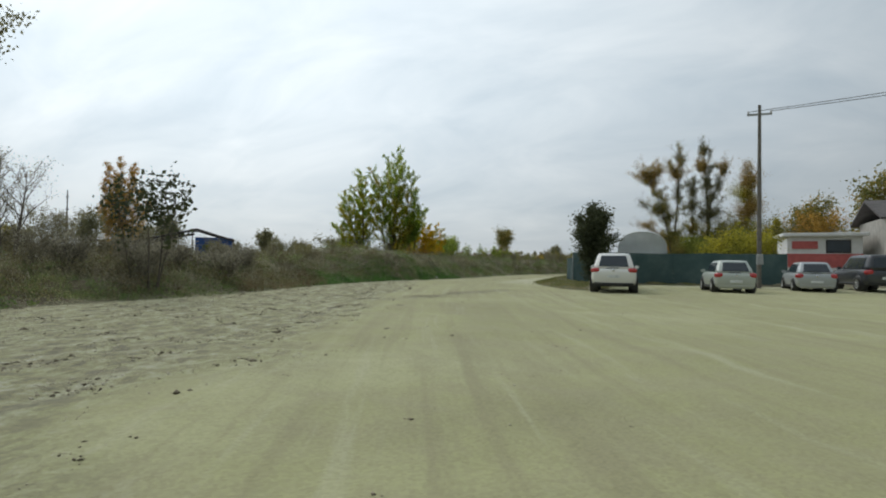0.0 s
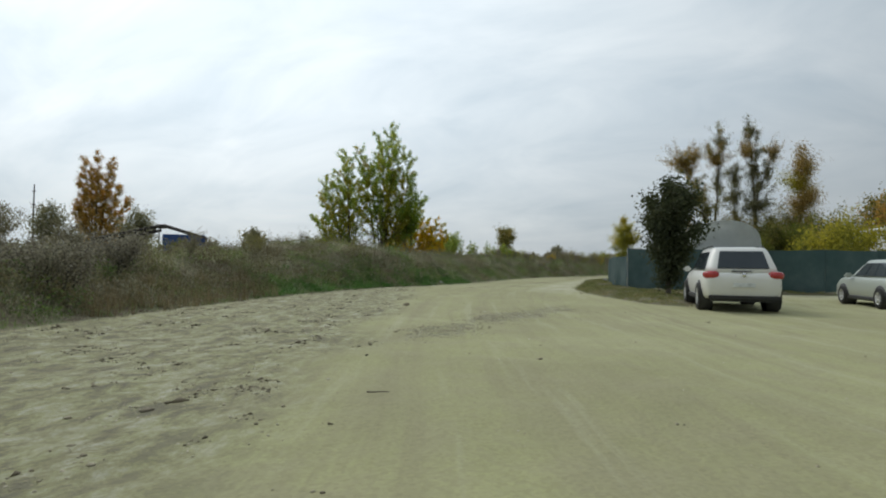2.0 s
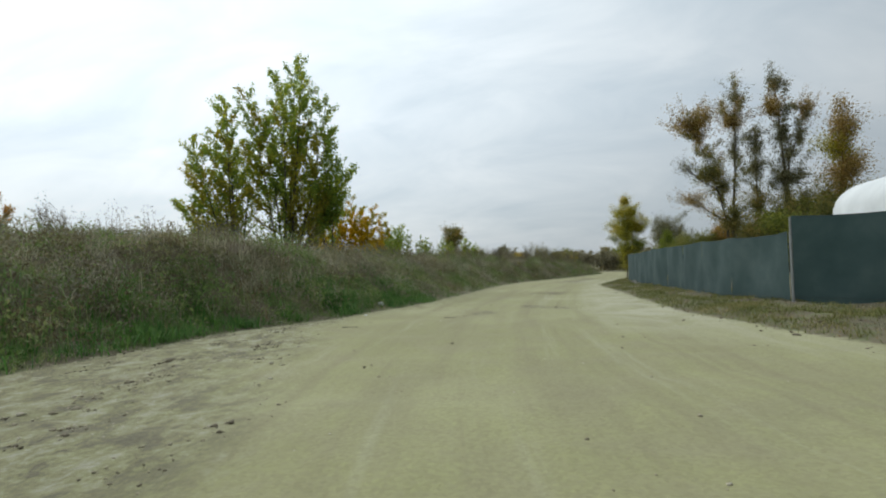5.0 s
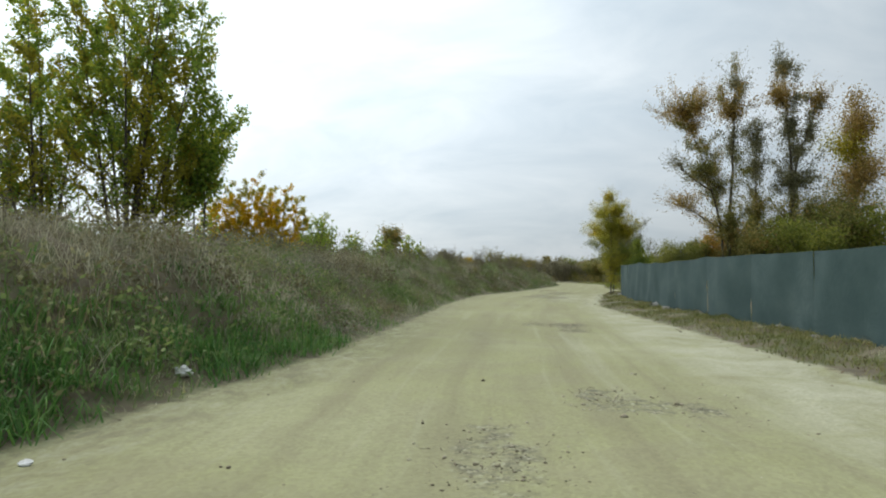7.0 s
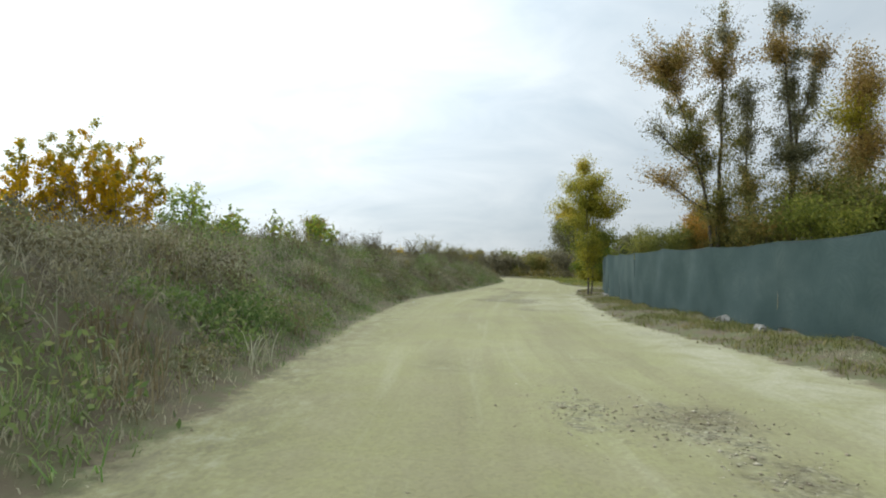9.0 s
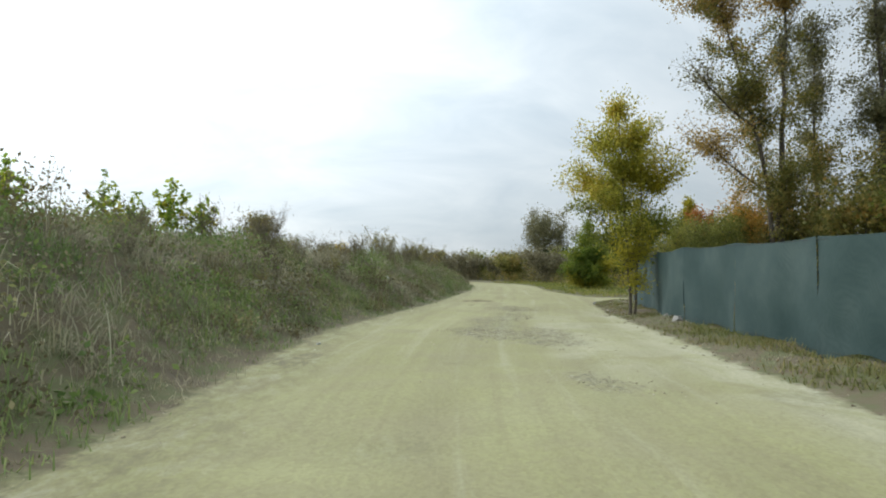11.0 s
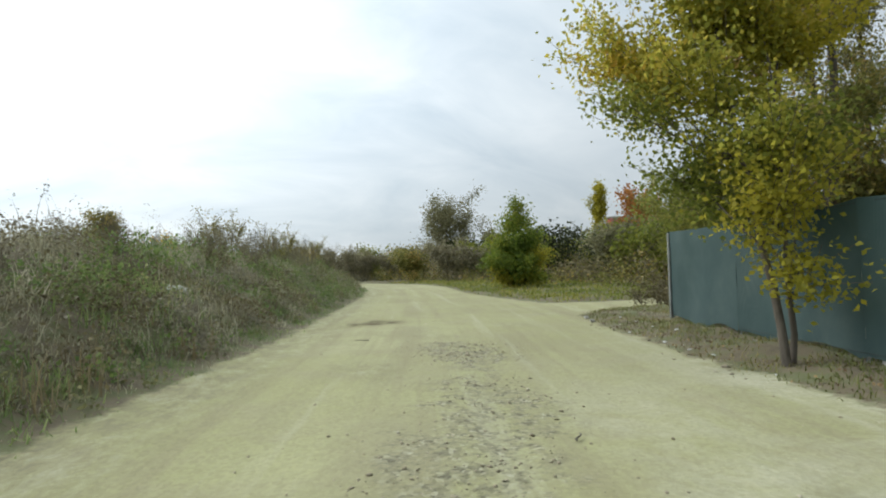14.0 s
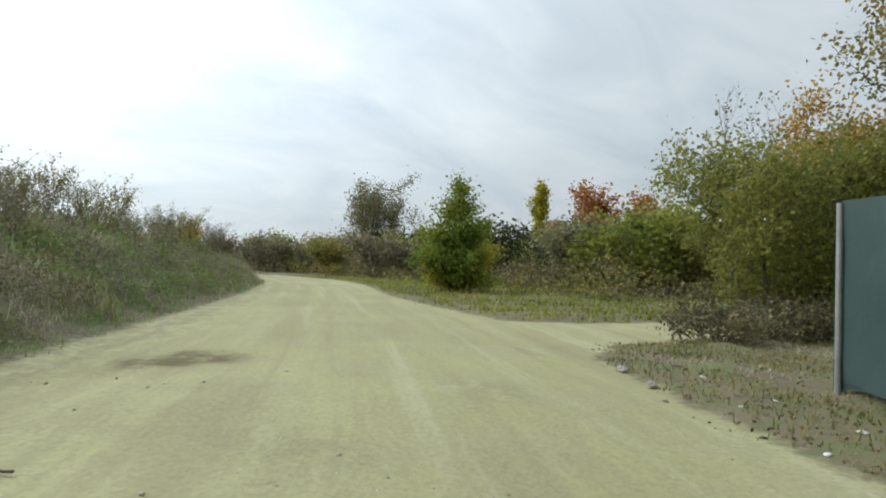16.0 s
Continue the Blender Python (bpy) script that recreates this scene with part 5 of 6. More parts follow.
    for name, lo, hi, mat, size, long, label in (("matted_weeds", -9, -0.55, LEAF_HUMMOCK, 0.030, 2.6, "matted grey-brown weeds in rounded hummocks on the bank"), ("bramble_hummocks", -0.55, 0.0, LEAF_TANGLE, 0.032, 2.0, "dark brown bramble hummocks on the bank"),
                                                 ("olive_hummocks", 0.0, 0.5, LEAF_HEDGE, 0.032, 1.8, "olive-brown weed hummocks on the bank"), ("green_hummocks", 0.5, 9, LEAF_WEED, 0.040, 1.6, "leafy green weed hummocks low on the bank")):
        i = np.where((tone >= lo) & (tone < hi))[0]
        n = (170 * (R[i] / 0.4) ** 2 + 30).astype(int)
        j = np.repeat(i, n)
        a, c = rng.uniform(0, 2 * np.pi, len(j)), rng.uniform(-0.1, 1, len(j))
        q = np.sqrt(np.maximum(1 - c * c, 0))
        r = R[j] * (1 + 0.25 * np.sin(3 * a + 5 * X[j]) * q + 0.16 * rng.normal(size=len(j)))
        P = np.stack([X[j] + r * q * np.cos(a), Y[j] + r * q * np.sin(a), Z[j] + 0.85 * r * c - 0.05], -1)
        P[:, 2] = np.maximum(P[:, 2], ground_z(P[:, 0], P[:, 1]) + 0.01)
        tagged(mesh_object(name, *leaf_cards(P, size, rng, 0.1, long), mat), label, "weeds", kind="stuff")
    # pale blades that bow over the bank's foot and face
    X, Y, d = scatter(BANK, -10, 8, 8, 92, 2600, 0.15, 4.5, rng)
    k = waves(X, Y, 3.2, 83) > 0.12
    B = tufts(X[k], Y[k], 9, 0.05, rng)
    tagged(mesh_object("arching_grass", *arcs(B, 0.55, 0.006, rng), GRASS_PALE), "pale dry grass blades bowing over on the bank", "grass", kind="stuff")
    # dead stalks with seed heads on the crest
    X, Y, d = scatter(BANK, -12, 6, -6, 96, 9000, 2.2, 6.0, rng)
    k = (waves(X, Y, 7, 47) > -0.1) & (rng.uniform(0, 1, len(X)) < 0.5)
    X, Y = X[k], Y[k]
    B = tufts(X, Y, 3, 0.12, rng)
    L = np.repeat(rng.uniform(0.45, 1.0, len(X)), 3)
    V, F = blades(B, L, 0.006, 0.28, rng)
    tips = V.reshape(-1, 5, 3)[:, 4]
    heads = np.repeat(tips, 8, 0) + rng.normal(size=(len(tips) * 8, 3)) * [0.035, 0.035, 0.07]
    tagged(mesh_object("dead_stalks", V, F, STALK), "thin dead grass stalks on the crest of the bank", "grass", kind="stuff")
    tagged(mesh_object("seed_heads", *leaf_cards(heads, 0.022, rng, 0.5, 2.0), STALK), "dry seed heads of the grass stalks", "grass", kind="stuff")
    # verge by the fence and the field across the junction
    X, Y, d = scatter(VERGE, 3, 14, 19, 68, 46000, 0.05, 3.2, rng)
    k = (waves(X, Y, 2.2, 51) > -0.55) & (rng.uniform(0, 1, len(X)) < 0.4 + 0.6 * smooth(d / 0.8))
    X, Y = X[k], Y[k]
    g = waves(X, Y, 3, 52) > -0.45
    B = tufts(X[g], Y[g], 9, 0.09, rng)
    tagged(mesh_object("verge_grass", *blades(B, 0.13 - 0.045 * smooth((B[:, 1] - 53) / 6), 0.006, 1.25, rng), GRASS_VERGE), "short patchy olive-brown grass on the verge by the fence", "grass", kind="stuff")
    B = tufts(X[~g], Y[~g], 5, 0.08, rng)
    tagged(mesh_object("verge_dry_grass", *blades(B, np.full(len(B), 0.085), 0.005, 1.0, rng), GRASS_DRY), "short brown grass on the verge by the fence", "grass", kind="stuff")
    X, Y, d = scatter(VERGE, 3, 14, 19, 68, 60000, 0.0, 3.0, rng)
    k = ((waves(X, Y, 1.7, 53) > 0.25) & (rng.uniform(0, 1, len(X)) < 0.25 + 0.75 * smooth((Y - 54) / 5))) | (rng.uniform(0, 1, len(X)) < 0.10 + 0.12 * smooth((Y - 54) / 4))
    X, Y = X[k], Y[k]
    P = np.stack([X, Y, ground_z(X, Y) + 0.02], -1)
    tagged(mesh_object("fallen_leaves", *leaf_cards(P, 0.022, rng, 0.0), LEAF_LITTER), "fallen brown leaves strewn over the verge", "leaves", kind="stuff")
    X, Y, d = scatter(FIELD, 5, 48, 68, 100, 15000, 0.35, 30, rng)
    B = tufts(X, Y, 7, 0.16, rng)
    tagged(mesh_object("field_grass", *blades(B, np.full(len(B), 0.18), 0.02, 1.3, rng), GRASS_FIELD), "rough green and yellow grass beyond the junction", "grass", kind="stuff")
    X, Y, d = scatter(FIELD, 5, 48, 68, 112, 14000, 0.0, 1.1, rng)
    B = tufts(X, Y, 6, 0.12, rng)
    tagged(mesh_object("field_dry_grass", *blades(B, np.full(len(B), 0.11), 0.009, 1.1, rng), GRASS_VERGE), "dry brown grass along the junction's edge", "grass", kind="stuff")
    # tangle that fills the hedgerow across the junction
    X, Y = rng.uniform(8, 60, 5200), rng.uniform(73, 116, 5200)
    f = inside(FIELD, X, Y)
    k = (f > 3.6 + 1.5 * waves(X, Y, 6, 57)) & (f < 26) & ((Y > 82) | (X > 15.5))
    X, Y, f = X[k], Y[k], f[k]
    tall = (0.7 + 0.9 * smooth((f - 4) / 7)) * (1.0 + 0.55 * waves(X, Y, 3.5, 58))
    n = 26
    base = np.repeat(np.stack([X, Y, ground_z(X, Y)], -1), n, 0) + rng.normal(size=(len(X) * n, 3)) * [0.45, 0.45, 0.05]
    base[:, 2] += rng.uniform(0.0, 1.0, len(base)) * np.repeat(np.maximum(tall, 0.4), n)
    pick = np.repeat(waves(X, Y, 5, 59), n)
    for name, sel, mat, label in (("hedge_tangle", pick < -0.05, LEAF_TANGLE, "dark brown withered tangle filling the hedgerow"), ("hedge_leaves", pick >= -0.05, LEAF_OLIVE, "olive leafy tangle filling the hedgerow")):
        tagged(mesh_object(name, *leaf_cards(base[sel], 0.10, rng, 0.2, 1.7), mat), label, "brush", kind="stuff")
    # brush behind the crest
    X, Y = rng.uniform(-28, -8, 2600), rng.uniform(-5, 110, 2600)
    k = (inside(BANK, X, Y) > 6)
    X, Y = X[k], Y[k]
    n = 30
    base = np.repeat(np.stack([X, Y, ground_z(X, Y)], -1), n, 0) + rng.normal(size=(len(X) * n, 3)) * [0.5, 0.5, 0.08]
    base[:, 2] += rng.uniform(0.0, 1.0, len(base)) ** 1.6 * 0.4
    tagged(mesh_object("brushwood", *leaf_cards(base, 0.032, rng, 0.1, 2.4), LEAF_BROWN), "withered brushwood behind the bank", "brush", kind="stuff")


plant_banks()

# ---- fence ----


def fence_run(points, height, seed, label):
    """Steel posts with green shade net stretched between them; each net sheet sags and billows a little."""
    rng = np.random.default_rng(seed)
    pts = np.array(points, float)
    seg = np.hypot(*np.diff(pts, axis=0).T)
    s = np.concatenate([[0], np.cumsum(seg)])
    n = max(1, int(round(s[-1] / 2.4)))
    at = np.linspace(0, s[-1], n + 1)
    px, py = np.interp(at, s, pts[:, 0]), np.interp(at, s, pts[:, 1])
    root = empty("net_fence", px[0], py[0])
    o = np.array(root.matrix_world.translation)
    tops = height + rng.uniform(-0.03, 0.03, n + 1)
    for k in range(n + 1):
        z = float(ground_z(px[k], py[k]))
        lean = rng.normal(size=2) * 0.02
        e = pts[-1] - pts[0]
        px_, py_ = px[k] + 0.045 * e[1] / s[-1], py[k] - 0.045 * e[0] / s[-1]
        V, F = tube(np.array([[px_, py_, z - 0.2], [px_ + lean[0] * 0.3, py_ + lean[1] * 0.3, z + tops[k] - 0.02]]) - o, [0.025, 0.025], 8)
        mesh_object("post", V, F, GALV, root, True, "galvanised tube post" if k == 0 else "")
    for k in range(n):
        nu, nv = 15, 9
        u, v = np.meshgrid(np.linspace(0, 1, nu), np.linspace(0, 1, nv))
        a, b = np.array([px[k], py[k]]), np.array([px[k + 1], py[k + 1]])
        d = (b - a) / np.linalg.norm(b - a)
        side = np.array([-d[1], d[0]])
        X, Y = a[0] + (b - a)[0] * u, a[1] + (b - a)[1] * u
        z0 = ground_z(X, Y) + 0.03 + 0.04 * np.sin(u * 9 + k)
        za, zb = float(ground_z(*a)), float(ground_z(*b))
        z1 = (za + tops[k]) * (1 - u) + (zb + tops[k + 1]) * u - (0.015 + 0.035 * rng.uniform()) * 4 * u * (1 - u)
        bil = 4 * u * (1 - u) * (0.05 * rng.normal() + 0.035 * np.sin(5 * u + 3 * v + k)) + 0.012 * np.sin(16 * u + 5 * v * np.sin(k) + 2 * k) + 0.03 * (1 - v) * rng.normal(size=(nv, nu)) * 0.3
        V = np.stack([X + side[0] * bil, Y + side[1] * bil, z0 + (z1 - z0) * v], -1).reshape(-1, 3) - o
        i, j = np.meshgrid(np.arange(nv - 1), np.arange(nu - 1), indexing="ij")
        F = np.stack([i * nu + j, i * nu + j + 1, (i + 1) * nu + j + 1, (i + 1) * nu + j], -1).reshape(-1, 4)
        mesh_object("net_panel", V, F, NET, root, True)
    for h in (0.06, 0.97):
        P = np.array([[x, y, float(ground_z(x, y)) + h * t] for x, y, t in zip(px, py, tops)]) - o
        mesh_object("tension_wire", *tube(P, np.full(n + 1, 0.003), 4), TRIM_BLACK, root)
    return tagged(root, label, "fence")


fence_run([(5.9, 30.4), (5.3, 33), (5.2, 38), (4.9, 45), (5.1, 51), (6.1, 57), (7.95, 62.7)], 1.55, 11, "grey-green shade-net fence on steel posts along the road")
fence_run([(7.95, 62.75), (10.6, 61.9)], 1.55, 12, "short return of grey-green shade-net fence at the corner")
fence_run([(18.4, 31.4), (14, 30.3), (10, 29.3), (7.9, 28.7), (5.95, 30.3)], 1.85, 13, "dark green shade-net fence behind the parked cars")

# ---- vehicles ----


def revolve(profile, n=24):
    """A body of revolution about the x axis: profile of (x, radius)."""
    a = np.linspace(0, 2 * np.pi, n, endpoint=False)
    P = np.array(profile, float)
    V = np.stack([np.repeat(P[:, 0], n), (P[:, 1:2] * np.cos(a)).ravel(), (P[:, 1:2] * np.sin(a)).ravel()], -1)
    m = len(P)
    i, j = np.meshgrid(np.arange(m - 1), np.arange(n), indexing="ij")
    k = (j + 1) % n
    return V, np.stack([i * n + j, i * n + k, (i + 1) * n + k, (i + 1) * n + j], -1).reshape(-1, 4)


def loft(rings):
    """Skin over closed rings of equal count, with both ends closed by fans of quads."""
    R = np.array(rings, float)
    m, n = R.shape[:2]
    ends = [np.repeat(R[0].mean(0)[None], n, 0), np.repeat(R[-1].mean(0)[None], n, 0)]
    R = np.concatenate([ends[0][None] + (R[0] - R[0].mean(0)) * 0.02, R, ends[1][None] + (R[-1] - R[-1].mean(0)) * 0.02])
    m += 2
    i, j = np.meshgrid(np.arange(m - 1), np.arange(n), indexing="ij")
    k = (j + 1) % n
    return R.reshape(-1, 3), np.stack([i * n + j, (i + 1) * n + j, (i + 1) * n + k, i * n + k], -1).reshape(-1, 4)


def body_ring(y, w, zb, zt, crown):
    half = [(0.55, zb), (0.90, zb + 0.02), (0.965, zb + 0.12), (1.0, zb + (zt - zb) * 0.45), (0.992, zb + (zt - zb) * 0.72), (0.962, zt - 0.07), (0.91, zt), (0.6, zt + crown * 0.7), (0.2, zt + crown)]
    pts = [(w * a, y, z) for a, z in half]
    return pts + [(-x, yy, z) for x, yy, z in reversed(pts)]


def cabin_ring(z, y0, y1, w, r=0.22):
    """A rounded rectangle at height z."""
    pts = []
    for cx, cy, a0 in ((w - r, y1 - r, 0), (-(w - r), y1 - r, 90), (-(w - r), y0 + r, 180), (w - r, y0 + r, 270)):
        for k in range(5):
            a = radians(a0 + k * 22.5)
            pts.append((cx + r * math.cos(a), cy + r * math.sin(a), z))
    return pts


def patch(a, b, c, d, u0, u1, v0, v1, out, thick=0.012):
    """A thin pane on the face a-b (below) c-d (above), standing a little proud of it."""
    a, b, c, d = (np.array(p, float) for p in (a, b, c, d))
    at = lambda u, v: (a * (1 - u) + b * u) * (1 - v) + (c * (1 - u) + d * u) * v  # noqa: E731
    nrm = np.cross(b - a, c - a); nrm /= np.linalg.norm(nrm)
    if nrm @ np.array(out) < 0:
        nrm = -nrm
    bm = bmesh.new()
    low = [bm.verts.new(at(u, v) - nrm * 0.03) for u, v in ((u0, v0), (u1, v0), (u1, v1), (u0, v1))]
    top = [bm.verts.new(at(u, v) + nrm * thick) for u, v in ((u0, v0), (u1, v0), (u1, v1), (u0, v1))]
    bm.faces.new(top)
    for k in range(4):
        bm.faces.new((low[k], low[(k + 1) % 4], top[(k + 1) % 4], top[k]))
    bmesh.ops.recalc_face_normals(bm, faces=bm.faces)
    bmesh.ops.bevel(bm, geom=[e for e in bm.edges if all(v in top for v in e.verts)], offset=0.008, segments=1, affect="EDGES")
    return bm


def vehicle(name, x, y, turn, paint, label, length=4.75, width=1.92, height=1.72, belt=1.06, wheel=0.36, axles=(0.95, 3.8), roof=(0.42, 2.65), glass=(0.10, 3.45), rear_rake=0.0,
            clearance=0.30, bonnet=1.0, boot=None, lamps=(0.85, 1.10, 0.58), cladding=True, rails=False):
    root = empty(name, x, y, float(ground_z(x, y)), turn)
    w = width / 2
    L = length
    st = [(0.0, 0.78, clearance + 0.16, belt - 0.20, 0.0), (0.03, 0.87, clearance + 0.08, belt - 0.09, 0.01), (0.11, 0.93, clearance + 0.04, belt - 0.03, 0.015), (0.30, 0.975, clearance + 0.02, belt, 0.02), (0.8, 1.0, clearance, belt, 0.02),
          (L * 0.45, 1.0, clearance, belt, 0.02), (glass[1] - 0.1, 0.995, clearance, belt, 0.02), (glass[1] + 0.25, 0.985, clearance, bonnet + 0.02, 0.04), (L - 0.45, 0.96, clearance, bonnet - 0.06, 0.05),
          (L - 0.12, 0.88, clearance + 0.04, bonnet - 0.16, 0.03), (L, 0.74, clearance + 0.12, bonnet - 0.30, 0.0)]
    if boot:
        st[4] = (0.8, 1.0, clearance, boot, 0.02)
    body = mesh_object("body", *loft([body_ring(yy, w * s, zb, zt, c) for yy, s, zb, zt, c in st]), paint, root, True)
    zb0, zr = belt - 0.03, height - 0.05
    wl, wr = w * 0.90, w * 0.70
    mixed = lambda p, q, t: p + (q - p) * t  # noqa: E731
    rings = [cabin_ring(mixed(zb0, zr, t), mixed(glass[0], roof[0], t ** 1.12), mixed(glass[1], roof[1], t ** 1.05), mixed(wl, wr, t ** 1.15)) for t in (0, 0.25, 0.5, 0.75, 0.9)]
    rings += [cabin_ring(zr + 0.006, roof[0] + 0.02, roof[1] - 0.05, wr - 0.012), cabin_ring(height - 0.02, roof[0] + 0.07, roof[1] - 0.2, wr - 0.06), cabin_ring(height - 0.004, roof[0] + 0.25, roof[1] - 0.5, wr - 0.2), cabin_ring(height, roof[0] + 0.5, roof[1] - 0.8, wr - 0.32)]
    cabin = mesh_object("cabin", *loft(rings), paint, root, True)
    c = dict(a=(-wl, glass[0], zb0), b=(wl, glass[0], zb0), d=(-wr, roof[0], zr), e=(wr, roof[0], zr), f=(-wl, glass[1], zb0), g=(wl, glass[1], zb0), h=(-wr, roof[1], zr), i=(wr, roof[1], zr))
    part("rear_window", patch(c["a"], c["b"], c["d"], c["e"], 0.13, 0.87, 0.16, 0.86, (0, -1, 0), 0.05), GLASS_DARK, cabin, "dark tinted rear window")
    part("windscreen", patch(c["f"], c["g"], c["h"], c["i"], 0.08, 0.92, 0.1, 0.9, (0, 1, 0.3), 0.035), GLASS_DARK, cabin)
    for lo0, lo1, hi0, hi1, out in (("a", "f", "d", "h", (-1, 0, 0)), ("b", "g", "e", "i", (1, 0, 0))):
        for u0, u1 in ((0.15, 0.37), (0.38, 0.60), (0.61, 0.85)):
            part("side_window", patch(c[lo0], c[lo1], c[hi0], c[hi1], u0, u1, 0.10, 0.86, out, 0.04), GLASS_DARK, cabin)
    z0, z1, inner = lamps
    for s in (-1, 1):
        xs = sorted((s * inner * w / 0.96, s * w * 0.945))
        lamp = bmesh.new()
        bmesh.ops.create_uvsphere(lamp, u_segments=20, v_segments=12, radius=1.0)
        for v in lamp.verts:
            p = [math.copysign(abs(q) ** 0.72, q) for q in v.co]
            v.co = ((xs[0] + xs[1]) / 2 + s * 0.03 + p[0] * ((xs[1] - xs[0]) / 2 + 0.03), 0.11 + p[1] * 0.125 + 0.10 * max(0, s * p[0]), (z0 + z1) / 2 + p[2] * (z1 - z0) / 2)
        part("tail_lamp", lamp, LAMP_RED, root, "red tail lamp", True)
        part("head_lamp", box_bm(*sorted((s * (w - 0.55), s * (w - 0.16))), L - 0.5, L - 0.14, bonnet - 0.26, bonnet - 0.10, 0.04, 2), LAMP_CLEAR, root)
        part("wing_mirror", box_bm(*sorted((s * (w - 0.06), s * (w + 0.17))), glass[1] - 0.45, glass[1] - 0.28, belt - 0.02, belt + 0.14, 0.05, 2), paint, root)
    low = TRIM_BLACK if cladding else paint
    part("rear_bumper", box_bm(-w * 0.87, w * 0.87, -0.04, 0.35, clearance - 0.02, clearance + 0.20, 0.07, 3), low, root, "black plastic lower bumper" if cladding else "")
    part("front_bumper", box_bm(-w * 0.86, w * 0.86, L - 0.3, L + 0.03, clearance, clearance + 0.24, 0.06, 2), low, root)
    part("sill", box_bm(-w - 0.004, w + 0.004, axles[0] + wheel, axles[1] - wheel, clearance - 0.03, clearance + 0.10, 0.03, 1), TRIM_BLACK, root)
    part("number_plate", box_bm(-0.26, 0.26, -0.03, 0.03, z0 - 0.21, z0 - 0.10, 0.006), PLATE, root, "pale number plate")
    part("plate_recess", box_bm(-0.33, 0.33, -0.018, 0.05, z0 - 0.26, z0 - 0.03, 0.03, 2), paint, root)
    V, F = revolve([(-0.012, 0.001), (-0.012, 0.055), (0.012, 0.06), (0.012, 0.001)], 16)
    mesh_object("badge", V[:, [1, 0, 2]] + [0, -0.012, (z0 + z1) / 2 + 0.01], F, CHROME, root)
    part("wiper", box_bm(-0.28, 0.2, glass[0] - 0.03, glass[0] + 0.03, belt + 0.0, belt + 0.025, 0.006), TRIM_BLACK, cabin)
    if rails:
        for s in (-1, 1):
            P = np.array([[s * (wr - 0.06), roof[0] + 0.2, height - 0.03], [s * (wr - 0.05), roof[0] + 0.4, height + 0.03], [s * (wr - 0.05), roof[1] - 0.6, height + 0.03], [s * (wr - 0.06), roof[1] - 0.4, height - 0.03]])
            mesh_object("roof_rail", *tube(P, np.full(4, 0.016), 6), TRIM_BLACK, root, True)
    tw = 0.13
    for ya in axles:
        for s in (-1, 1):
            xc = s * (w - tw + 0.03)
            arch = [(s * (w - 0.3), wheel + 0.055), (s * (w + 0.004), wheel + 0.055), (s * (w + 0.004), wheel * 0.3), (s * (w - 0.3), wheel * 0.3)]
            V, F = revolve(arch, 28)
            mesh_object("wheel_arch", V + [0, ya, wheel + 0.02], F, TRIM_BLACK, root)
            V, F = revolve([(-tw, wheel * 0.62), (-tw, wheel * 0.92), (-tw * 0.75, wheel), (tw * 0.75, wheel), (tw, wheel * 0.92), (tw, wheel * 0.62), (-tw, wheel * 0.62)], 28)
            tyre = mesh_object("wheel", V + [xc + s * 0.03, ya, wheel], F, RUBBER, root, True)
            r = wheel * 0.64
            V, F = revolve([(s * 0.10, 0.001), (s * 0.115, 0.05), (s * 0.095, 0.09), (s * 0.088, r * 0.8), (s * 0.118, r * 0.93), (s * 0.125, r)], 20)
            mesh_object("rim", V + [xc + s * 0.03, ya, wheel], F, ALLOY, tyre, True)
            for k in range(5):
                a = k * 2 * math.pi / 5
                bm = box_bm(*sorted((xc + s * 0.11, xc + s * 0.155)), -0.03, 0.03, 0.04, r * 0.95, 0.008)
                bmesh.ops.transform(bm, matrix=Matrix.Translation((0, ya, wheel)) @ Matrix.Rotation(a, 4, "X"), verts=bm.verts)
                part("spoke", bm, ALLOY, tyre)
    return tagged(root, label, "car", "parked cars")


vehicle("parked_suv", 8.60, 18.35, 0.0, WHITE_PAINT, "dusty white SUV parked with its tail to the yard", rails=True, height=1.73, wheel=0.375, roof=(0.50, 2.55), glass=(0.10, 3.55), lamps=(0.87, 1.08, 0.57))
vehicle("parked_estate_car", 13.9, 21.4, 2.0, SILVER_PAINT, "dusty silver-green hatchback parked by the fence", length=4.3, width=1.76, height=1.50, belt=0.92, wheel=0.31, axles=(0.75, 3.35), roof=(0.55, 2.3),
        glass=(0.12, 3.15), clearance=0.22, bonnet=0.9, lamps=(0.68, 0.92, 0.58), cladding=False)
vehicle("parked_hatchback", 18.0, 24.6, -4.0, GREY_PAINT, "dusty grey estate car parked in the row", length=4.3, width=1.76, height=1.48, belt=0.92, wheel=0.31, axles=(0.75, 3.35), roof=(0.5, 2.3),
        glass=(0.1, 3.15), clearance=0.22, bonnet=0.9, lamps=(0.66, 0.90, 0.58), cladding=False)
vehicle("parked_offroader", 21.3, 25.6, 3.0, BLACK_PAINT, "dark tall off-road car parked in the row", length=4.6, width=1.9, height=1.86, belt=1.12, wheel=0.38, axles=(0.9, 3.65), roof=(0.22, 2.6),
        glass=(0.06, 3.3), clearance=0.34, bonnet=1.08)

# ---- pole and cables ----


def cable_between(a, b, sag, parent_inv):
    t = np.linspace(0, 1, 16)[:, None]
    P = np.array(a) * (1 - t) + np.array(b) * t
    P[:, 2] -= 4 * sag * (t * (1 - t))[:, 0]
    return P - parent_inv


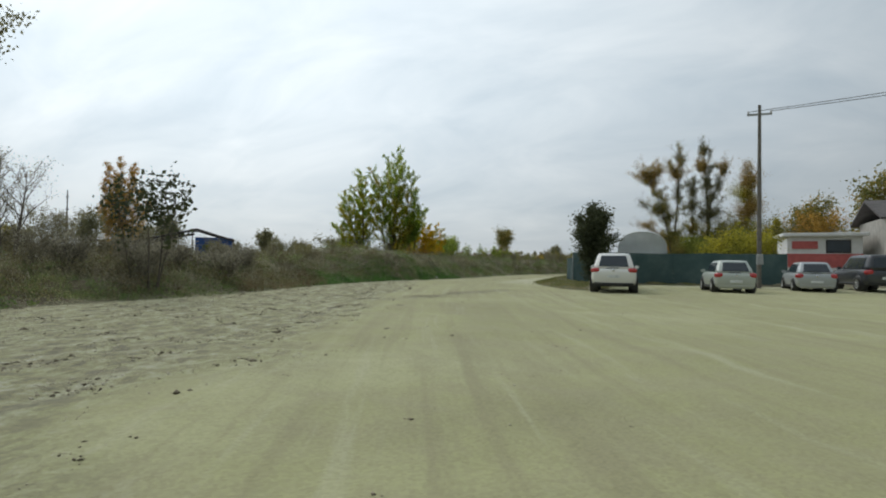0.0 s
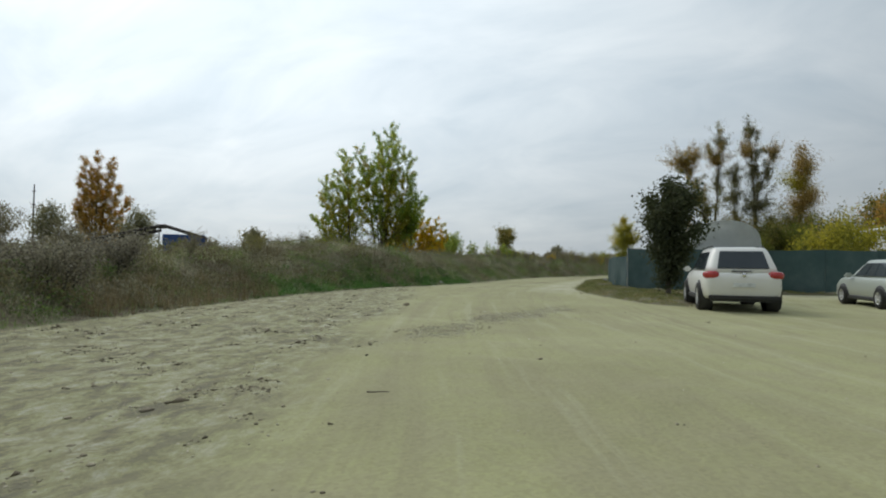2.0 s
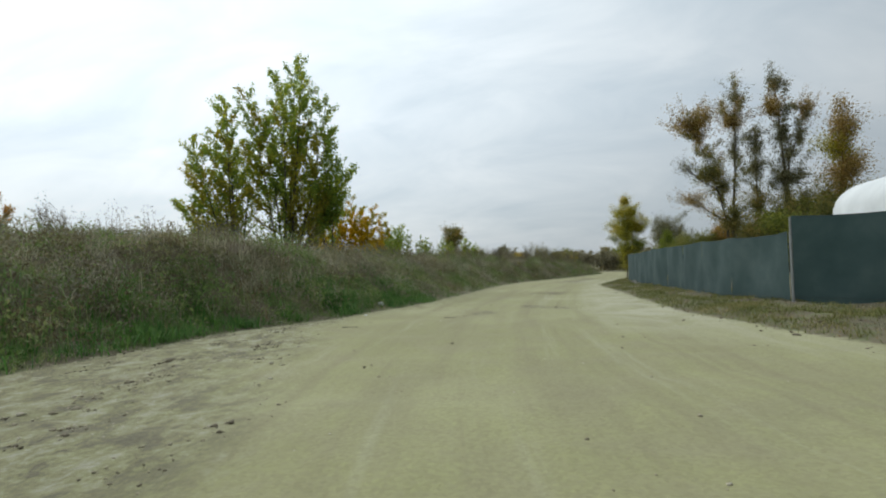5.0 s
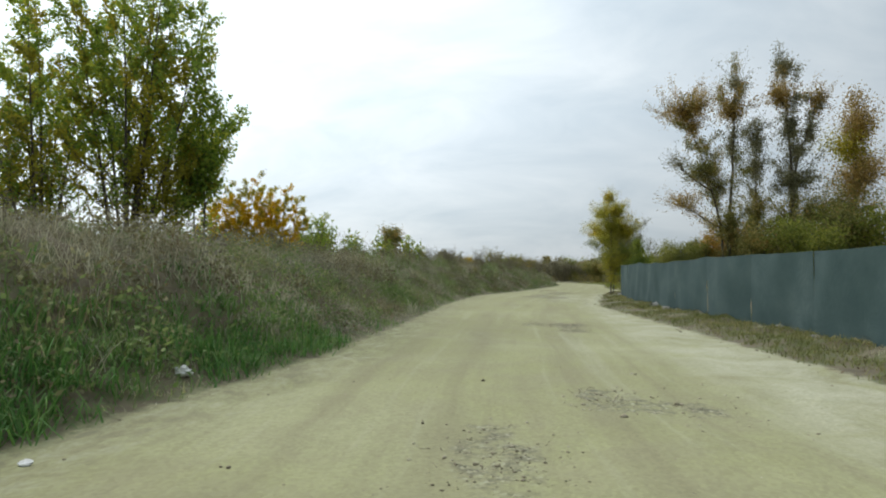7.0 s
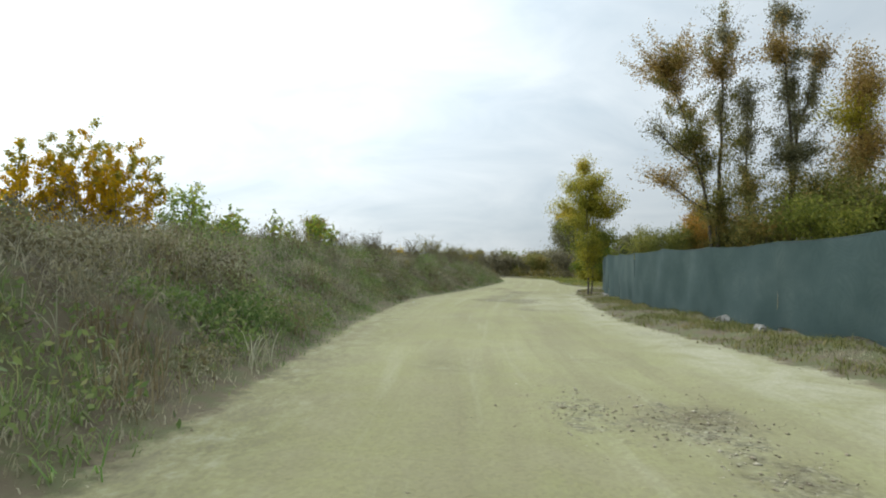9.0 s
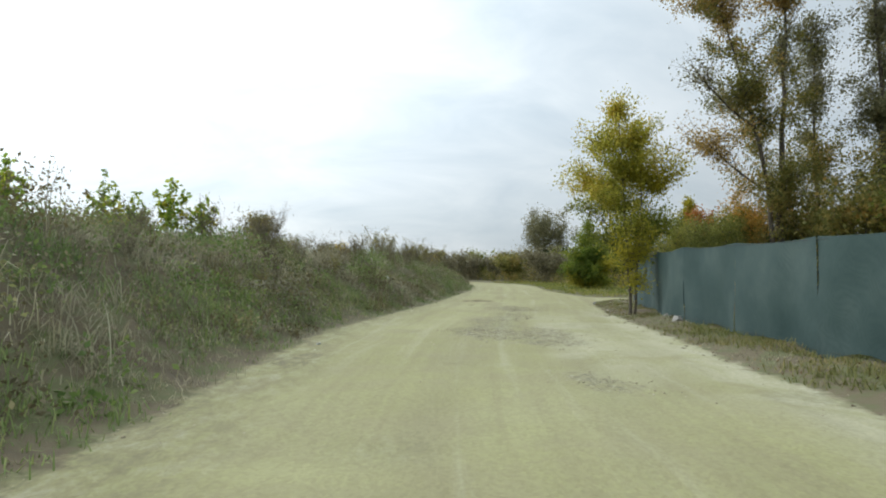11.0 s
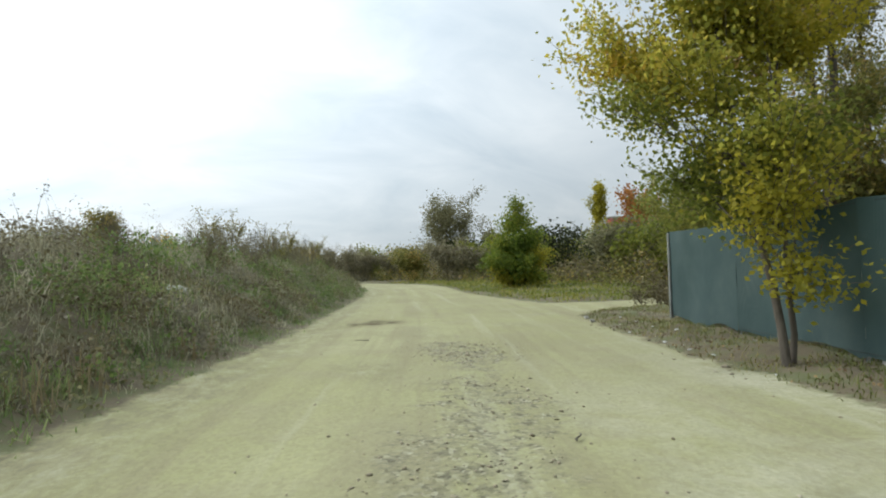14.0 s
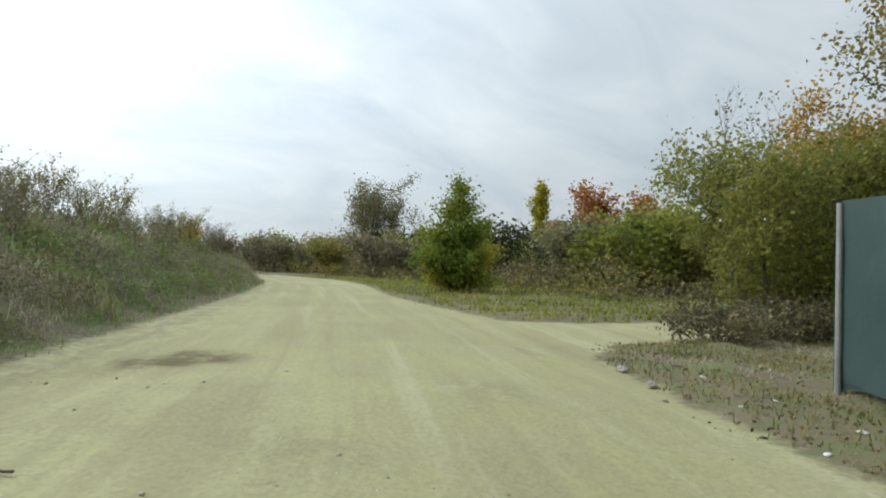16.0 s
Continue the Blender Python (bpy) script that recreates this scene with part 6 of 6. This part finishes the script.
def build_pole():
    x, y = 15.95, 26.9
    root = empty("utility_pole", x, y)
    o = np.array(root.matrix_world.translation)
    mesh_object("mast", *tube([(0, 0, 0), (0.03, 0, 5), (0.05, 0, 9.9)], [0.12, 0.105, 0.08], 12), WOOD_POLE, root, True, "grey weathered pole")
    part("crossarm", box_bm(-0.55, 0.65, -0.05, 0.05, 9.35, 9.45, 0.012), GALV, root)
    for dx in (-0.5, 0.05, 0.6):
        V, F = revolve([(0, 0.001), (0.0, 0.04), (0.05, 0.045), (0.09, 0.03), (0.13, 0.04), (0.16, 0.001)], 10)
        mesh_object("insulator", V[:, [1, 2, 0]] + [dx, 0, 9.45], F, PLASTER, root, True)
    part("meter_box", box_bm(-0.16, 0.16, -0.30, -0.13, 1.3, 1.85, 0.02), GALV, root, "grey metal meter box")
    tagged(root, "tall weathered grey utility pole by the fence", "pole")
    for dx, far in ((-0.5, (48.3, 3.9, 9.7)), (0.6, (49.4, 4.7, 9.7))):
        c = empty("overhead_cable", x + dx, y, float(o[2]) + 9.55)
        mesh_object("wire", *tube(cable_between((x + dx, y, o[2] + 9.55), far, 0.7, np.array(c.matrix_world.translation)), np.full(16, 0.018), 5), CABLE, c)
        tagged(c, "black overhead cable sagging from the tall pole", "cable", "overhead cables")
    p = empty("utility_pole", 48.8, 4.3)
    mesh_object("mast", *tube([(0, 0, 0), (0, 0, 9.9)], [0.15, 0.1], 10), CONCRETE, p, True)
    part("crossarm", box_bm(-0.7, 0.8, -0.05, 0.05, 9.45, 9.55, 0.012), GALV, p)
    tagged(p, "second concrete utility pole beyond the yard", "pole")


build_pole()

# ---- buildings ----


def build_kiosk():
    root = empty("white_shop", 20.5, 40.0, 0.05, -6)
    part("wall", box_bm(0, 4.6, 0, 5, 0, 3.35, 0.02), WHITE_WALL, root)
    part("red_band", box_bm(-0.03, 4.63, -0.03, 0.05, 1.1, 2.1, 0.01), RED_WALL, root, "faded red painted band")
    part("roof", box_bm(-0.3, 4.9, -0.4, 5.3, 3.35, 3.6, 0.03), WHITE_WALL, root)
    win = part("window", box_bm(2.4, 3.9, -0.05, 0.05, 2.15, 3.1, 0.015), TRIM_BLACK, root)
    part("pane", box_bm(2.48, 3.82, -0.065, -0.03, 2.23, 3.02, 0.004), GLASS_DARK, win)
    part("sign", box_bm(0.3, 1.9, -0.08, -0.03, 2.45, 3.0, 0.01), RED_WALL, root, "small red sign board")
    tagged(root, "low white shop with a faded red band", "building")
    house = empty("grey_house", 25.6, 37.0, 0.05, -8)
    part("wall", box_bm(0, 9, 0, 8, 0, 4.5, 0.03), PLASTER, house)
    bm = bmesh.new()
    for pts in [((-0.5, -0.6, 4.45), (9.5, -0.6, 4.45), (9.5, 4, 6.0), (-0.5, 4, 6.0)), ((-0.5, 8.6, 4.45), (9.5, 8.6, 4.45), (9.5, 4, 6.0), (-0.5, 4, 6.0))]:
        bm.faces.new([bm.verts.new(p) for p in pts])
    bmesh.ops.remove_doubles(bm, verts=bm.verts, dist=0.01)
    bmesh.ops.recalc_face_normals(bm, faces=bm.faces)
    bmesh.ops.solidify(bm, geom=bm.faces[:], thickness=0.16)
    part("roof", bm, ROOFING, house, "dark overhanging roof")
    for x0 in (1.0, 4.2):
        w = part("window", box_bm(x0, x0 + 1.4, -0.05, 0.06, 2.0, 3.5, 0.02), WHITE_WALL, house)
        part("pane", box_bm(x0 + 0.1, x0 + 0.66, -0.065, -0.02, 2.1, 3.4, 0.004), GLASS_DARK, w)
        part("pane", box_bm(x0 + 0.74, x0 + 1.3, -0.065, -0.02, 2.1, 3.4, 0.004), GLASS_DARK, w)
    part("door", box_bm(7.0, 8.0, -0.05, 0.06, 0.0, 2.1, 0.015), STEEL_DARK, house)
    tagged(house, "grey plastered house with a dark overhanging roof", "house")


build_kiosk()


def build_tunnel():
    """White arched tarpaulin shelter behind the fence."""
    root = empty("tarpaulin_shelter", 10.15, 30.3, None, -3)
    a = np.linspace(0, np.pi, 17)
    arch = np.stack([-1.45 * np.cos(a), 2.0 + 1.2 * np.sin(a) ** 0.7], -1)
    arch = np.concatenate([[(-1.45, 1.7)], arch, [(1.45, 1.7)]])
    ys = np.linspace(0, 5, 6)
    V = np.array([[x, y, z - 0.03 * math.sin(math.pi * ((y * 1.0) % 1.0))] for y in ys for x, z in arch])
    m = len(arch)
    i, j = np.meshgrid(np.arange(5), np.arange(m - 1), indexing="ij")
    F = np.stack([i * m + j, i * m + j + 1, (i + 1) * m + j + 1, (i + 1) * m + j], -1).reshape(-1, 4)
    cover = mesh_object("cover", V, F, TARP_WHITE, root, True, "white tarpaulin cover")
    cover.modifiers.new("thick", "SOLIDIFY").thickness = 0.02
    bm = bmesh.new()
    bm.faces.new([bm.verts.new((x, 0.03, z)) for x, z in arch])
    bmesh.ops.solidify(bm, geom=bm.faces[:], thickness=0.02)
    part("end_sheet", bm, TARP_WHITE, root)
    for y in (0.1, 2.5, 4.9):
        for s in (-1, 1):
            mesh_object("leg", *tube([(s * 1.42, y, 0), (s * 1.42, y, 2.0)], [0.03, 0.03], 8), GALV, root, True)
    tagged(root, "white arched tarpaulin shelter behind the fence", "shelter")


build_tunnel()


def build_shed():
    """Blue works shed with an open steel roof frame, far beyond the bank."""
    root = empty("blue_shed", -53.2, 64.1, 0.1, 39.6)
    root.scale = (0.7, 0.7, 0.7)
    part("wall", box_bm(0, 7.6, 0, 7, 0, 6.6, 0.05), BLUE_SHEET, root, "blue sheet-metal wall")
    bm = bmesh.new()
    sec = [(-1.2, 8.3), (0.4, 8.5), (8.0, 6.2), (8.0, 5.8), (0.4, 8.1), (-1.2, 7.9)]
    v0, v1 = [bm.verts.new((x, -0.4, z)) for x, z in sec], [bm.verts.new((x, 7.4, z)) for x, z in sec]
    bm.faces.new(v0); bm.faces.new(v1[::-1])
    for k in range(6):
        bm.faces.new((v0[k], v0[(k + 1) % 6], v1[(k + 1) % 6], v1[k]))
    bmesh.ops.recalc_face_normals(bm, faces=bm.faces)
    part("roof", bm, ROOFING, root, "dark pitched roof")
    for k in range(10):
        part("rib", box_bm(0.3 + k * 0.76, 0.36 + k * 0.76, -0.06, 0.0, 0.2, 6.6), BLUE_SHEET, root)
    for k, (x0, z0, x1, z1) in enumerate([(-12, 5.2, -0.2, 8.2), (-12, 4.6, -0.2, 7.3)]):
        mesh_object("roof_beam", *tube([(x0, 0, z0), (x1, 0, z1)], [0.30, 0.30], 6), STEEL_DARK, root)
    for k in range(7):
        x = -11.7 + k * 1.65
        mesh_object("brace", *tube([(x, 0, 4.62 + 0.229 * (x + 12)), (x + 0.85, 0, 5.2 + 0.254 * (x + 12.85))], [0.13, 0.13], 5), STEEL_DARK, root)
    for x in (-11.5, -6, -0.6):
        mesh_object("column", *tube([(x, 0, 0), (x, 0, 4.7 + 0.23 * (x + 12))], [0.13, 0.13], 6), GALV, root)
    part("railing", box_bm(0.5, 7.4, -0.5, -0.44, 4.9, 5.0), GALV, root)
    tagged(root, "blue works shed with an open steel roof frame", "shed")
    m = empty("radio_mast", -117.6, 95.0)
    mesh_object("mast", *tube([(0, 0, 0), (0, 0, 17)], [0.24, 0.12], 6), STEEL_DARK, m)
    for z in (9, 12.5, 15.5):
        mesh_object("antenna", *tube([(-0.5, 0, z), (0.5, 0, z)], [0.12, 0.12], 5), STEEL_DARK, m)
    tagged(m, "thin dark radio mast far off", "mast")
    r = empty("brick_chimney", 39, 110)
    part("stack", box_bm(-0.9, 0.9, -0.7, 0.7, 0, 6.0, 0.05), RED_WALL, r)
    part("cap", box_bm(-1.0, 1.0, -0.8, 0.8, 6.0, 6.2, 0.03), CONCRETE, r)
    tagged(r, "dull red brick chimney behind the hedge", "chimney")


build_shed()

# ---- shrubs of the crest ----


def plant_crest():
    rng = np.random.default_rng(19)
    spots = [(-2.6, 57.0, 1.15, 0), (-2.7, 55.6, 0.6, 1), (-2.4, 58.6, 0.8, 2), (-4.6, 55.5, 1.2, 0), (-3.8, 52.6, 0.9, 2), (-5.2, 50.5, 1.0, 0), (-0.8, 63.4, 1.0, 2), (-1.6, 66.5, 1.3, 0), (0.0, 69.4, 1.1, 2),
             (1.0, 72.5, 1.25, 0), (2.4, 77.5, 1.1, 2), (-2.8, 61.5, 1.0, 2), (-0.6, 74.5, 1.5, 2), (1.2, 81.0, 1.5, 0), (3.2, 84.5, 1.2, 3), (2.2, 88.6, 1.6, 2), (-6.0, 46.5, 0.9, 2), (-6.6, 42.0, 0.8, 0),
             (-7.2, 36.5, 0.7, 2), (-8.2, 31.0, 0.9, 2), (-9.4, 27.0, 0.8, 0), (-8.2, 21.0, 1.0, 1), (-7.4, 16.5, 0.9, 2), (-6.8, 12.5, 1.1, 2), (-7.0, 8.2, 1.3, 2), (-6.4, 4.0, 1.1, 0), (-4.2, 72.0, 1.6, 2), (-3.0, 79.0, 1.6, 3)]
    more = [(-1.2, 65.0, 1.5, 0), (-0.2, 67.6, 1.4, 2), (0.6, 70.6, 1.7, 0), (-2.6, 68.4, 2.0, 2), (1.4, 74.8, 1.6, 1), (2.0, 76.0, 1.3, 2), (2.6, 79.6, 1.7, 0), (3.0, 82.2, 1.5, 1), (4.2, 86.0, 1.5, 2), (4.4, 89.4, 1.8, 0),
            (-0.6, 77.4, 2.1, 1), (0.6, 84.0, 2.1, 2), (-1.8, 70.6, 2.1, 0), (3.2, 92.5, 2.0, 1), (-3.6, 64.4, 1.8, 1), (0.2, 87.5, 2.2, 0), (1.8, 95.0, 2.3, 2), (-1.2, 82.0, 2.4, 2)]
    spots += more + [(-3.3, 58.9, 1.8, 0), (-2.9, 58.2, 1.4, 0), (-3.9, 59.6, 1.6, 2), (-4.4, 57.6, 1.5, 0), (-1.75, 60.7, 1.1, 1), (-1.6, 61.2, 1.2, 0)]
    kinds = [("bare_shrub", STALK, 1500, 0.024, "bare twiggy shrub with dry seed heads on the bank"), ("leafy_shrub", LEAF_OLIVE, 1700, 0.036, "small olive leafy shrub on the bank"),
             ("withered_shrub", LEAF_BROWN, 1600, 0.028, "withered brown shrub on the bank"), ("yellow_shrub", LEAF_YELLOW, 1100, 0.06, "small yellow autumn shrub on the bank")]
    made = {}
    for n, (x, y, h, k) in enumerate(spots):
        h = h * (0.8 if y > 71 else 0.42 if y > 60 else 0.55 if y > 45 else 0.85)
        name, leaf, count, size, label = kinds[k]
        if k not in made:
            made[k] = tree(name, x, y, 1.3, 0.6, leaf, count, size, label, "shrub", stems=6, splay=0.45, clear=0.12, limbs=7, rise=1.4, widest=0.6, plume=0.12, twigs=4, seed=200 + k, trunk_r=0.012, wood=STALK,
                           group="shrubs of the bank", stem_gap=0.2)
            made[k, "h"] = 1.3
            made[k].scale = (h / 1.3, h / 1.3, h / 1.3)
        else:
            again(made[k], x, y, (h / made[k, "h"] * rng.uniform(0.9, 1.25), h / made[k, "h"]), rng.uniform(0, 360))
    for n, (x, y, h) in enumerate([(-9.7, 57.6, 2.8), (-8.9, 58.3, 2.4), (-7.5, 59.9, 2.2), (-7.0, 60.4, 1.7), (-5.6, 59.2, 1.7), (-5.0, 59.7, 1.5), (-8.2, 57.2, 1.9)]):
        shoot_tree("poplar_sapling", x, y, [(0.05, 0, h), (0.3, 0.1, h * 0.85), (-0.3, 0.1, h * 0.78), (0.1, -0.3, h * 0.7), (-0.15, 0.3, h * 0.9)], 420, 0.085, "young yellow-green poplar sapling behind the crest of the bank", LEAF_POPLAR, LEAF_YELLOW_GREEN, 0.25,
                   7, 0.13, r0=0.014, plume=0.03, gap=0.12, seed=230 + n, clear=0.2, group="poplar saplings", depth=0.05)


plant_crest()

# ---- stones, clods and litter ----


def pebbles(name, X, Y, size, mat, label, seed, flat=0.55, category="stones"):
    rng = np.random.default_rng(seed)
    n = len(X)
    base = np.array([(1, 0, 0), (-1, 0, 0), (0, 1, 0), (0, -1, 0), (0, 0, 1), (0, 0, -1)], float)
    faces = np.array([(0, 2, 4), (2, 1, 4), (1, 3, 4), (3, 0, 4), (2, 0, 5), (1, 2, 5), (3, 1, 5), (0, 3, 5)])
    s = (size * rng.lognormal(0, 0.45, n))[:, None, None]
    V = base[None] * s * rng.uniform(0.6, 1.35, (n, 6, 1)) + rng.normal(size=(n, 6, 3)) * s * 0.18
    a = rng.uniform(0, 6.28, n)
    c, q = np.cos(a)[:, None], np.sin(a)[:, None]
    V = np.stack([V[..., 0] * c - V[..., 1] * q, V[..., 0] * q + V[..., 1] * c, V[..., 2] * flat], -1)
    V = V + np.stack([X, Y, ground_z(X, Y)], -1)[:, None] + np.array([0, 0, 0.15]) * s
    F = faces[None] + 6 * np.arange(n)[:, None, None]
    return tagged(mesh_object(name, V.reshape(-1, 3), F.reshape(-1, 3), mat), label, category, kind="stuff")


def strew():
    rng = np.random.default_rng(23)
    # churned ground by the foot of the bank
    X, Y = rng.uniform(-6, 9, 90000), rng.uniform(-8, 34, 90000)
    d = inside(BANK, X, Y)
    k = (d < 0.4) & (rng.uniform(0, 1, len(X)) < 0.02 + 0.75 * churned(X, Y)) & (waves(X, Y * 0.5, 1.5, 61) > -0.1)
    pebbles("loose_stones", X[k], Y[k], 0.009, STONE, "loose pale stones on the churned ground", 1)
    k2 = k & (waves(X, Y * 0.5, 1.1, 62) > 0.3)
    pebbles("dirt_clods", X[k2] + 0.05, Y[k2], 0.015, CLOD, "small dark clods of dirt on the gravel", 2, 0.5)
    # patches of coarse gravel on the road
    C = [(2.65, 10.6, 0.35, 500), (2.7, 11.6, 0.35, 500), (3.0, 13.3, 0.35, 600), (3.5, 14.5, 0.4, 600), (4.0, 16.4, 0.4, 500), (-0.43, 17.3, 0.22, 26), (0.3, 31.6, 0.22, 160), (-0.7, 29.9, 0.3, 220), (1.0, 31.4, 0.3, 90),
         (0.95, 39.1, 0.28, 350), (0.25, 39.5, 0.28, 200), (0.9, 38.0, 0.25, 150), (2.4, 53.5, 0.4, 350), (1.5, 54.8, 0.45, 900), (2.6, 54.8, 0.4, 250), (1.8, 50.2, 0.3, 120), (3.5, 61.1, 0.4, 800), (2.9, 58.8, 0.4, 250), (2.1, 57.0, 0.4, 250), (3.26, 65.1, 0.6, 40)]
    X = np.concatenate([rng.normal(x, s, n) for x, y, s, n in C]); Y = np.concatenate([rng.normal(y, s * 1.3, n) for x, y, s, n in C])
    pebbles("road_stones", X, Y, 0.008, STONE, "patches of coarse pale stones on the road", 3)
    X, Y = np.concatenate([X, X + rng.normal(size=len(X)) * 0.3]), np.concatenate([Y, Y + rng.normal(size=len(X)) * 0.4])
    sel = rng.uniform(0, 1, len(X)) < 0.2
    pebbles("road_clods", X[sel] + 0.08, Y[sel] + 0.05, 0.0055, CLOD, "dark clods and leaves on the road", 4, 0.35)
    # single stones all over the track and along its edges
    X, Y = rng.uniform(-5, 10, 9000), rng.uniform(-6, 92, 9000)
    d = np.maximum(inside(BANK, X, Y), np.maximum(inside(VERGE, X, Y), inside(FIELD, X, Y)))
    k = (d < 0.3) & (rng.uniform(0, 1, len(X)) < 0.16 + 0.84 * smooth((d + 1.2) / 1.2))
    pebbles("edge_stones", X[k], Y[k], 0.007, STONE, "small stones along the edges of the track", 5)
    X, Y, d = scatter(VERGE, 3, 12, 19, 68, 3200, -0.3, 1.8, rng)
    pebbles("verge_stones", X, Y, 0.016, CLOD, "stones and clods on the verge", 6)


strew()


def crumpled(name, x, y, z, size, label, mat, seed, category="litter", squash=0.6, bits=0.35):
    rng = np.random.default_rng(seed)
    bm = bmesh.new()
    bmesh.ops.create_icosphere(bm, subdivisions=3, radius=1.0)
    for v in bm.verts:
        p = v.co
        k = 1 + bits * noise.noise(p * 1.7 + Vector((seed, 0, 0))) + 0.22 * noise.noise(p * 5 + Vector((0, seed, 0)))
        v.co = Vector((p.x * k * size, p.y * k * size * 0.8, p.z * k * size * squash))
    me = bpy.data.meshes.new(name)
    bm.to_mesh(me); bm.free()
    me.materials.append(mat)
    ob = new(name, me)
    ob.matrix_world = pose(x, y, float(ground_z(x, y)) + z, rng.uniform(-15, 15), rng.uniform(-15, 15), rng.uniform(0, 360))
    return tagged(ob, label, category)


crumpled("dirt_clod", 0.1, 16.1, 0.02, 0.10, "dark brown clod of dirt lying on the gravel", CLOD, 7, "clod", 0.35)
crumpled("plastic_bag", -3.75, 31.7, 0.05, 0.085, "crumpled white plastic bag on the grass edge", BAG_WHITE, 1)
crumpled("plastic_bag", -0.3, 64.3, 0.05, 0.22, "torn white plastic bag caught in the bank's weeds", BAG_WHITE, 2, squash=0.35)
crumpled("paper_scrap", -4.6, 27.6, 0.015, 0.04, "small white scrap of paper on the gravel edge", BAG_WHITE, 3, squash=0.3)
crumpled("paper_scrap", -3.4, 29.4, 0.015, 0.04, "small white scrap of paper in short grass", BAG_WHITE, 4, squash=0.3)
crumpled("paper_scrap", -1.3, 53.2, 0.015, 0.035, "small white scrap of paper by the track", BAG_WHITE, 5, squash=0.3)
for n, (x, y) in enumerate([(6.96, 62.8), (7.2, 62.7), (6.8, 61.2), (6.16, 60.3), (5.9, 59.5), (7.0, 62.0), (6.6, 59.6), (6.0, 60.0), (6.2, 60.7), (5.6, 58.4), (6.5, 61.9), (7.5, 63.6)]):
    crumpled("paper_scrap", x, y, 0.008, 0.016 + 0.008 * (n % 3), "small pale scrap of litter on the leafy verge", BAG_WHITE, 40 + n, squash=0.35)
for n, (x, y, s) in enumerate([(4.66, 45.6, 0.16), (4.6, 44.3, 0.12), (4.75, 44.6, 0.12), (4.7, 36.4, 0.10), (5.0, 38.2, 0.09), (5.9, 56.2, 0.12), (6.6, 58.0, 0.14), (6.2, 57.2, 0.10), (7.2, 64.3, 0.05), (6.9, 63.6, 0.045)]):
    crumpled("stone_block", x, y, 0.03, s, "pale lump of broken concrete on the verge", CONCRETE, 20 + n, "stone", 0.65, 0.5)


def stick(x, y, length, turn, n):
    t = np.linspace(0, 1, 6)
    P = np.stack([t * length * 0.6, 0.06 * length * np.sin(5 * t + n), 0.02 + 0.0 * t], -1)
    ob = mesh_object("fallen_stick", *tube(P, np.linspace(0.007, 0.004, 6), 6), BARK, None, True)
    ob.matrix_world = pose(x, y, float(ground_z(x, y)), 0, 0, turn)
    tagged(ob, "dry brown stick lying on the gravel", "stick", "fallen sticks")


for n, a in enumerate([(2.6, 62.9, 0.35, 160, 1), (-1.4, 28.6, 0.4, 20, 2), (5.2, 1.5, 0.3, 80, 3), (3.5, 6.2, 0.3, 10, 4), (7.65, 64.1, 0.7, -50, 5), (-2.9, 26.6, 0.5, 15, 6), (2.9, 57.3, 0.25, 60, 7)]):
    stick(*a)
